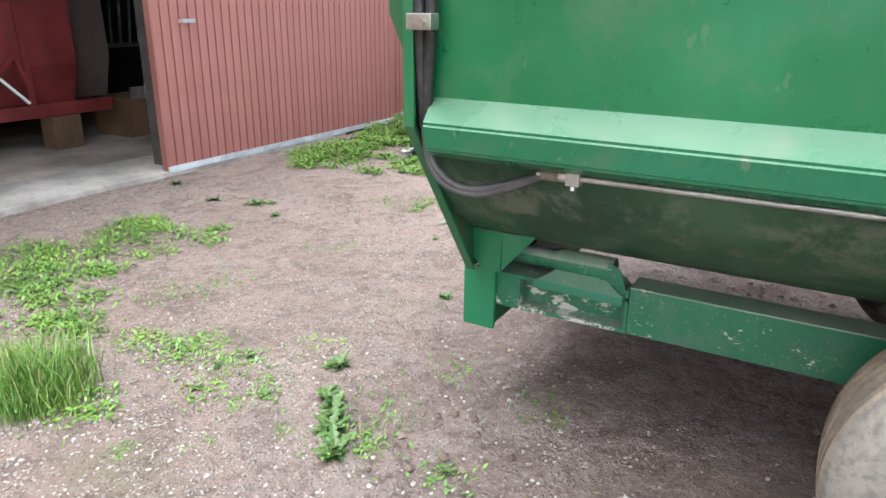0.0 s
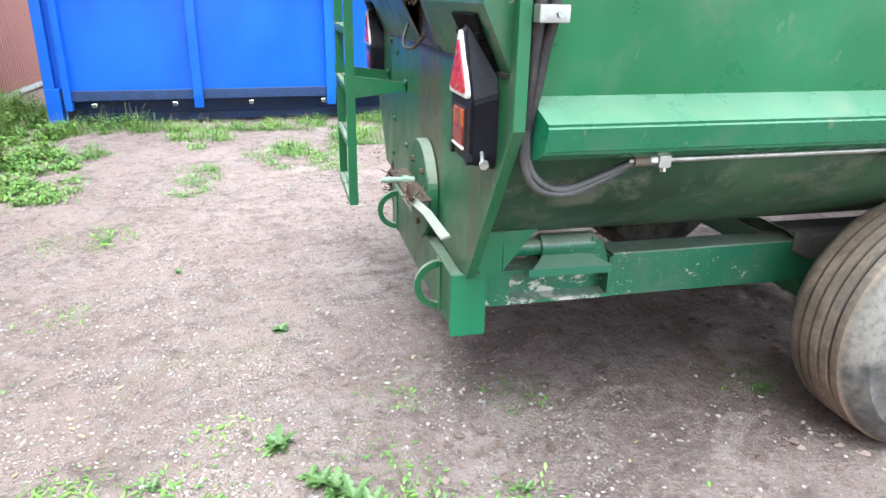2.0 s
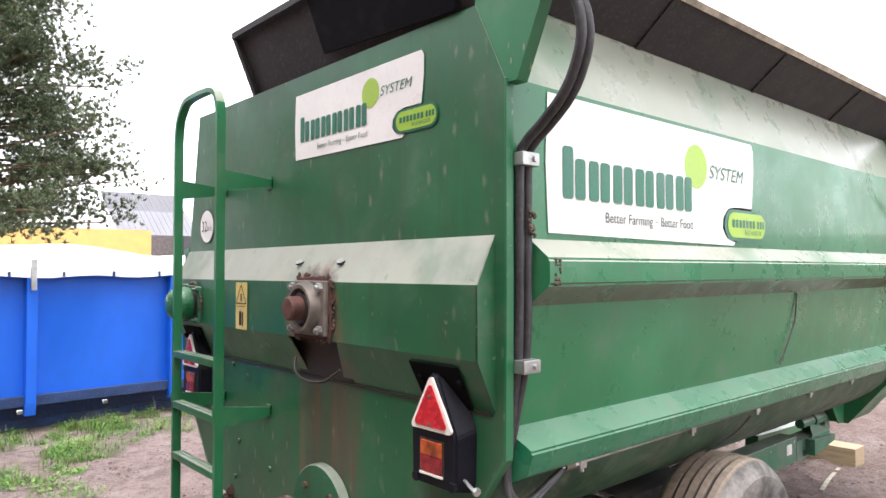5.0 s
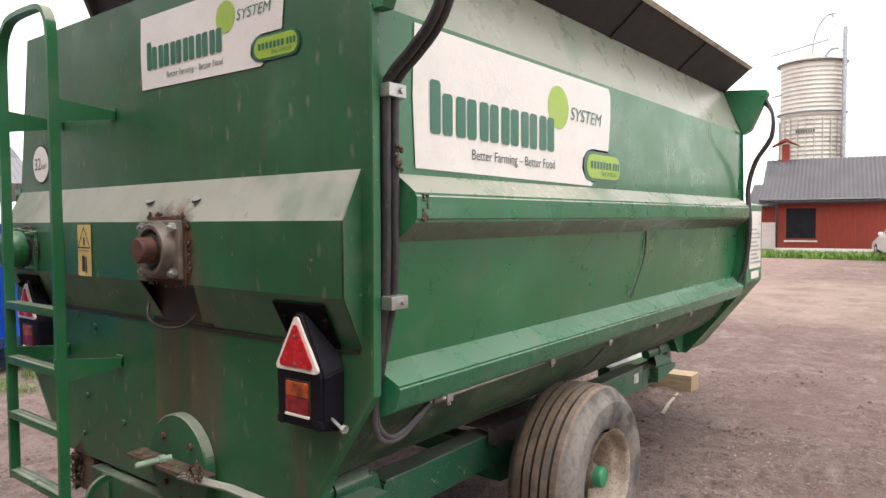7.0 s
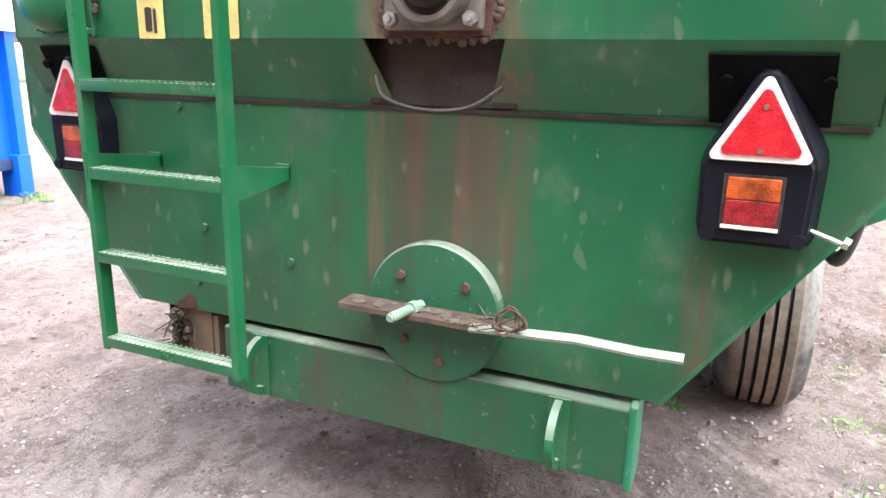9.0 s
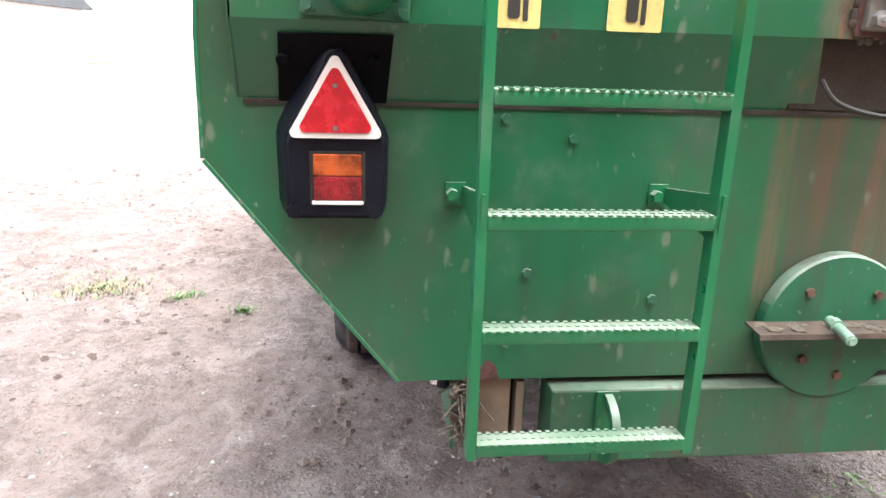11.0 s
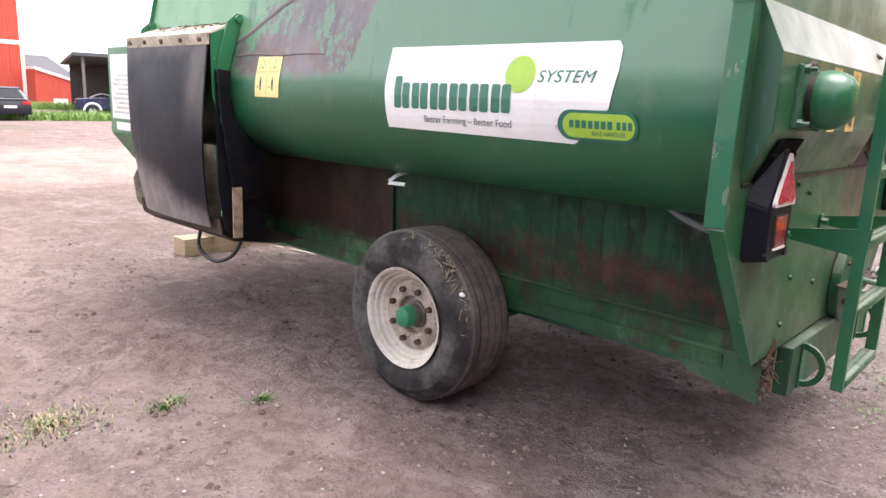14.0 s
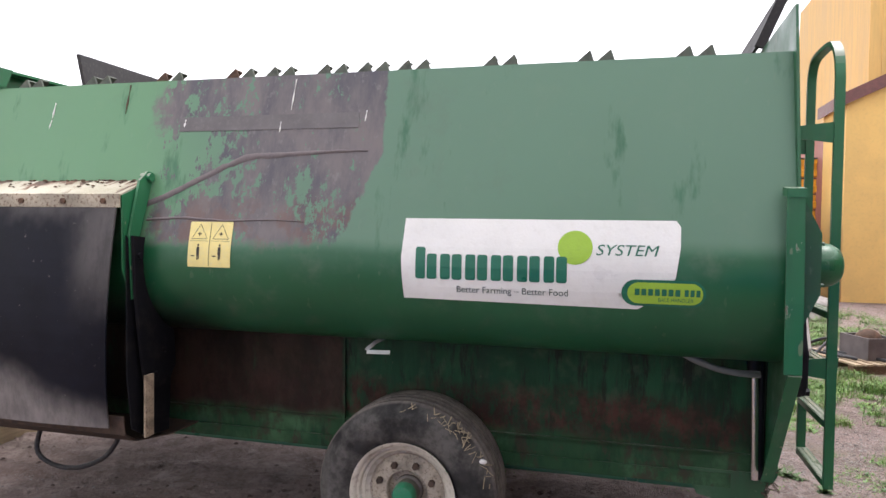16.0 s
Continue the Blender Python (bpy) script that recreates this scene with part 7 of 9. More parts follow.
# ==== barn with the sliding door ====
BY = -4.02
barn = thing("barn", "red-brown sheet-clad barn with a sliding door standing open", "barn", "", "structure")
WALL_H, DY = 4.6, -3.93
bm = bmesh.new()
box(bm, -11.5, -4.6, BY - 0.16, BY - 0.02, 0.0, WALL_H)
part("wall", bm, M["cladding"], barn)
part("wall", boxed(1.9, 9.0, BY - 0.16, BY - 0.02, 0.0, WALL_H), M["cladding"], barn)
part("wall", boxed(-4.6, 1.9, BY - 0.16, BY - 0.02, 3.6, WALL_H), M["cladding"], barn)
part("wall", boxed(-11.5, -11.36, BY - 9.0, BY - 0.16, 0.0, WALL_H), M["cladding"], barn)
part("wall", boxed(8.86, 9.0, BY - 9.0, BY - 0.16, 0.0, WALL_H), M["cladding"], barn)
part("back_wall", boxed(-11.5, 9.0, BY - 9.14, BY - 9.0, 0.0, WALL_H), M["dark"], barn)
part("roof", boxed(-11.9, 9.4, BY - 9.5, BY + 0.4, WALL_H, WALL_H + 0.12), M["roofgrey"], barn)
part("partition", boxed(-5.0, -4.9, BY - 9.0, BY - 0.16, 0.0, WALL_H), M["dark"], barn)
part("partition", boxed(2.6, 2.7, BY - 9.0, BY - 0.16, 0.0, WALL_H), M["dark"], barn)
part("door_post", boxed(-1.72, -1.40, BY - 0.30, BY - 0.02, 0.0, 3.6), M["dark"], barn)
part("floor_slab", boxed(-4.9, 2.6, BY - 9.0, BY - 0.05, -0.05, 0.03), M["dirtfloor"], barn, "dusty dark shed floor")
part("sill", boxed(-4.0, 2.4, BY - 0.72, BY + 0.10, -0.04, 0.042, 0.01), M["concrete"], barn, "pale worn concrete sill")
door = part("sliding_door", boxed(-5.12, -1.245, DY - 0.055, DY - 0.012, 0.05, 3.75), M["cladding"], barn, "red-brown ribbed sliding door")
RIB = mesh_of("cladding_rib", prism(bmesh.new(), [(0.0, 0.0), (0.004, 0.016), (0.088, 0.016), (0.092, 0.0)], "z", 0.06, 3.74), M["cladding"])
for i in range(37):
    rib = new("cladding_rib", RIB)
    rib.parent, rib.location = door, (-5.11 + i * 0.1045, DY - 0.012, 0.0)
for i in range(61):
    rib = new("cladding_rib", RIB)
    rib.parent, rib.location = barn, (-11.48 + i * 0.1045, BY - 0.020, 0.0)
part("door_edge", boxed(-1.262, -1.238, DY - 0.06, DY + 0.012, 0.04, 3.75), M["cladding"], door)
part("drip_edge", prism(bmesh.new(), [(DY - 0.03, 0.085), (DY + 0.014, 0.085), (DY + 0.024, 0.03), (DY + 0.016, 0.028)], "x", -5.12, -1.24), M["zinc"], door, "grey metal strip along the foot of the door")
bm = bar(bmesh.new(), [(-1.545, DY + 0.02, 1.405), (-1.56, DY + 0.055, 1.408), (-1.70, DY + 0.055, 1.412), (-1.715, DY + 0.02, 1.412)], (0, 0, 1), 0.035, 0.012)
part("handle", bm, M["steel"], door, "grey metal pull handle")
part("drip_edge", prism(bmesh.new(), [(BY - 0.02, 0.10), (BY + 0.03, 0.10), (BY + 0.04, 0.04), (BY + 0.03, 0.038)], "x", -11.5, -5.12), M["zinc"], barn)

# things inside the barn
mower = thing("red_farm_machine", "old red farm machine with a dull metal drum, indoors", "farm machine", m=Matrix.Translation((-1.2, -6.9, 0.03)))
bm = prism(bmesh.new(), [(-1.3, 0.55), (0.9, 0.42), (1.05, 0.9), (1.0, 2.6), (-1.1, 2.6)], "x", -0.55, 1.9, 0.03)
part("body", bm, M["redmachine"], mower)
part("side_cover", prism(bmesh.new(), [(-1.25, 0.52), (0.55, 0.46), (0.70, 0.95), (0.62, 2.6), (-1.1, 2.6)], "x", -1.2, -0.56, 0.02), M["duskypanel"], mower, "dusty brown-grey cover panel")
part("frame", boxed(-0.9, 1.8, 0.98, 1.06, 0.36, 0.50, 0.01), M["redmachine"], mower)
for x in (0.0, 0.9, 1.7):
    part("frame_post", boxed(x, x + 0.07, 1.0, 1.07, 0.5, 2.6), M["redmachine"], mower)
part("tow_arm", bar(bmesh.new(), [(0.55, 1.1, 0.52), (0.50, 1.25, 0.80), (0.25, 1.22, 1.02), (0.12, 1.15, 0.75)], (0, 1, 0), 0.06, 0.05), M["redmachine"], mower)
part("tow_arm", bar(bmesh.new(), [(0.45, 1.15, 0.88), (0.20, 1.3, 0.55)], (0, 1, 0), 0.04, 0.03), M["steel"], mower, "bare steel rod")
part("leg", boxed(-0.45, -0.12, 0.86, 1.10, 0.0, 0.36, 0.01), M["darkwood"], mower)
part("leg", boxed(1.5, 1.75, 0.86, 1.10, 0.0, 0.36, 0.01), M["darkwood"], mower)
vise = thing("bench_vise_stand", "low brown workbench with a bench vise and a blue-legged lamp", "workbench", m=Matrix.Translation((-2.6, -6.1, 0.03)))
part("bench_box", boxed(-0.45, 0.35, -0.35, 0.3, 0.0, 0.46, 0.01), M["darkwood"], vise)
bm = boxed(-0.12, 0.22, 0.2, 0.4, 0.46, 0.58, 0.01)
box(bm, -0.18, -0.06, 0.18, 0.42, 0.52, 0.70, 0.01)
part("vise", bm, M["greymachine"], vise)
part("pale_cover", boxed(0.02, 0.16, 0.40, 0.44, 0.50, 0.64, 0.006), M["whitewood"], vise)
part("stand", rod(bmesh.new(), (0.06, 0.34, 0.0), (0.06, 0.34, 0.47), 0.035, 10), M["pipe"], vise)
rack = thing("pipe_rack", "rack of upright metal pipes at the dim back wall", "rack", m=Matrix.Translation((-4.1, -8.2, 0.03)))
part("rack_frame", boxed(-0.5, 0.6, -0.1, 0.1, 0.9, 0.96), M["greymachine"], rack)
for i in range(6):
    part("pipe", rod(bmesh.new(), (-0.4 + i * 0.16, 0, 0.96), (-0.46 + i * 0.17, 0.05, 1.75 - 0.07 * (i % 3)), 0.018, 8), M["steel"], rack)
solo("hanging_rope", tube(bmesh.new(), spline([(-2.0, -4.35, 1.55), (-2.4, -4.9, 1.42), (-2.9, -5.5, 1.48)], 6), 0.012, 6), M["creampaint"], "pale rope slung across the barn opening", "rope")


# ==== roll-off containers ====
def container(m, length, height, label, mat, tarp=True, side_ribs=5, rib=0.11, skirt=0.0):
    """Open steel container with ribs, standing with its long side along y; its face at x = 0 looks to +x."""
    c = thing("container", label, "container", "roll-off containers", m=m)
    w = 2.3
    part("body", boxed(-w, -0.06, 0.0, length, 0.30, height, 0.01), M[mat], c)
    part("floor_frame", boxed(-w + 0.3, -0.34, 0.10, length - 0.10, 0.04, 0.30), M["bluedark"], c, "dark underframe")
    for y in (0.0, length - 0.16):
        part("corner_foot", boxed(-0.20, 0.085, y, y + 0.16, 0.0, 0.46, 0.012), M[mat], c)
    if mat == "blue":
        part("skid", boxed(-0.42, -0.30, 0.2, length - 0.2, 0.0, 0.10), M["bluedark"], c)
        part("corner_post", boxed(-0.07, 0.075, 0.19, 0.27, 0.20, height - 0.06, 0.008), M[mat], c)
    part("top_rail", boxed(-0.08, 0.02, -0.02, length + 0.02, height - 0.11, height + 0.01, 0.01), M[mat], c)
    part("bottom_rail", boxed(-0.075, 0.005, 0.0, length, 0.30, 0.42, 0.01), M["bluedark"] if mat == "blue" else M[mat], c)
    for i in range(side_ribs):
        y = (length - rib) * i / (side_ribs - 1)
        bm = prism(bmesh.new(), [(-0.07, 0.20), (0.045, 0.20), (0.06, 0.34), (0.06, height - 0.06), (-0.07, height - 0.06)], "y", y, y + rib, 0.008)
        part("rib", bm, M[mat], c)
    for s in range(int(length / 0.9)):
        part("lashing_hook", bar(bmesh.new(), [(0.0, 0.5 + s * 0.9, 0.27), (0.03, 0.5 + s * 0.9, 0.235), (0.045, 0.5 + s * 0.9, 0.27)], (0, 1, 0), 0.05, 0.012), M["steel"], c)
    if tarp:
        bm = bmesh.new()
        n, mm = 40, 12
        grid = []
        for i in range(n + 1):
            y = -0.05 + (length + 0.10) * i / n
            row = []
            for j in range(mm + 1):
                x = 0.055 - (w + 0.1) * j / mm
                arch = math.sin(math.pi * min(max((j - 0.5) / (mm - 1), 0), 1)) ** 0.7
                z = height + 0.02 + skirt + (0.30 - 0.2 * skirt) * arch * (0.75 + 0.25 * math.sin(y * 2.1)) + 0.02 * math.sin(y * 5.0 + j)
                row.append(bm.verts.new((x, y, z)))
            hem = bm.verts.new((0.075 + 0.012 * math.sin(y * 7), y, height + skirt - 0.10 - 0.015 * math.sin(y * 6)))
            grid.append([hem] + row)
        for a, b in zip(grid, grid[1:]):
            for j in range(mm + 1):
                bm.faces.new([a[j], b[j], b[j + 1], a[j + 1]])
        part("tarpaulin", bm, M["tarp"], c, "white tarpaulin drawn over the top", 60)
        if skirt:
            part("tarp_side", boxed(0.0, 0.05, -0.04, length + 0.04, height - 0.20, height + skirt - 0.08), M["tarpgrey"], c, "grey hanging side of the tarpaulin")
            part("tarp_hem", boxed(0.05, 0.07, -0.04, length + 0.04, height - 0.22, height - 0.18), M["tarp"], c)
        for s in range(int(length / 0.55)):
            part("tarp_hook", boxed(0.078, 0.098, 0.3 + s * 0.55, 0.325 + s * 0.55, height - 0.10, height - 0.04), M["bluedark"], c)
        part("tarp_latch", boxed(0.085, 0.12, length * 0.5 - 0.03, length * 0.5 + 0.03, height - 0.25, height + 0.1, 0.008), M["steel"], c)
    else:
        for i in range(5):
            z = height - 0.52 - 0.47 * i
            part("side_swage", prism(bmesh.new(), [(-0.08, z), (0.03, z + 0.03), (0.03, z + 0.20), (-0.08, z + 0.24)], "y", 0.1, length - 0.1), M[mat], c)
            part("side_groove", boxed(-0.07, -0.045, 0.1, length - 0.1, z - 0.055, z - 0.01), M["brownroof"], c, "dark groove")
        part("rim_strip", boxed(-0.09, 0.03, -0.03, length + 0.03, height + 0.01, height + 0.06), M["rustydark"], c, "rusty top edge")
        part("end_post", boxed(-0.10, 0.05, -0.06, 0.0, 0.3, height), M["rustydark"], c, "rusty corner edge")
        part("pale_post", boxed(0.0, 0.07, 0.62, 0.88, 0.3, height - 0.02), M["ochre"], c)
        for p, q in (((0.03, 1.77), (0.87, 2.39)), ((0.25, 1.0), (0.85, 1.81))):
            part("side_brace", bar(bmesh.new(), [(0.10, p[0], p[1]), (0.10, q[0], q[1])], (1, 0, 0), 0.05, 0.07), M["rustydark"], c, "rusty diagonal brace")
    return c


container(Matrix.Translation((-5.92, -2.80, 0.0)) @ Matrix.Rotation(radians(3.0), 4, "Z"), 6.6, 1.86, "blue roll-off container with a white tarpaulin, weeds along its foot", "blue")
container(Matrix.Translation((14.6, 2.8, 0.0)) @ Matrix.Rotation(radians(180), 4, "Z"), 6.2, 1.5, "blue roll-off container with a high grey-sided tarpaulin at the yard's edge", "blue", skirt=0.5)
container(Matrix.Translation((18.4, 1.02, 1.36)) @ Matrix.Rotation(radians(180), 4, "Z"), 6.4, 2.6, "yellow container standing high behind a blue one", "orange", tarp=False)
solo("container_stand", boxed(18.6, 20.5, -5.2, 0.9, 0.0, 1.5), M["bluedark"], "dark chassis under the yellow container", "chassis")

# ==== yellow building beyond the yard ====
yb = thing("yellow_building", "tall yellow sheet-clad building with a brown roof edge", "building")
part("tall_wall", boxed(17.6, 26.0, -14.0, -5.4, 0.0, 10.5), M["ochre"], yb, "tall ribbed yellow wall")
for i in range(28):
    part("sheet_rib", boxed(17.575, 17.6, -13.9 + i * 0.30, -13.86 + i * 0.30 + 0.05, 0.2, 10.4), M["ochre"], yb)
bm = prism(bmesh.new(), [(-4.3, 0.0), (-12.0, 0.0), (-12.0, 8.7), (-4.3, 5.1)], "x", 15.5, 17.6)
part("wing_wall", bm, M["ochrepale"], yb, "smooth yellow wing wall")
part("wing_roof", prism(bmesh.new(), [(-4.15, 5.03), (-12.2, 8.8), (-12.2, 9.12), (-4.15, 5.35)], "x", 15.3, 17.7), M["brownroof"], yb, "brown sloping roof edge")
part("lean_to", boxed(17.62, 22.0, -5.38, -4.35, 0.0, 4.6), M["cladding"], yb, "red-brown sheet-clad lean-to")

# clutter on pallets
pal = thing("pallet", "grey wooden pallet lying in the grass", "pallet", m=Matrix.Translation((6.0, -1.9, 0.0)) @ Matrix.Rotation(radians(20), 4, "Z"))
for i in range(6):
    part("slat", boxed(-0.6, 0.6, -0.40 + i * 0.145, -0.30 + i * 0.145, 0.11, 0.132), M["timber"], pal)
for x in (-0.56, -0.05, 0.46):
    part("bearer", boxed(x, x + 0.10, -0.4, 0.43, 0.0, 0.11), M["darkwood"], pal)
bm = bmesh.new()
box(bm, -0.30, 0.26, -0.22, 0.22, 0.132, 0.16)
for a, b, c, d in ((-0.30, 0.26, -0.22, -0.19), (-0.30, 0.26, 0.19, 0.22), (-0.30, -0.27, -0.19, 0.19), (0.23, 0.26, -0.19, 0.19)):
    box(bm, a, b, c, d, 0.16, 0.42)
solo("metal_crate", bm, M["greymachine"], "grey metal crate with a rusty ball-shaped part, on a pallet", "crate", m=Matrix.Translation((6.0, -2.05, 0.0)) @ Matrix.Rotation(radians(20), 4, "Z"))
bm = bmesh.new()
bmesh.ops.create_icosphere(bm, subdivisions=3, radius=0.17, matrix=Matrix.Translation((6.0, -2.05, 0.34)))
solo("rusty_float", bm, M["iron"], "rusty round machine part lying in a crate", "machine part")
solo("loose_cable", tube(bmesh.new(), spline([(5.4, -1.2, 0.15), (5.7, -1.5, 0.40), (6.1, -1.3, 0.2), (5.6, -1.8, 0.16), (6.3, -1.6, 0.15), (5.5, -2.2, 0.16)], 7), 0.02, 8), M["hose"], "black cable lying in loops on a pallet", "cable")


def boulder(x, y, r, seed):
    bm = bmesh.new()
    bmesh.ops.create_icosphere(bm, subdivisions=3, radius=r)
    for v in bm.verts:
        v.co *= 1 + 0.28 * noise.noise(v.co * (1.6 / r) + Vector((seed, 0, 0)))
        v.co.z *= 0.72
    solo("boulder", bm, M["stone"], "grey field stone at the foot of a wall", "stone", "field stones", m=Matrix.Translation((x, y, r * 0.3)))


boulder(12.3, -3.0, 0.36, 1)
boulder(13.0, -3.3, 0.28, 5)
boulder(11.2, -2.6, 0.25, 9)


# ==== buildings round the yard ====
def corrugated(bm, x0, x1, p, q, pitch=0.18, thick=0.05):
    """A corrugated roof sheet between eave p and ridge q (y and z), from x0 to x1."""
    n = int((x1 - x0) / pitch)
    for i in range(n):
        a, b = x0 + (x1 - x0) * i / n, x0 + (x1 - x0) * (i + 1) / n
        c, up = (a + b) / 2, 0.04
        for u, v, hu, hv in ((a, c, 0, up), (c, b, up, 0)):
            face(bm, [(u, p[0], p[1] + hu), (v, p[0], p[1] + hv), (v, q[0], q[1] + hv), (u, q[0], q[1] + hu)])
    face(bm, [(x0, p[0], p[1] - thick), (x1, p[0], p[1] - thick), (x1, q[0], q[1] - thick), (x0, q[0], q[1] - thick)])
    return bm


def gable_roof(parent, x0, x1, y0, y1, eave, ridge, over=0.4, mat="roofgrey"):
    ym = (y0 + y1) / 2
    s = (ridge - eave) / (ym - y0)
    for a, name in ((y0 - over, "roof"), (y1 + over, "roof")):
        part(name, corrugated(bmesh.new(), x0 - over, x1 + over, (a, eave - s * over), (ym, ridge)), M[mat], parent)
    for x in (x0, x1):
        part("gable", prism(bmesh.new(), [(y0, eave), (y1, eave), (ym, ridge - 0.05)], "x", x - 0.06, x + 0.06), M["redwood"], parent)


def window_at(parent, x, y, z, w, h, dark=True):
    f = part("window", boxed(x - w / 2 - 0.08, x + w / 2 + 0.08, y - 0.05, y, z - 0.08, z + h + 0.08), M["redwood"] if dark else M["whitewood"], parent)
    part("pane", boxed(x - w / 2, x + w / 2, y - 0.06, y - 0.045, z, z + h), M["glass"], f)


house = thing("red_house", "low red wooden house with a dark corrugated roof", "house", m=Matrix.Translation((-4.75, 34.8, 0)) @ Matrix.Rotation(radians(8), 4, "Z"))
L = 4.8
part("plinth", boxed(-0.05, L, -0.05, 7.0, 0.0, 0.32), M["whitewood"], house, "pale stone plinth")
part("wall", boxed(0.0, L - 0.05, 0.0, 6.9, 0.30, 2.80), M["redwood"], house, "red vertical boards")
for i in range(23):
    part("batten", boxed(0.05 + i * 0.2, 0.09 + i * 0.2, -0.03, 0.0, 0.32, 2.76), M["redwood"], house)
gable_roof(house, 0.0, L, 0.0, 6.9, 2.85, 4.75, 0.7)
part("gutter", rod(bmesh.new(), (-0.7, -0.72, 2.58), (L + 0.6, -0.72, 2.58), 0.06, 8), M["carblack"], house)
part("downpipe", rod(bmesh.new(), (0.02, -0.08, 2.5), (0.02, -0.08, 0.35), 0.05, 8), M["carblack"], house)
window_at(house, 1.05, 0.0, 0.78, 1.25, 1.42)
part("window_ledge", boxed(0.35, 1.75, -0.06, -0.02, 0.62, 0.68), M["whitewood"], house)
turret = part("roof_turret", boxed(0.0, 0.34, 3.30, 3.60, 4.6, 5.55), M["redwood"], house, "small red ridge turret")
part("turret_roof", prism(bmesh.new(), [(-0.48, 5.45), (0.17, 5.85), (0.82, 5.45), (0.17, 5.72)], "y", 3.0, 3.9), M["redwood"], turret)
annex = thing("entrance_house", "small red house with a grey roof over a pale porch", "house", m=Matrix.Translation((-0.35, 43.0, 0)))
part("wall", boxed(0.0, 2.6, 0.3, 6.0, 0.0, 3.0), M["redwood"], annex)
porch = part("porch", boxed(0.0, 2.3, 0.0, 0.28, 0.0, 2.9), M["whitewood"], annex, "white porch front")
part("porch_door", boxed(0.35, 1.55, -0.05, 0.0, 0.15, 2.5), M["roofgrey"], porch, "dark grey door")
part("roof", corrugated(bmesh.new(), -0.15, 2.8, (-0.5, 3.05), (3.2, 5.5)), M["roofgrey"], annex)
part("side_wall", boxed(3.15, 4.85, 7.0, 12.0, 0.0, 5.9), M["redwall"], annex, "taller red wing behind")
shed_l = thing("white_outhouse", "small white and red outhouse behind the red house", "outhouse", m=Matrix.Translation((-7.2, 41.0, 0)))
part("wall", boxed(0, 2.2, 0, 3, 0, 1.5), M["whitewood"], shed_l)
part("upper_wall", boxed(0, 2.2, 0.01, 3, 1.5, 2.7), M["redwood"], shed_l)
gable_roof(shed_l, 0, 2.2, 0, 3, 2.7, 3.7)
window_at(shed_l, 1.6, 0.0, 0.7, 0.5, 0.6)

silo = thing("grain_silo", "tall ribbed metal grain silo with pipes and ladder", "silo", m=Matrix.Translation((-5.15, 45.6, 0)) @ Matrix.Diagonal((0.94, 0.94, 1.06, 1.0)))
prof = [(0.0, 1.80)]
z = 0.0
while z < 10.3:
    prof += [(z + 0.05, 1.80), (z + 0.12, 1.835), (z + 0.22, 1.80)]
    z += 0.24
prof += [(10.35, 1.78), (10.9, 0.5), (11.0, 0.0)]
part("shell", lathe(bmesh.new(), prof, TURN_Z, 48), M["silo"], silo)
for k in range(24):
    a = radians(15 * k)
    c, s = math.cos(a), math.sin(a)
    part("stiffener", rod(bmesh.new(), (1.86 * c, 1.86 * s, 0), (1.86 * c, 1.86 * s, 7.2), 0.035, 4), M["silo"], silo)
for z in (7.5, 10.3):
    part("catwalk", lathe(bmesh.new(), [(z, 1.8), (z, 2.05), (z + 0.05, 2.05), (z + 0.05, 1.8)], TURN_Z, 40), M["pipe"], silo)
part("elevator_pipe", rod(bmesh.new(), (1.95, -0.9, 0), (1.95, -0.9, 12.0), 0.13, 10), M["pipe"], silo)
part("filling_pipe", tube(bmesh.new(), spline([(0.3, -1.4, 8.6), (0.5, -1.3, 9.8), (1.1, -1.0, 10.8), (1.6, -0.9, 10.9)], 6), 0.09, 8), M["pipe"], silo)
part("vent_pipe", tube(bmesh.new(), spline([(0.0, 0, 10.9), (0.15, 0, 12.0), (0.7, 0, 12.9), (1.3, 0, 13.0)], 6), 0.05, 8), M["pipe"], silo)
part("boom", rod(bmesh.new(), (-2.3, -0.6, 11.0), (1.0, -0.6, 11.5), 0.05, 6), M["pipe"], silo)
part("boom", rod(bmesh.new(), (-2.2, -0.8, 8.6), (0.2, -0.8, 8.9), 0.05, 6), M["pipe"], silo)
for s in (-0.5, 0.5):
    part("mast", rod(bmesh.new(), (1.2 + s, 0, 10.8), (1.1, 0, 13.0), 0.03, 6), M["pipe"], silo)
for i in range(8):
    part("name_bar", boxed(-0.55 + i * 0.14, -0.46 + i * 0.14, -1.90, -1.87, 6.35, 6.52), M["grey"], silo)
for i in range(16):
    part("silo_rung", rod(bmesh.new(), (2.05, -0.7, 1.0 + i * 0.6), (2.3, -0.7, 1.0 + i * 0.6), 0.02, 5), M["pipe"], silo)

big = thing("big_red_barn", "very large bright red barn with white trim boards", "barn", m=Matrix.Translation((4.6, 60, 0)))
part("wall", boxed(0, 9.4, 0, 12, 0.5, 11), M["redwall"], big)
part("plinth", boxed(0, 9.4, -0.06, 12, 0, 0.5), M["whitewood"], big)
for i in range(39):
    part("batten", boxed(0.1 + i * 0.24, 0.15 + i * 0.24, -0.03, 0.0, 0.5, 11), M["redwall"], big)
part("trim", boxed(0, 9.4, -0.06, -0.03, 4.5, 4.8), M["whitewood"], big, "white trim board")
for x in (4.6,):
    part("trim", bar(bmesh.new(), [(x - 0.4, -0.05, 11), (x, -0.05, 8.0), (x + 0.12, -0.05, 4.8)], (1, 0, 0), 0.26, 0.04), M["whitewood"], big)
part("corner_board", boxed(9.22, 9.48, -0.07, 0.15, 0.3, 11), M["whitewood"], big)
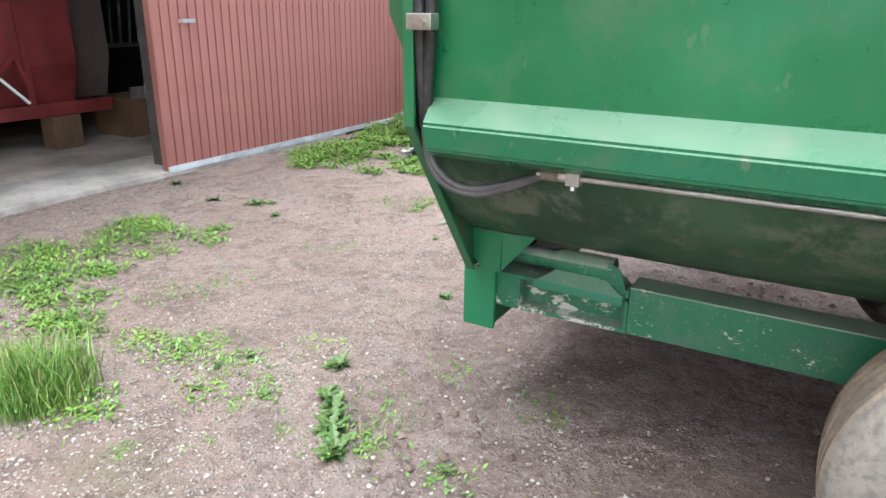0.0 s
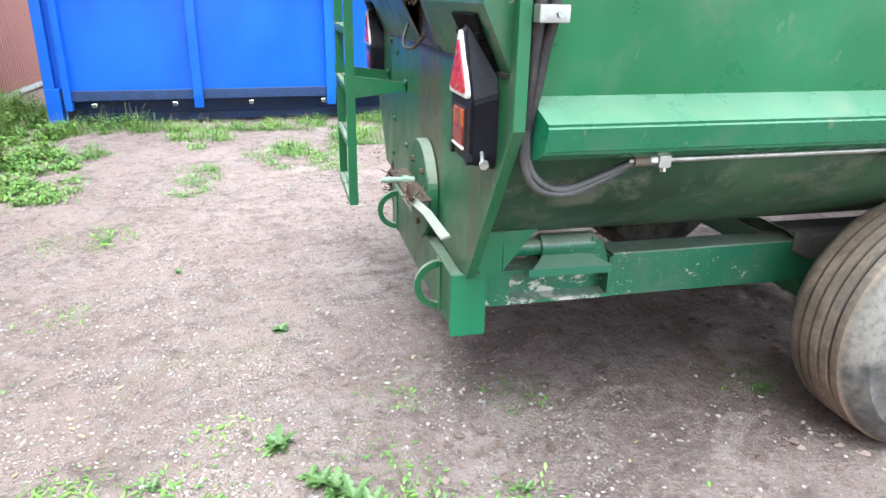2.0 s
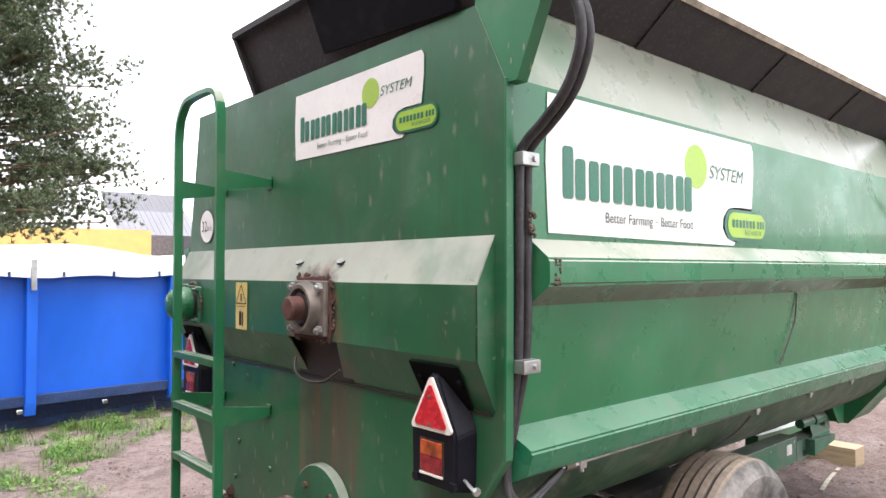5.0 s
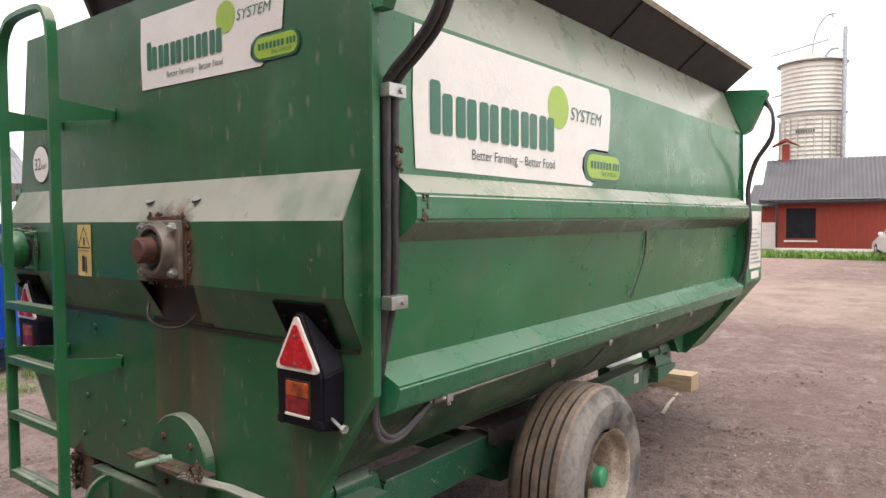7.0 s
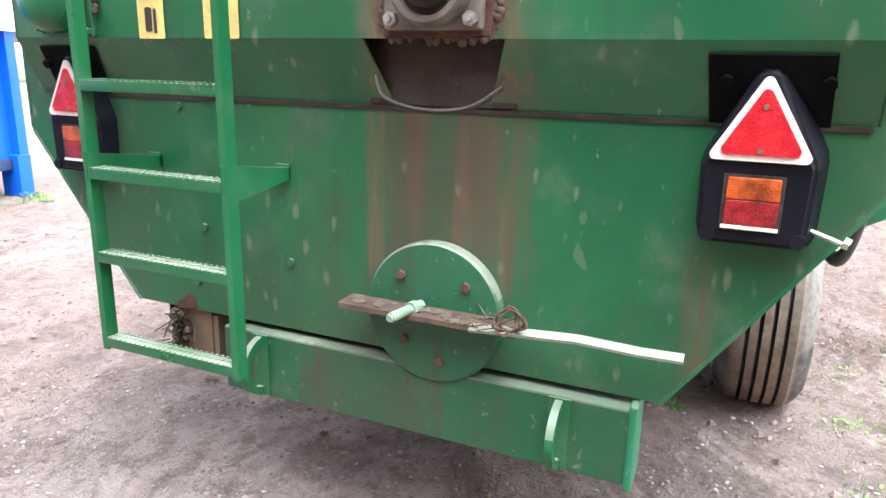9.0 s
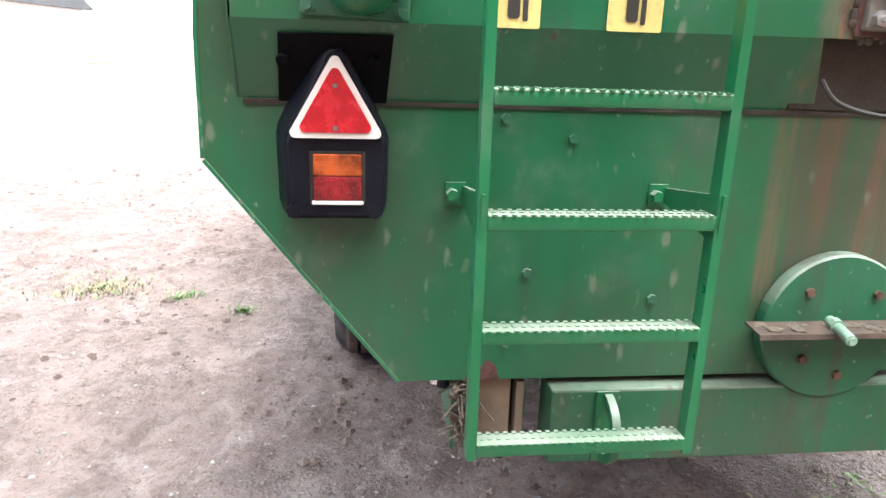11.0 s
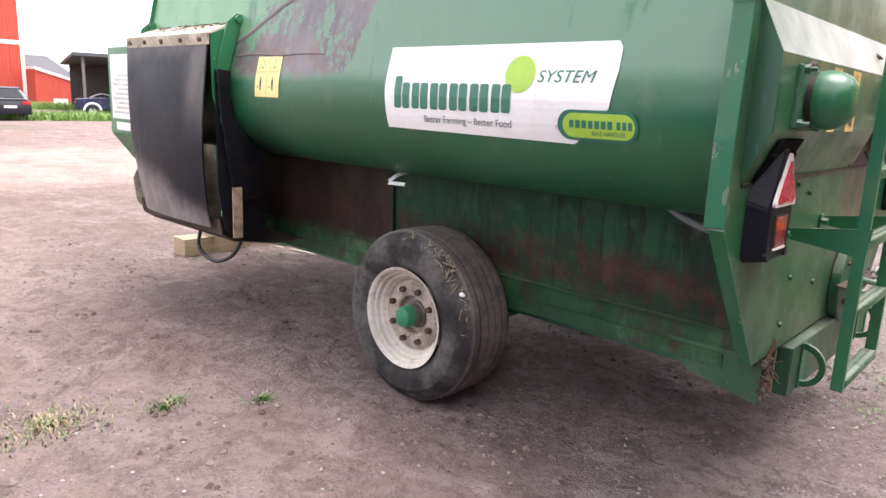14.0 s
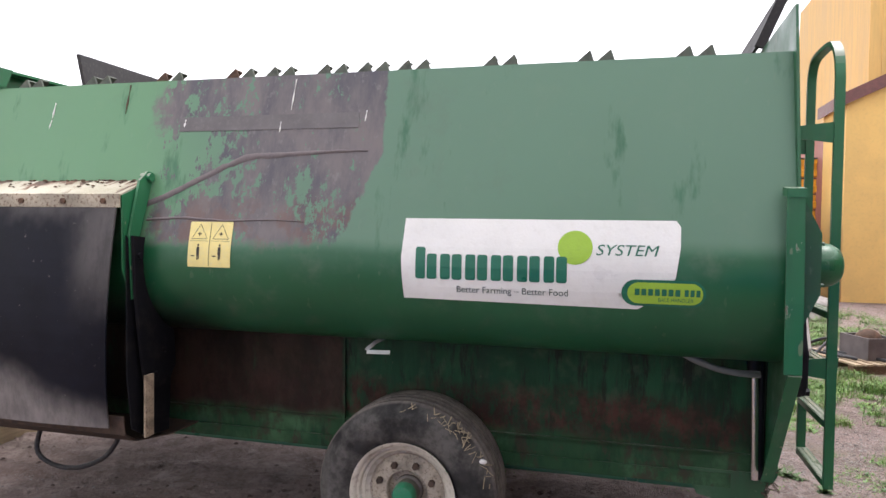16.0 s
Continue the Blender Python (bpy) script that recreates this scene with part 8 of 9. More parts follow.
gable_roof(big, 0, 9.4, 0, 12, 11, 15.5)
window_at(big, 7.0, 0.0, 1.2, 0.7, 0.6, False)
low = thing("low_red_building", "low red lean-to with white verge board and dark roof", "farm building", m=Matrix.Translation((14.1, 58.0, 0)))
part("wall", prism(bmesh.new(), [(0.0, 0.0), (3.46, 0.0), (3.46, 1.72), (0.0, 2.74)], "y", 0.0, 3.0), M["redwall"], low)
part("verge_board", prism(bmesh.new(), [(0.0, 2.72), (4.1, 1.51), (4.1, 1.70), (0.0, 2.92)], "y", -0.12, 3.1), M["whitewood"], low, "white sloping verge board")
part("corner_board", boxed(3.34, 3.52, -0.06, 0.02, 0.0, 1.74), M["whitewood"], low, "white corner board")
part("roof", loft(bmesh.new(), [(0.1, 3.2, 2.2), (4.9, 3.2, 1.6), (4.9, 3.2, 1.72), (0.1, 3.2, 2.9)], [(0.1, 6.5, 3.9), (3.0, 6.5, 3.86), (3.0, 6.5, 3.98), (0.1, 6.5, 4.02)]), M["roofgrey"], low)
part("hatch", boxed(1.15, 2.15, -0.08, 0.0, 0.1, 0.62), M["whitewood"], low)

# pale hall with a hipped sheet roof, far off behind the container
hall = thing("pale_hall", "pale hall with a hipped light grey sheet roof", "hall", m=Matrix.Translation((-58, 0, 0)))
part("wall", boxed(-12, -0.5, 17.0, 23.0, 0.0, 4.5), M["whitewood"], hall)
for name, mat, a, b in (("lower_roof", "palesheet", 0.0, 0.58), ("upper_roof", "greysheet", 0.58, 1.0)):
    ends = []
    for s in (a, b):
        x, y, z = -6.0 * s, 23.6 - 0.5 * s, 4.6 + 4.4 * s
        ends.append([(x, 16.5, z), (x, y, z), (x, y, z + 0.08), (x, 16.5, z + 0.08)])
    part(name, loft(bmesh.new(), ends[0], ends[1]), M[mat], hall, "light sheet roofing")
bm = bmesh.new()
face(bm, [(0.0, 23.6, 4.6), (-12.0, 23.6, 4.6), (-6.0, 23.1, 9.0)])
part("hip_end", bm, M["greysheet"], hall)
for i in range(14):
    y = 16.7 + i * 0.48
    part("roof_seam", bar(bmesh.new(), [(0.0, y, 4.70), (-6.0, y, 9.10)], (0, 1, 0), 0.05, 0.05), M["palesheet"], hall)
part("eave_board", boxed(-0.3, 0.05, 16.5, 23.6, 4.25, 4.60), M["greymachine"], hall, "grey eave board")
shed = thing("open_shed", "long open dark pole shed with farm clutter inside", "shed", m=Matrix.Translation((12.4, 44.0, 0)) @ Matrix.Rotation(radians(-14), 4, "Z"))
part("roof", prism(bmesh.new(), [(-0.6, 3.35), (8.0, 3.0), (8.0, 3.12), (-0.6, 3.55)], "x", -0.5, 22), M["roofgrey"], shed)
part("back_wall", boxed(0, 21.5, 7.4, 7.5, 0, 3.1), M["dark"], shed)
for i in range(8):
    part("post", boxed(i * 3.0, i * 3.0 + 0.16, -0.1, 0.06, 0, 3.36), M["greymachine"], shed)
part("brace", bar(bmesh.new(), [(1.5, 0, 1.2), (4.4, 0, 2.0)], (0, 1, 0), 0.05, 0.08), M["steel"], shed)
part("brace", bar(bmesh.new(), [(1.6, 0.1, 2.2), (4.4, 0.1, 1.1)], (0, 1, 0), 0.05, 0.08), M["steel"], shed)
part("stored_hoop_frame", bar(bmesh.new(), spline([(0.2, 1.5, 0), (0.5, 1.5, 0.9), (1.2, 1.5, 1.2), (1.9, 1.5, 0.9), (2.2, 1.5, 0)], 5), (0, 1, 0), 1.2, 0.04), M["pipe"], shed)
part("stored_box", boxed(5, 8.5, 2, 5, 0, 1.6, 0.05), M["greymachine"], shed)
far_house = thing("white_house", "long white house with a dark door beyond a red fence rail", "house", m=Matrix.Translation((-36, 35.5, 0)) @ Matrix.Rotation(radians(-6), 4, "Z"))
part("wall", boxed(0, 19, 0, 7, 0, 3.2), M["whitewood"], far_house)
part("roof", prism(bmesh.new(), [(-0.5, 3.1), (7.5, 3.1), (3.5, 5.2)], "x", -0.4, 19.4), M["roofgrey"], far_house)
for x in (4.5, 9.0, 12.0):
    part("dark_door", boxed(x, x + 1.2, -0.05, 0.0, 0.2, 2.1), M["roofgrey"], far_house)
fence = thing("rail_fence", "low fence with a red top rail", "fence", m=Matrix.Translation((-36, 32.2, 0)))
part("rail", boxed(0, 17, 0, 0.06, 0.42, 0.52), M["redwall"], fence)
for i in range(9):
    part("post", boxed(i * 2.1, i * 2.1 + 0.09, 0.06, 0.14, 0, 0.6), M["darkwood"], fence)
roofs = thing("yellow_hall", "yellow hall with grey roofs behind the pine", "hall", m=Matrix.Translation((-46, 6, 0)))
part("wall", boxed(0, 2, -6, 8.4, 0, 4.5), M["ochrepale"], roofs)
part("upper_cabin", boxed(0.5, 2, 8.4, 10.4, 0, 4.2), M["greymachine"], roofs)
part("roof", prism(bmesh.new(), [(10.4, 4.2), (26, 3.6), (26, 2.6), (10.4, 2.6)], "x", -3, 2.4), M["roofgrey"], roofs)


# ==== parked cars ====
def car(m, label, mat, length=4.4, width=1.8, height=1.45, pickup=False):
    """A parked car; its tail is at y = 0 and it points along y."""
    c = thing("parked_car", label, "car", "parked cars", m=m)
    h, w = height, width / 2
    sill, belt = 0.28, 0.92 * h / 1.45
    body = [(0.05, sill + 0.12), (0.0, 0.62), (0.06, belt), (length * 0.72, belt - 0.02), (length - 0.12, 0.72), (length, 0.52), (length - 0.05, sill)]
    if pickup:
        body = [(0.02, sill + 0.2), (0.0, 0.95), (0.05, 1.02), (length * 0.66, 1.04), (length - 0.08, 0.98), (length, 0.6), (length - 0.05, sill + 0.1)]
        belt = 1.02
    bm = bmesh.new()
    loft(bm, [(-w, y, z) for y, z in body], [(w, y, z) for y, z in body])
    bmesh.ops.bevel(bm, geom=bm.edges[:], offset=0.07, segments=3, affect="EDGES")
    shell = part("body", bm, M[mat], c)
    r0, r1 = (length * 0.30, length * 0.62) if pickup else (0.06, length * 0.66)
    top0, top1 = (r0 + 0.08, r1 - 0.45) if pickup else (0.55, length * 0.48)
    lowq = [(-w + 0.06, r0, belt - 0.02), (w - 0.06, r0, belt - 0.02), (w - 0.06, r1, belt - 0.02), (-w + 0.06, r1, belt - 0.02)]
    topq = [(-w + 0.24, top0, h), (w - 0.24, top0, h), (w - 0.24, top1, h), (-w + 0.24, top1, h)]
    bm = loft(bmesh.new(), lowq, topq)
    bmesh.ops.bevel(bm, geom=bm.edges[:], offset=0.05, segments=2, affect="EDGES")
    part("cabin", bm, M[mat], shell)
    mixp = lambda a, b, t: tuple(p + (q - p) * t for p, q in zip(a, b))  # noqa: E731
    for name, i, j, out in (("rear_window", 0, 1, (0, -0.012, 0.01)), ("side_window", 1, 2, (0.012, 0, 0.004)), ("windscreen", 2, 3, (0, 0.012, 0.01)), ("side_window", 3, 0, (-0.012, 0, 0.004))):
        a, b, cc, d = lowq[i], lowq[j], topq[j], topq[i]
        q = [mixp(mixp(a, d, 0.14), mixp(b, cc, 0.14), 0.10), mixp(mixp(a, d, 0.14), mixp(b, cc, 0.14), 0.90), mixp(mixp(a, d, 0.86), mixp(b, cc, 0.86), 0.88), mixp(mixp(a, d, 0.86), mixp(b, cc, 0.86), 0.12)]
        q = [tuple(p[k] + out[k] for k in range(3)) for p in q]
        part(name, loft(bmesh.new(), q, [tuple(p[k] - out[k] for k in range(3)) for p in q]), M["glass"], shell)
    for x in (-1, 1):
        part("tail_light", boxed(min(x * (w - 0.42), x * (w - 0.03)), max(x * (w - 0.42), x * (w - 0.03)), -0.03, 0.12, belt - 0.20, belt - 0.06, 0.02), M["taillight"], shell)
        for y in (0.78, length - 0.85):
            t = part("wheel", lathe(bmesh.new(), [(-0.10, 0.18), (-0.10, 0.30), (-0.06, 0.325), (0.06, 0.325), (0.10, 0.30), (0.10, 0.18)], Matrix.Translation((x * (w - 0.09), y, 0.325)), 28), M["cartyre"], c)
            part("rim", lathe(bmesh.new(), [(0.0, 0.21), (x * 0.09, 0.20), (x * 0.07, 0.05), (x * 0.09, 0.0)], Matrix.Translation((x * (w - 0.09), y, 0.325)), 20), M["alloy"], t)
    part("roof_spoiler", loft(bmesh.new(), [(-w + 0.26, top0 - 0.10, h - 0.05), (w - 0.26, top0 - 0.10, h - 0.05), (w - 0.24, top0 + 0.10, h + 0.01), (-w + 0.24, top0 + 0.10, h + 0.01)], [(-w + 0.26, top0 - 0.09, h - 0.08), (w - 0.26, top0 - 0.09, h - 0.08), (w - 0.24, top0 + 0.10, h - 0.03), (-w + 0.24, top0 + 0.10, h - 0.03)]), M[mat], shell)
    for x in (-1, 1):
        part("door_mirror", boxed(min(x * w, x * (w + 0.17)), max(x * w, x * (w + 0.17)), r1 - 0.55, r1 - 0.45, belt - 0.02, belt + 0.12, 0.03), M[mat], shell)
        if pickup:
            for y in (0.78, length - 0.85):
                arch = [(y + 0.47 * math.cos(a), 0.325 + 0.47 * math.sin(a)) for a in np.linspace(0.1, 3.04, 12)] + [(y + 0.37 * math.cos(a), 0.325 + 0.37 * math.sin(a)) for a in np.linspace(3.04, 0.1, 12)]
                part("wheel_arch", prism(bmesh.new(), arch, "x", *sorted((x * (w - 0.10), x * (w + 0.05)))), M["whitewood"], shell, "pale flared wheel arch")
    part("bumper", boxed(-w + 0.04, w - 0.04, -0.05, 0.14, sill, 0.50, 0.03), M["black"], shell)
    part("plate_bar", boxed(-0.26, 0.26, -0.062, -0.05, 0.56, 0.66), M["whitewood"], shell)
    return c


car(Matrix.Translation((1.50, 30.4, 0)) @ Matrix.Rotation(radians(17), 4, "Z"), "white hatchback car parked in front of a house", "carwhite", 4.6, 2.0, 1.62)
car(Matrix.Translation((5.82, 34.2, 0)) @ Matrix.Rotation(radians(5), 4, "Z"), "black hatchback car parked on grass", "carblack")
car(Matrix.Translation((15.3, 39.0, 0)) @ Matrix.Rotation(radians(72), 4, "Z"), "dark blue pickup with pale wheel arches by a shed", "carblue", 4.9, 1.8, 1.75, True)


# ==== plants ====
def leaf_material(name, a, b, c):
    k = Nodes(name)
    col = k.mix(k.island(), a, b)
    col = k.mix(k.ramp(k.noise(2.0, 4, 0.6), 0.45, 0.7, 0.0, 0.6), col, c)
    k.bsdf.inputs["Subsurface Weight"].default_value = 0.0
    return k.done(col, 0.5)


M["grass"] = leaf_material("grass_blades", (0.060, 0.15, 0.020), (0.14, 0.27, 0.040), (0.21, 0.28, 0.06))
M["leaf"] = leaf_material("weed_leaves", (0.050, 0.13, 0.022), (0.14, 0.27, 0.040), (0.20, 0.33, 0.055))
M["rosette"] = leaf_material("rosette_leaves", (0.050, 0.105, 0.028), (0.100, 0.180, 0.046), (0.150, 0.230, 0.062))
M["dry"] = leaf_material("dry_stems", (0.24, 0.19, 0.10), (0.34, 0.28, 0.16), (0.18, 0.13, 0.07))
M["needles"] = leaf_material("pine_needles", (0.05, 0.080, 0.036), (0.105, 0.140, 0.068), (0.150, 0.175, 0.095))
M["broadleaves"] = leaf_material("tree_leaves", (0.085, 0.115, 0.050), (0.150, 0.185, 0.085), (0.190, 0.210, 0.115))
M["pinebark"] = plain("pine_bark", (0.14, 0.085, 0.055), 0.9, vary=0.4, scale=3, soil=0.4, grain=20, depth=0.03)


def raw(name, verts, faces, mat):
    me = bpy.data.meshes.new(name)
    me.from_pydata(verts, [], faces)
    me.materials.append(mat)
    return me


def blade(verts, faces, x, y, z, a, h, w, bend):
    """One grass blade of three bent pieces."""
    dx, dy = math.cos(a), math.sin(a)
    n = len(verts)
    for t, ww in ((0.0, 1.0), (0.55, 0.75)):
        bx, by = x + dx * bend * t * t, y + dy * bend * t * t
        verts += [(bx - dy * w * ww, by + dx * w * ww, z + h * t), (bx + dy * w * ww, by - dx * w * ww, z + h * t)]
    verts.append((x + dx * bend, y + dy * bend, z + h * 0.95))
    faces += [(n, n + 1, n + 3, n + 2), (n + 2, n + 3, n + 4)]


def leaf(verts, faces, p, a, size, lift, droop):
    """One broad leaf: a pointed strip of three pieces that rises and droops."""
    dx, dy = math.cos(a), math.sin(a)
    n = len(verts)
    for t, ww in ((0.05, 0.05), (0.4, 0.20), (0.75, 0.16)):
        r, z = size * t, p[2] + size * (lift * t - droop * t * t)
        verts += [(p[0] + dx * r - dy * size * ww, p[1] + dy * r + dx * size * ww, z + size * 0.03), (p[0] + dx * r + dy * size * ww, p[1] + dy * r - dx * size * ww, z + size * 0.03)]
    verts.append((p[0] + dx * size, p[1] + dy * size, p[2] + size * (lift - droop)))
    faces += [(n, n + 1, n + 3, n + 2), (n + 2, n + 3, n + 5, n + 4), (n + 4, n + 5, n + 6)]


# patches: x, y, reach along x, reach along y, blades, leaves, height
PATCHES = [
    (1.68, -1.24, 0.15, 0.13, 3200, 0, 0.17), (1.50, -1.62, 0.32, 0.25, 900, 1100, 0.08), (0.50, -2.72, 0.60, 0.32, 900, 1900, 0.08),
    (1.15, -2.15, 0.45, 0.34, 700, 1300, 0.07), (0.0, -2.30, 0.30, 0.20, 250, 320, 0.09), 
    (-3.3, -3.25, 1.1, 0.45, 2500, 2600, 0.13), (-4.9, -3.1, 1.0, 0.65, 4000, 7000, 0.24), (-6.4, -3.45, 0.9, 0.40, 3500, 4500, 0.42),
    (-3.1, -2.35, 0.6, 0.35, 600, 700, 0.10), (-4.2, -2.35, 0.5, 0.35, 900, 700, 0.14), (-2.9, -1.95, 0.25, 0.15, 200, 220, 0.09),
    (-3.2, -0.9, 0.45, 0.22, 300, 380, 0.08), (-3.9, -0.15, 0.35, 0.35, 400, 380, 0.09), (-5.6, -1.9, 0.30, 0.7, 1100, 1500, 0.22),
    (-5.7, -0.1, 0.22, 0.7, 1000, 1200, 0.20), (-5.85, 1.6, 0.25, 1.0, 1300, 1300, 0.20), (-4.7, 0.7, 0.55, 0.35, 1300, 1300, 0.16), (-5.0, -1.0, 0.45, 0.30, 700, 700, 0.13),
    (-5.3, 1.5, 0.35, 0.5, 700, 450, 0.14), (-3.75, 0.30, 0.35, 0.25, 300, 300, 0.08), (-4.3, 0.0, 0.3, 0.25, 420, 300, 0.14),
    (-5.9, 3.1, 0.25, 0.6, 500, 300, 0.13), (1.72, 1.95, 0.14, 0.10, 90, 30, 0.04), (1.60, 1.38, 0.08, 0.10, 70, 25, 0.04),
    (1.92, 1.95, 0.15, 0.08, 60, 25, 0.04), (-2.08, 2.92, 0.10, 0.05, 130, 0, 0.035), (-1.70, 2.60, 0.06, 0.04, 60, 0, 0.03),
    (-2.56, 2.95, 0.26, 0.13, 110, 0, 0.03), (3.6, -0.9, 0.9, 0.5, 3000, 3600, 0.11), (4.6, -1.6, 1.0, 0.6, 3500, 4200, 0.14),
    (2.9, -0.4, 0.5, 0.25, 700, 900, 0.07), (8.0, -2.4, 1.8, 0.8, 5000, 5000, 0.20),
    (11.2, -2.7, 1.8, 1.1, 2600, 1800, 0.30), (10.5, -0.6, 1.5, 0.8, 1200, 900, 0.14), (-1.65, -1.35, 0.14, 0.10, 50, 110, 0.07),
    (1.142, -0.708, 0.06, 0.05, 60, 130, 0.03), (1.325, -0.637, 0.06, 0.05, 70, 130, 0.03), (1.001, -0.644, 0.05, 0.04, 40, 90, 0.03), (1.213, -0.351, 0.05, 0.05, 40, 110, 0.03),
    (0.784, -0.439, 0.05, 0.04, 30, 60, 0.025), (0.708, 0.249, 0.07, 0.06, 50, 40, 0.03), (0.723, 0.66, 0.06, 0.05, 40, 40, 0.025), (0.70, 0.76, 0.06, 0.05, 40, 40, 0.025),
    (1.02, 0.162, 0.06, 0.05, 50, 50, 0.03), (1.266, 0.20, 0.08, 0.06, 160, 60, 0.04), (1.27, 0.57, 0.05, 0.05, 40, 60, 0.025), (1.15, -1.08, 0.10, 0.20, 140, 150, 0.035), (1.03, -0.96, 0.08, 0.10, 80, 120, 0.03),
    (-0.48, -1.31, 0.10, 0.08, 60, 60, 0.03), (-1.55, -1.65, 0.16, 0.12, 90, 120, 0.04), (0.67, -1.52, 0.20, 0.10, 90, 150, 0.03), (0.30, -1.45, 0.18, 0.12, 60, 110, 0.03), (-2.86, -2.02, 0.18, 0.12, 160, 260, 0.09),
    (-2.5, -2.88, 0.22, 0.14, 200, 320, 0.08), (1.908, 3.01, 0.10, 0.08, 60, 30, 0.03), (1.60, 2.55, 0.10, 0.10, 60, 20, 0.03), (2.05, 2.5, 0.08, 0.08, 50, 20, 0.03),
    (0.85, 1.8, 0.12, 0.10, 40, 60, 0.04), (1.22, -0.36, 0.035, 0.03, 30, 70, 0.02), (1.36, -0.40, 0.04, 0.03, 30, 70, 0.02), (1.10, -0.45, 0.03, 0.03, 20, 50, 0.02),
    (1.36, -0.12, 0.04, 0.03, 30, 60, 0.02), (1.32, 0.24, 0.05, 0.04, 60, 80, 0.02), (1.74, -0.52, 0.05, 0.05, 50, 70, 0.02), (1.63, -0.92, 0.06, 0.05, 220, 20, 0.06), (1.06, -0.98, 0.08, 0.16, 90, 200, 0.04),
    (1.19, -1.22, 0.08, 0.10, 80, 180, 0.04), (1.62, -0.30, 0.05, 0.05, 40, 50, 0.02), (13.6, -1.0, 0.6, 2.0, 900, 600, 0.25),
]


def grow():
    rng = random.Random(21)
    gv, gf, lv, lf, dv, df = [], [], [], [], [], []
    for x, y, rx, ry, blades, leaves, h in PATCHES:
        clumps = []
        for _ in range(max(4, int(40 * (rx * ry) ** 0.5))):
            a, r = rng.uniform(0, 6.283), rng.random() ** 0.6
            clumps.append((x + rx * 1.25 * r * math.cos(a), y + ry * 1.25 * r * math.sin(a), rng.uniform(0.35, 1.3) * (1.15 - 0.5 * r), rng.random()))
        for i in range(blades + leaves):
            cx, cy, size, kind = rng.choice(clumps)
            px, py = cx + rng.gauss(0, 0.055) * (0.6 + size) * (0.3 if h < 0.025 else 1.0), cy + rng.gauss(0, 0.055) * (0.6 + size) * (0.3 if h < 0.025 else 1.0)
            z, up = ground_z(px, py) - 0.004, h * size
            if rng.random() < (0.10 + 0.25 * kind if y < -2.0 else 0.25 + 0.5 * kind) or not leaves:
                hh = up * rng.uniform(0.25, 1.1)
                blade(gv, gf, px, py, z, rng.uniform(0, 6.283), hh, rng.uniform(0.0015, 0.0035), hh * rng.uniform(0.2, 0.9))
            else:
                big = rng.uniform(0.02, 0.05) * (1.5 if y < -2.0 and h > 0.09 else 0.4 if h < 0.025 else 0.7 if h < 0.045 else 1.0)
                leaf(lv, lf, (px, py, z + up * 0.7 * rng.random() ** 1.5), rng.uniform(0, 6.283), big, rng.uniform(0.1, 0.9), rng.uniform(0.1, 0.7))
            if i % 24 == 0:
                blade(dv, df, px, py, z, rng.uniform(0, 6.283), up * rng.uniform(0.4, 1.7), 0.002, up * rng.uniform(0.2, 0.9))
    tagged(new("grass", raw("grass", gv, gf, M["grass"])), "tufts of green grass growing through the gravel", "grass", "", "stuff")
    tagged(new("weed_leaves", raw("weed_leaves", lv, lf, M["leaf"])), "low broad-leaved weeds spreading over the gravel", "weeds", "", "stuff")
    tagged(new("dry_stalks", raw("dry_stalks", dv, df, M["dry"])), "dry straw-coloured stalks among the weeds", "dry grass", "", "stuff")


grow()


def lobed(verts, faces, a, size, lift, droop, rng):
    """One toothed leaf, wide and narrow in turn along its rib."""
    dx, dy = math.cos(a), math.sin(a)
    n, rows = len(verts), 7
    for i in range(rows):
        t = (i + 0.3) / rows
        w = size * 0.30 * math.sin(math.pi * min(1, t * 0.85 + 0.12)) * (1.0 if i % 2 else 0.45) * rng.uniform(0.8, 1.2)
        r, z = size * t, size * (lift * t - droop * t * t)
        back = size * (0.05 if i % 2 else 0.0)
        verts += [(dx * (r - back) - dy * w, dy * (r - back) + dx * w, z + w * 0.25), (dx * r, dy * r, z), (dx * (r - back) + dy * w, dy * (r - back) - dx * w, z + w * 0.25)]
    verts.append((dx * size, dy * size, size * (lift - droop)))
    for i in range(rows - 1):
        b = n + 3 * i
        faces += [(b, b + 1, b + 4, b + 3), (b + 1, b + 2, b + 5, b + 4)]
    b = n + 3 * (rows - 1)
    faces += [(b, b + 1, b + 3), (b + 1, b + 2, b + 3), (0, n, n + 1), (0, n + 1, n + 2)]


def rosette(seed, leaves, size):
    rng = random.Random(seed)
    v, f = [(0.0, 0.0, 0.002)], []
    for i in range(leaves):
        lobed(v, f, 6.283 * i / leaves + rng.uniform(-0.5, 0.5), size * rng.uniform(0.5, 1.15), rng.uniform(0.15, 0.9), rng.uniform(0.1, 0.6), rng)
    return raw("weed", v, f, M["rosette"])


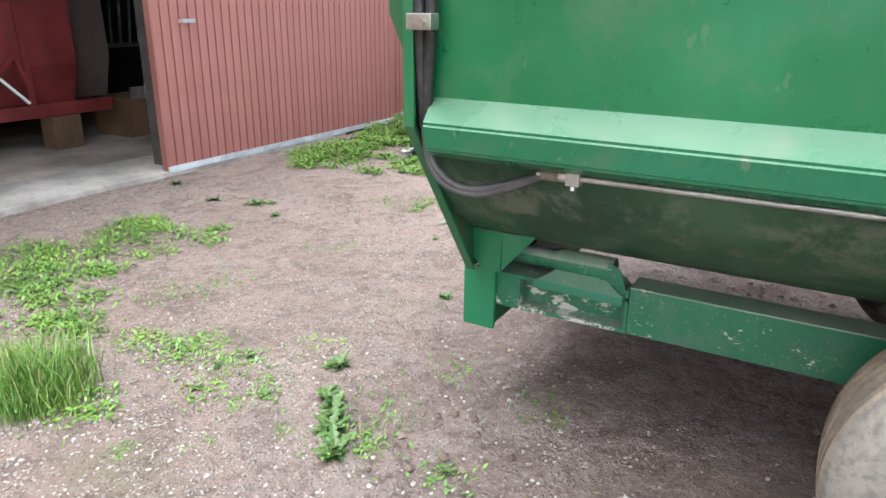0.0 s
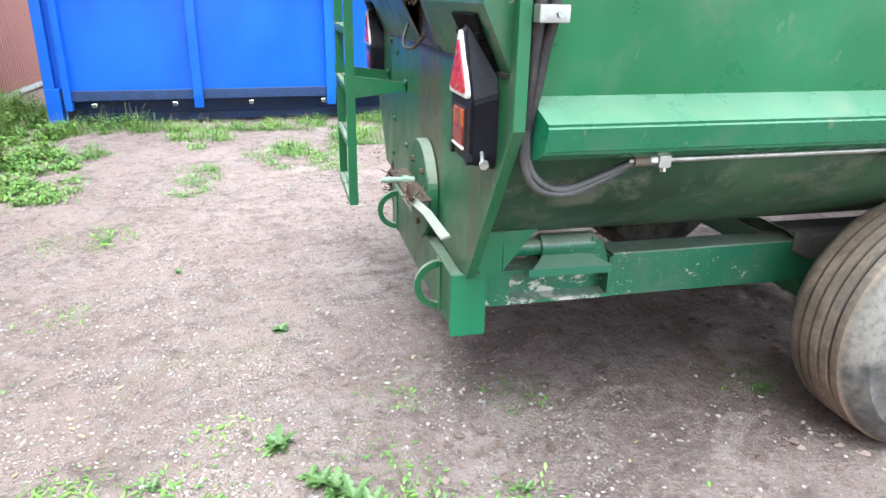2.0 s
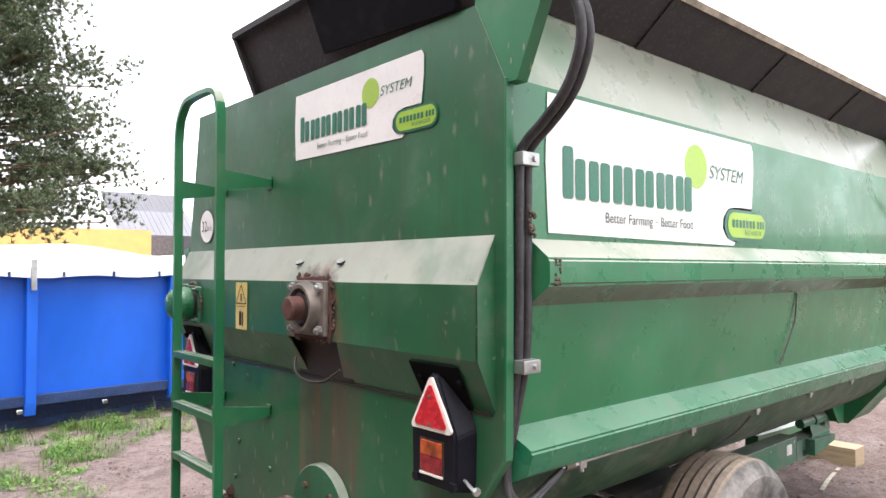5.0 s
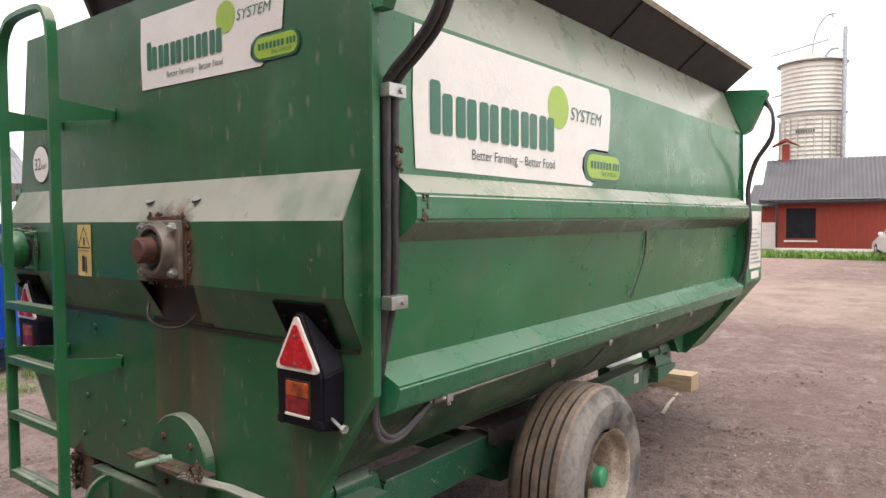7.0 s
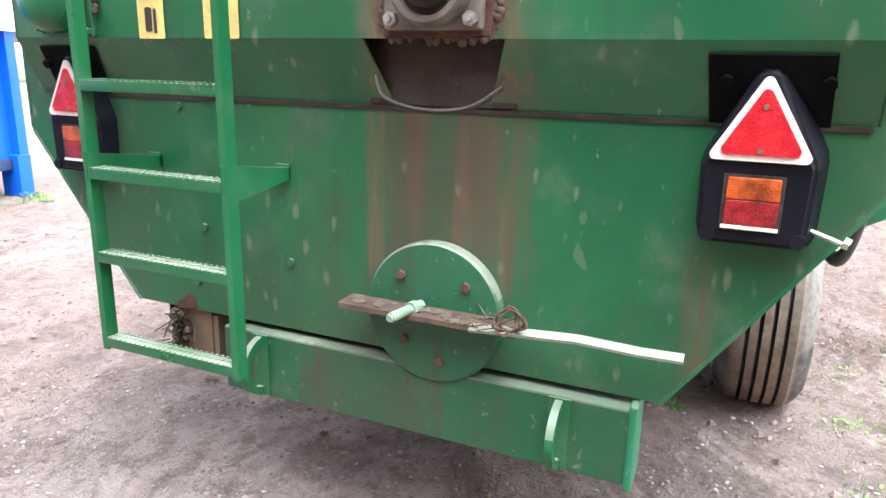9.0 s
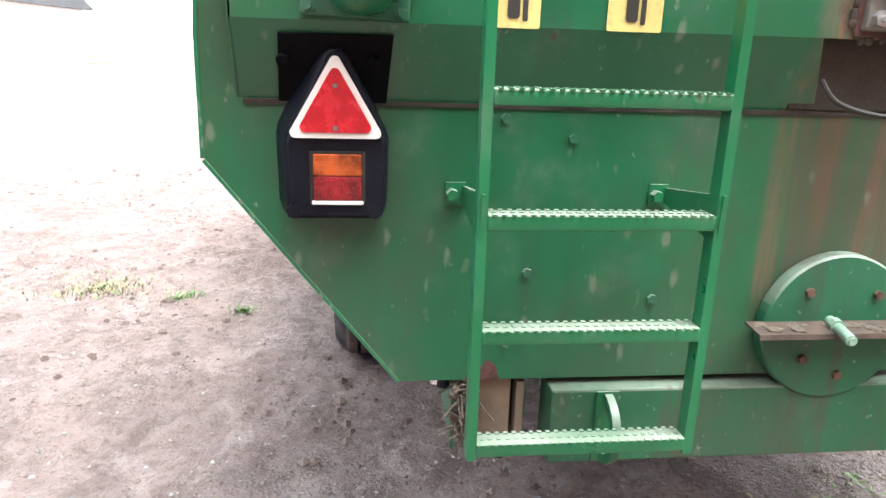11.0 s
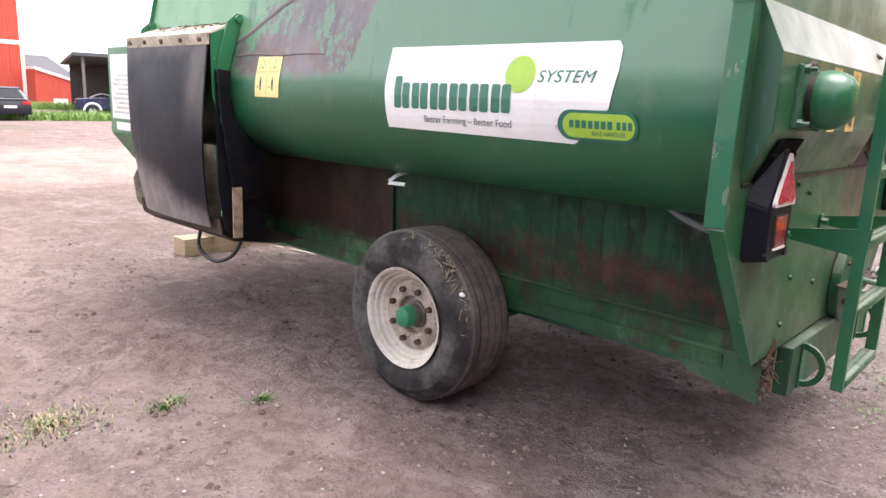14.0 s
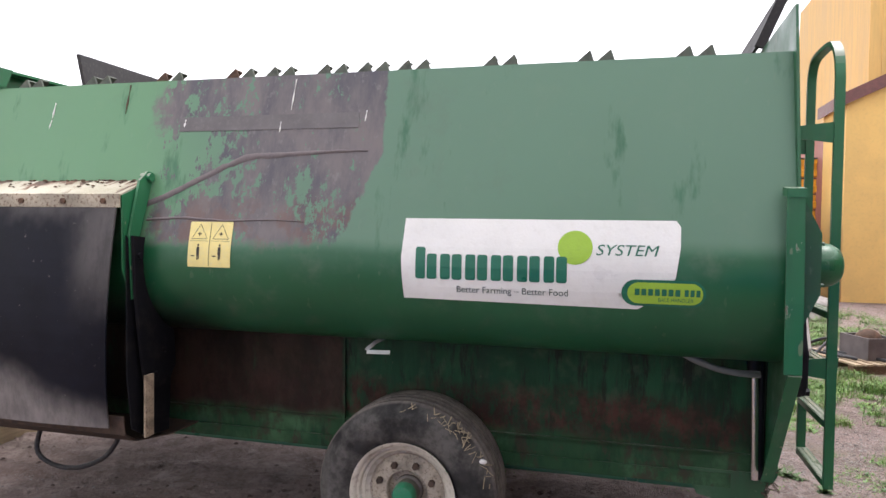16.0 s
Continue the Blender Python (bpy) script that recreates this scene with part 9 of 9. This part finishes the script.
KINDS = [rosette(1, 12, 0.036), rosette(2, 18, 0.060), rosette(3, 22, 0.045), rosette(4, 24, 0.068)]
SPOTS = [(0.863, -0.25, 1), (0.855, -0.235, 3), (1.06, -0.13, 1), (1.10, -0.10, 3), (1.13, -0.05, 3), (1.16, -0.06, 2), (1.19, 0.0, 3), (1.22, 0.02, 1), (1.24, 0.06, 3), (1.28, 0.05, 3), (1.31, 0.11, 2), (1.35, 0.13, 3), (1.40, 0.16, 3), (1.27, 0.57, 0),
         (-1.62, -1.34, 1), (1.38, -1.41, 3), (-1.08, -3.62, 3), (-0.87, -2.89, 3), (-0.84, -2.93, 1), (-0.93, -2.55, 1), (-0.97, -2.50, 3), (-0.82, -2.19, 0), (-0.80, -2.16, 2),
         (-1.04, -2.42, 2), (-0.97, -0.80, 0), (-0.10, -0.22, 2), (0.87, 1.77, 1), (1.142, -0.708, 0), (1.325, -0.637, 0), (1.213, -0.351, 0), (1.001, -0.644, 0)]
rng = random.Random(8)
for x, y, kind in SPOTS:
    ob = tagged(new("weed", KINDS[kind]), "small green weed rosette on bare gravel", "weed", "weeds on the gravel")
    ob.matrix_basis = pose(x, y, ground_z(x, y) + 0.004, 0, 0, rng.uniform(0, 360)) @ Matrix.Scale(rng.uniform(0.75, 1.15), 4)


def pebbles():
    rng = random.Random(5)
    shapes = []
    for s in range(6):
        bm = bmesh.new()
        bmesh.ops.create_icosphere(bm, subdivisions=1, radius=1.0)
        pts = [v.co * (1 + 0.35 * noise.noise(v.co * 1.3 + Vector((s * 7.0, 0, 0)))) for v in bm.verts]
        shapes.append(([(p.x, p.y, p.z * 0.6) for p in pts], [[v.index for v in fc.verts] for fc in bm.faces]))
        bm.free()
    verts, faces = [], []
    for i in range(40000):
        if i < 27000:
            x, y = rng.uniform(-3.2, 2.6), rng.uniform(-3.85, 0.9)
            if noise.noise((x * 0.8, y * 0.8, 4.0)) < -0.12 and rng.random() < 0.8:
                continue
        elif i < 33000:
            x, y = rng.uniform(0.6, 3.0), rng.uniform(0.2, 5.0)
        else:
            x, y = rng.uniform(-4.5, -0.4), rng.uniform(-1.0, 7.0)
        r = 0.0026 + 0.009 * rng.random() ** 5
        pts, fcs = rng.choice(shapes)
        a, n = rng.uniform(0, 6.283), len(verts)
        c, s, k = math.cos(a), math.sin(a), rng.uniform(0.7, 1.3)
        z = ground_z(x, y) + r * 0.2
        verts += [(x + r * (c * p[0] * k - s * p[1]), y + r * (s * p[0] * k + c * p[1]), z + r * p[2]) for p in pts]
        faces += [[n + j for j in fc] for fc in fcs]
    k = Nodes("loose_pebbles")
    col = k.mix(k.island(), (0.13, 0.105, 0.095), (0.38, 0.35, 0.33))
    mat = k.done(col, 0.85, 0.0, k.noise(200.0, 3), 0.001)
    tagged(new("pebbles", raw("pebbles", verts, faces, mat)), "loose grey and white pebbles scattered over the yard", "pebbles", "", "stuff")


pebbles()


def gravel():
    """Fine mixed gravel, flat crumbs and dry leaf litter near the wagon's rear."""
    rng = random.Random(31)
    verts, faces, dv, df = [], [], [], []
    for i in range(60000):
        x, y = (rng.uniform(0.1, 2.5), rng.uniform(-3.0, 1.2)) if i < 42000 else (rng.uniform(-3.5, 0.4), rng.uniform(-3.8, 0.2))
        if noise.noise((x * 1.3, y * 1.3, 8.0)) + 0.5 * noise.noise((x * 4, y * 4, 1.0)) - 0.35 * max(0.0, y + 0.3) < rng.uniform(-0.35, 0.25):
            continue
        r = 0.0022 + 0.0065 * rng.random() ** 3
        n, z, a = len(verts), ground_z(x, y) + r * 0.25, rng.uniform(0, 1.57)
        for k in range(4):
            q = r * rng.uniform(0.7, 1.4)
            verts.append((x + q * math.cos(a + 1.57 * k), y + q * math.sin(a + 1.57 * k), z))
        verts += [(x + r * rng.uniform(-0.4, 0.4), y + r * rng.uniform(-0.4, 0.4), z + r * rng.uniform(0.4, 0.9))]
        faces += [(n + k, n + (k + 1) % 4, n + 4) for k in range(4)]
    for i in range(420):
        x, y = rng.uniform(0.2, 2.6), rng.uniform(-3.2, 1.4)
        if noise.noise((x * 0.9, y * 0.9, 3.0)) < rng.uniform(-0.1, 0.4):
            continue
        leaf(dv, df, (x, y, ground_z(x, y) + 0.004), rng.uniform(0, 6.283), rng.uniform(0.012, 0.04), rng.uniform(0, 0.3), rng.uniform(0, 0.3))
    k = Nodes("mixed_gravel")
    col = k.mix(k.island(), (0.10, 0.075, 0.062), (0.40, 0.365, 0.345))
    col = k.mix(k.ramp(k.noise(90.0, 2), 0.5, 0.6, 0.0, 0.6), col, (0.34, 0.25, 0.20))
    tagged(new("gravel", raw("gravel", verts, faces, k.done(col, 0.9))), "fine mixed gravel lying loose on the earth", "gravel", "", "stuff")
    tagged(new("leaf_litter", raw("leaf_litter", dv, df, M["dry"])), "dry brown leaf litter on the gravel", "leaf litter", "", "stuff")


gravel()


def clods():
    """Crumbs of dark earth lying on the churned ground."""
    rng = random.Random(12)
    verts, faces = [], []
    for i in range(16000):
        x, y = (rng.uniform(-4.6, 1.6), rng.uniform(0.3, 7.5)) if i < 12000 else (rng.uniform(0.8, 4.2), rng.uniform(1.0, 8.0))
        if noise.noise((x * 1.1, y * 1.1, 2.0)) < rng.uniform(-0.2, 0.35):
            continue
        r = 0.004 + 0.020 * rng.random() ** 6
        n, z = len(verts), ground_z(x, y) + r * 0.25
        for dx, dy, dz in ((1, 0, 0), (0, 1, 0), (-1, 0, 0), (0, -1, 0), (0.7, 0.7, 0.3), (0, 0, 0.8)):
            verts.append((x + r * dx * rng.uniform(0.7, 1.4), y + r * dy * rng.uniform(0.7, 1.4), z + r * dz * rng.uniform(0.6, 1.2)))
        faces += [(n, n + 4, n + 5), (n + 4, n + 1, n + 5), (n + 1, n + 2, n + 5), (n + 2, n + 3, n + 5), (n + 3, n, n + 5)]
    k = Nodes("earth_clods")
    col = k.mix(k.island(), (0.085, 0.055, 0.046), (0.22, 0.165, 0.145))
    tagged(new("earth_clods", raw("earth_clods", verts, faces, k.done(col, 0.95, 0.0, k.noise(150.0, 3), 0.002))), "crumbs of dark earth on churned ground", "earth", "", "stuff")


clods()


def tufts():
    """Flattened tufts of half-dry grass in the earth beside the wheel."""
    rng = random.Random(31)
    for x, y, r, n, dry in ((-2.62, 3.04, 0.26, 420, 0.75), (-2.10, 2.88, 0.08, 130, 0.35), (-1.70, 2.62, 0.045, 60, 0.1)):
        for name, share in (("grass_tuft", 1.0 - dry), ("dry_grass_tuft", dry)):
            v, f = [], []
            for _ in range(int(n * share)):
                a, d = rng.uniform(0, 6.283), r * abs(rng.gauss(0, 0.6))
                px, py = x + d * math.cos(a) * 1.3, y + d * math.sin(a)
                blade(v, f, px, py, ground_z(px, py) - 0.004, rng.uniform(0, 6.283), rng.uniform(0.015, 0.045), 0.005, rng.uniform(0.02, 0.05))
            if v:
                tagged(new(name, raw(name, v, f, M["dry"] if share == dry else M["rosette"])), "low half-dry grass tuft in bare earth", "grass", "grass tufts", "stuff")


tufts()


def pine(m, height, seed, label):
    rng = random.Random(seed)
    t = thing("pine_tree", label, "tree", "trees", m=m)
    trunk = [(0.15 * math.sin(z * 0.5), 0.1 * math.cos(z * 0.7), z) for z in np.linspace(0, height, 14)]
    part("trunk", tube(bmesh.new(), trunk, lambda s: 0.30 * (1 - s) + 0.03, 10), M["pinebark"], t)
    v, f = [], []
    for i in range(120):
        z = height * (0.20 + 0.78 * (i / 120) ** 0.9)
        reach = (0.5 + 5.6 * (1 - z / height) ** 0.75) * rng.uniform(0.6, 1.12)
        a = i * 2.4 + rng.uniform(-0.4, 0.4)
        d = Vector((math.cos(a), math.sin(a), rng.uniform(0.05, 0.35)))
        p0 = Vector((0, 0, z))
        pts = [p0 + d * reach * s + Vector((0, 0, -0.10 * reach * s * s + 0.06 * rng.uniform(-1, 1))) for s in (0, 0.35, 0.7, 1.0)]
        part("limb", tube(bmesh.new(), pts, lambda s: 0.055 * (1 - s) + 0.012, 5), M["pinebark"], t)
        for _ in range(int(5 + 3.8 * reach)):
            s = rng.uniform(0.35, 1.05)
            pad = p0 + d * reach * s + Vector((rng.gauss(0, 0.34), rng.gauss(0, 0.34), -0.06 * reach * s * s + rng.gauss(0.10, 0.26)))
            for _ in range(rng.randint(7, 12)):
                c = pad + Vector((rng.gauss(0, 0.27), rng.gauss(0, 0.27), rng.gauss(0, 0.15)))
                axis = (d * 0.6 + Vector((rng.gauss(0, 0.5), rng.gauss(0, 0.5), 0.55))).normalized()
                for _ in range(14):
                    w = (axis + Vector((rng.gauss(0, 0.6), rng.gauss(0, 0.6), rng.gauss(0, 0.6)))).normalized()
                    e = c + w * rng.uniform(0.10, 0.24)
                    q = w.cross(Vector((rng.gauss(0, 1), rng.gauss(0, 1), 1))).normalized() * 0.021
                    n = len(v)
                    v += [tuple(c + q), tuple(c - q), tuple(e)]
                    f.append((n, n + 1, n + 2))
    ob = new("crown", raw("crown", v, f, M["needles"]))
    ob.parent = t


pine(Matrix.Translation((-23.5, 2.2, 0)), 13.5, 3, "tall dense green pine behind the blue container")
pine(Matrix.Translation((-27.0, -3.4, 0)), 14.5, 6, "tall dense green pine behind the blue container")


def broadleaf(m, height, spread, seed, label):
    rng = random.Random(seed)
    t = thing("broadleaf_tree", label, "tree", "trees", m=m)
    part("trunk", tube(bmesh.new(), [(0.1 * math.sin(z), 0.08 * math.cos(z * 1.3), z) for z in np.linspace(0, height * 0.8, 9)], lambda s: 0.17 * (1 - s) + 0.03, 9), M["pinebark"], t)
    v, f = [], []
    for i in range(46):
        z = height * rng.uniform(0.22, 0.72)
        a = i * 2.4 + rng.uniform(-0.5, 0.5)
        reach = spread * rng.uniform(0.55, 1.05) * math.sin(math.pi * min(1.0, 0.25 + 0.85 * z / height)) ** 0.6
        d = Vector((math.cos(a), math.sin(a), rng.uniform(0.3, 0.9)))
        p0 = Vector((0, 0, z))
        part("limb", tube(bmesh.new(), [p0, p0 + d * reach * 0.5, p0 + d * reach + Vector((0, 0, 0.1))], lambda s: 0.045 * (1 - s) + 0.01, 5), M["pinebark"], t)
        for _ in range(11):
            s = rng.uniform(0.35, 1.1)
            c = p0 + d * reach * s + Vector((rng.gauss(0, 0.25), rng.gauss(0, 0.25), rng.gauss(0, 0.22)))
            for _ in range(34):
                p = c + Vector((rng.gauss(0, 0.19), rng.gauss(0, 0.19), rng.gauss(0, 0.15)))
                u = Vector((rng.gauss(0, 1), rng.gauss(0, 1), rng.gauss(0, 0.6))).normalized()
                w = u.cross(Vector((rng.gauss(0, 1), rng.gauss(0, 1), 1))).normalized() * 0.038
                n = len(v)
                v += [tuple(p), tuple(p + u * 0.06 + w), tuple(p + u * 0.13), tuple(p + u * 0.06 - w)]
                f.append((n, n + 1, n + 2, n + 3))
    new("crown", raw("crown", v, f, M["broadleaves"])).parent = t


broadleaf(Matrix.Translation((-38.0, 17.1, 0)), 6.6, 2.0, 21, "leafy grey-green tree behind the blue container")
broadleaf(Matrix.Translation((-50.5, 48.5, 0)), 6.2, 2.6, 22, "leafy green tree behind a white house")
broadleaf(Matrix.Translation((-56.0, 50.5, 0)), 7.0, 2.8, 23, "leafy green tree behind a white house")


def verge(name, x0, x1, y0, y1, h, n, label):
    """A strip of rough grass far off: a low uneven bank with blades on it."""
    rng = random.Random(int(x0 * 7 + y0))
    v, f = [], []
    for _ in range(n):
        x, y = rng.uniform(x0, x1), rng.uniform(y0, y1)
        blade(v, f, x, y, 0.0, rng.uniform(0, 6.283), h * rng.uniform(0.4, 1.2), 0.02, h * 0.4)
    tagged(new(name, raw(name, v, f, M["grass"])), label, "grass", "", "stuff")


verge("grass_verge", -8, 3.2, 31.5, 34.4, 0.30, 9000, "rough green verge before the red house")
verge("grass_verge", 3, 20, 50, 57, 0.5, 7000, "green verge before the large red barn")
verge("grass_verge", 6, 24, 34.5, 39, 0.4, 9000, "green verge before the open shed")
verge("grass_verge", -38, -18, 30.5, 33.5, 0.2, 7000, "green verge before the white house")
verge("grass_verge", -12, -8.4, -2.5, 4, 0.2, 3000, "rough grass behind the container")
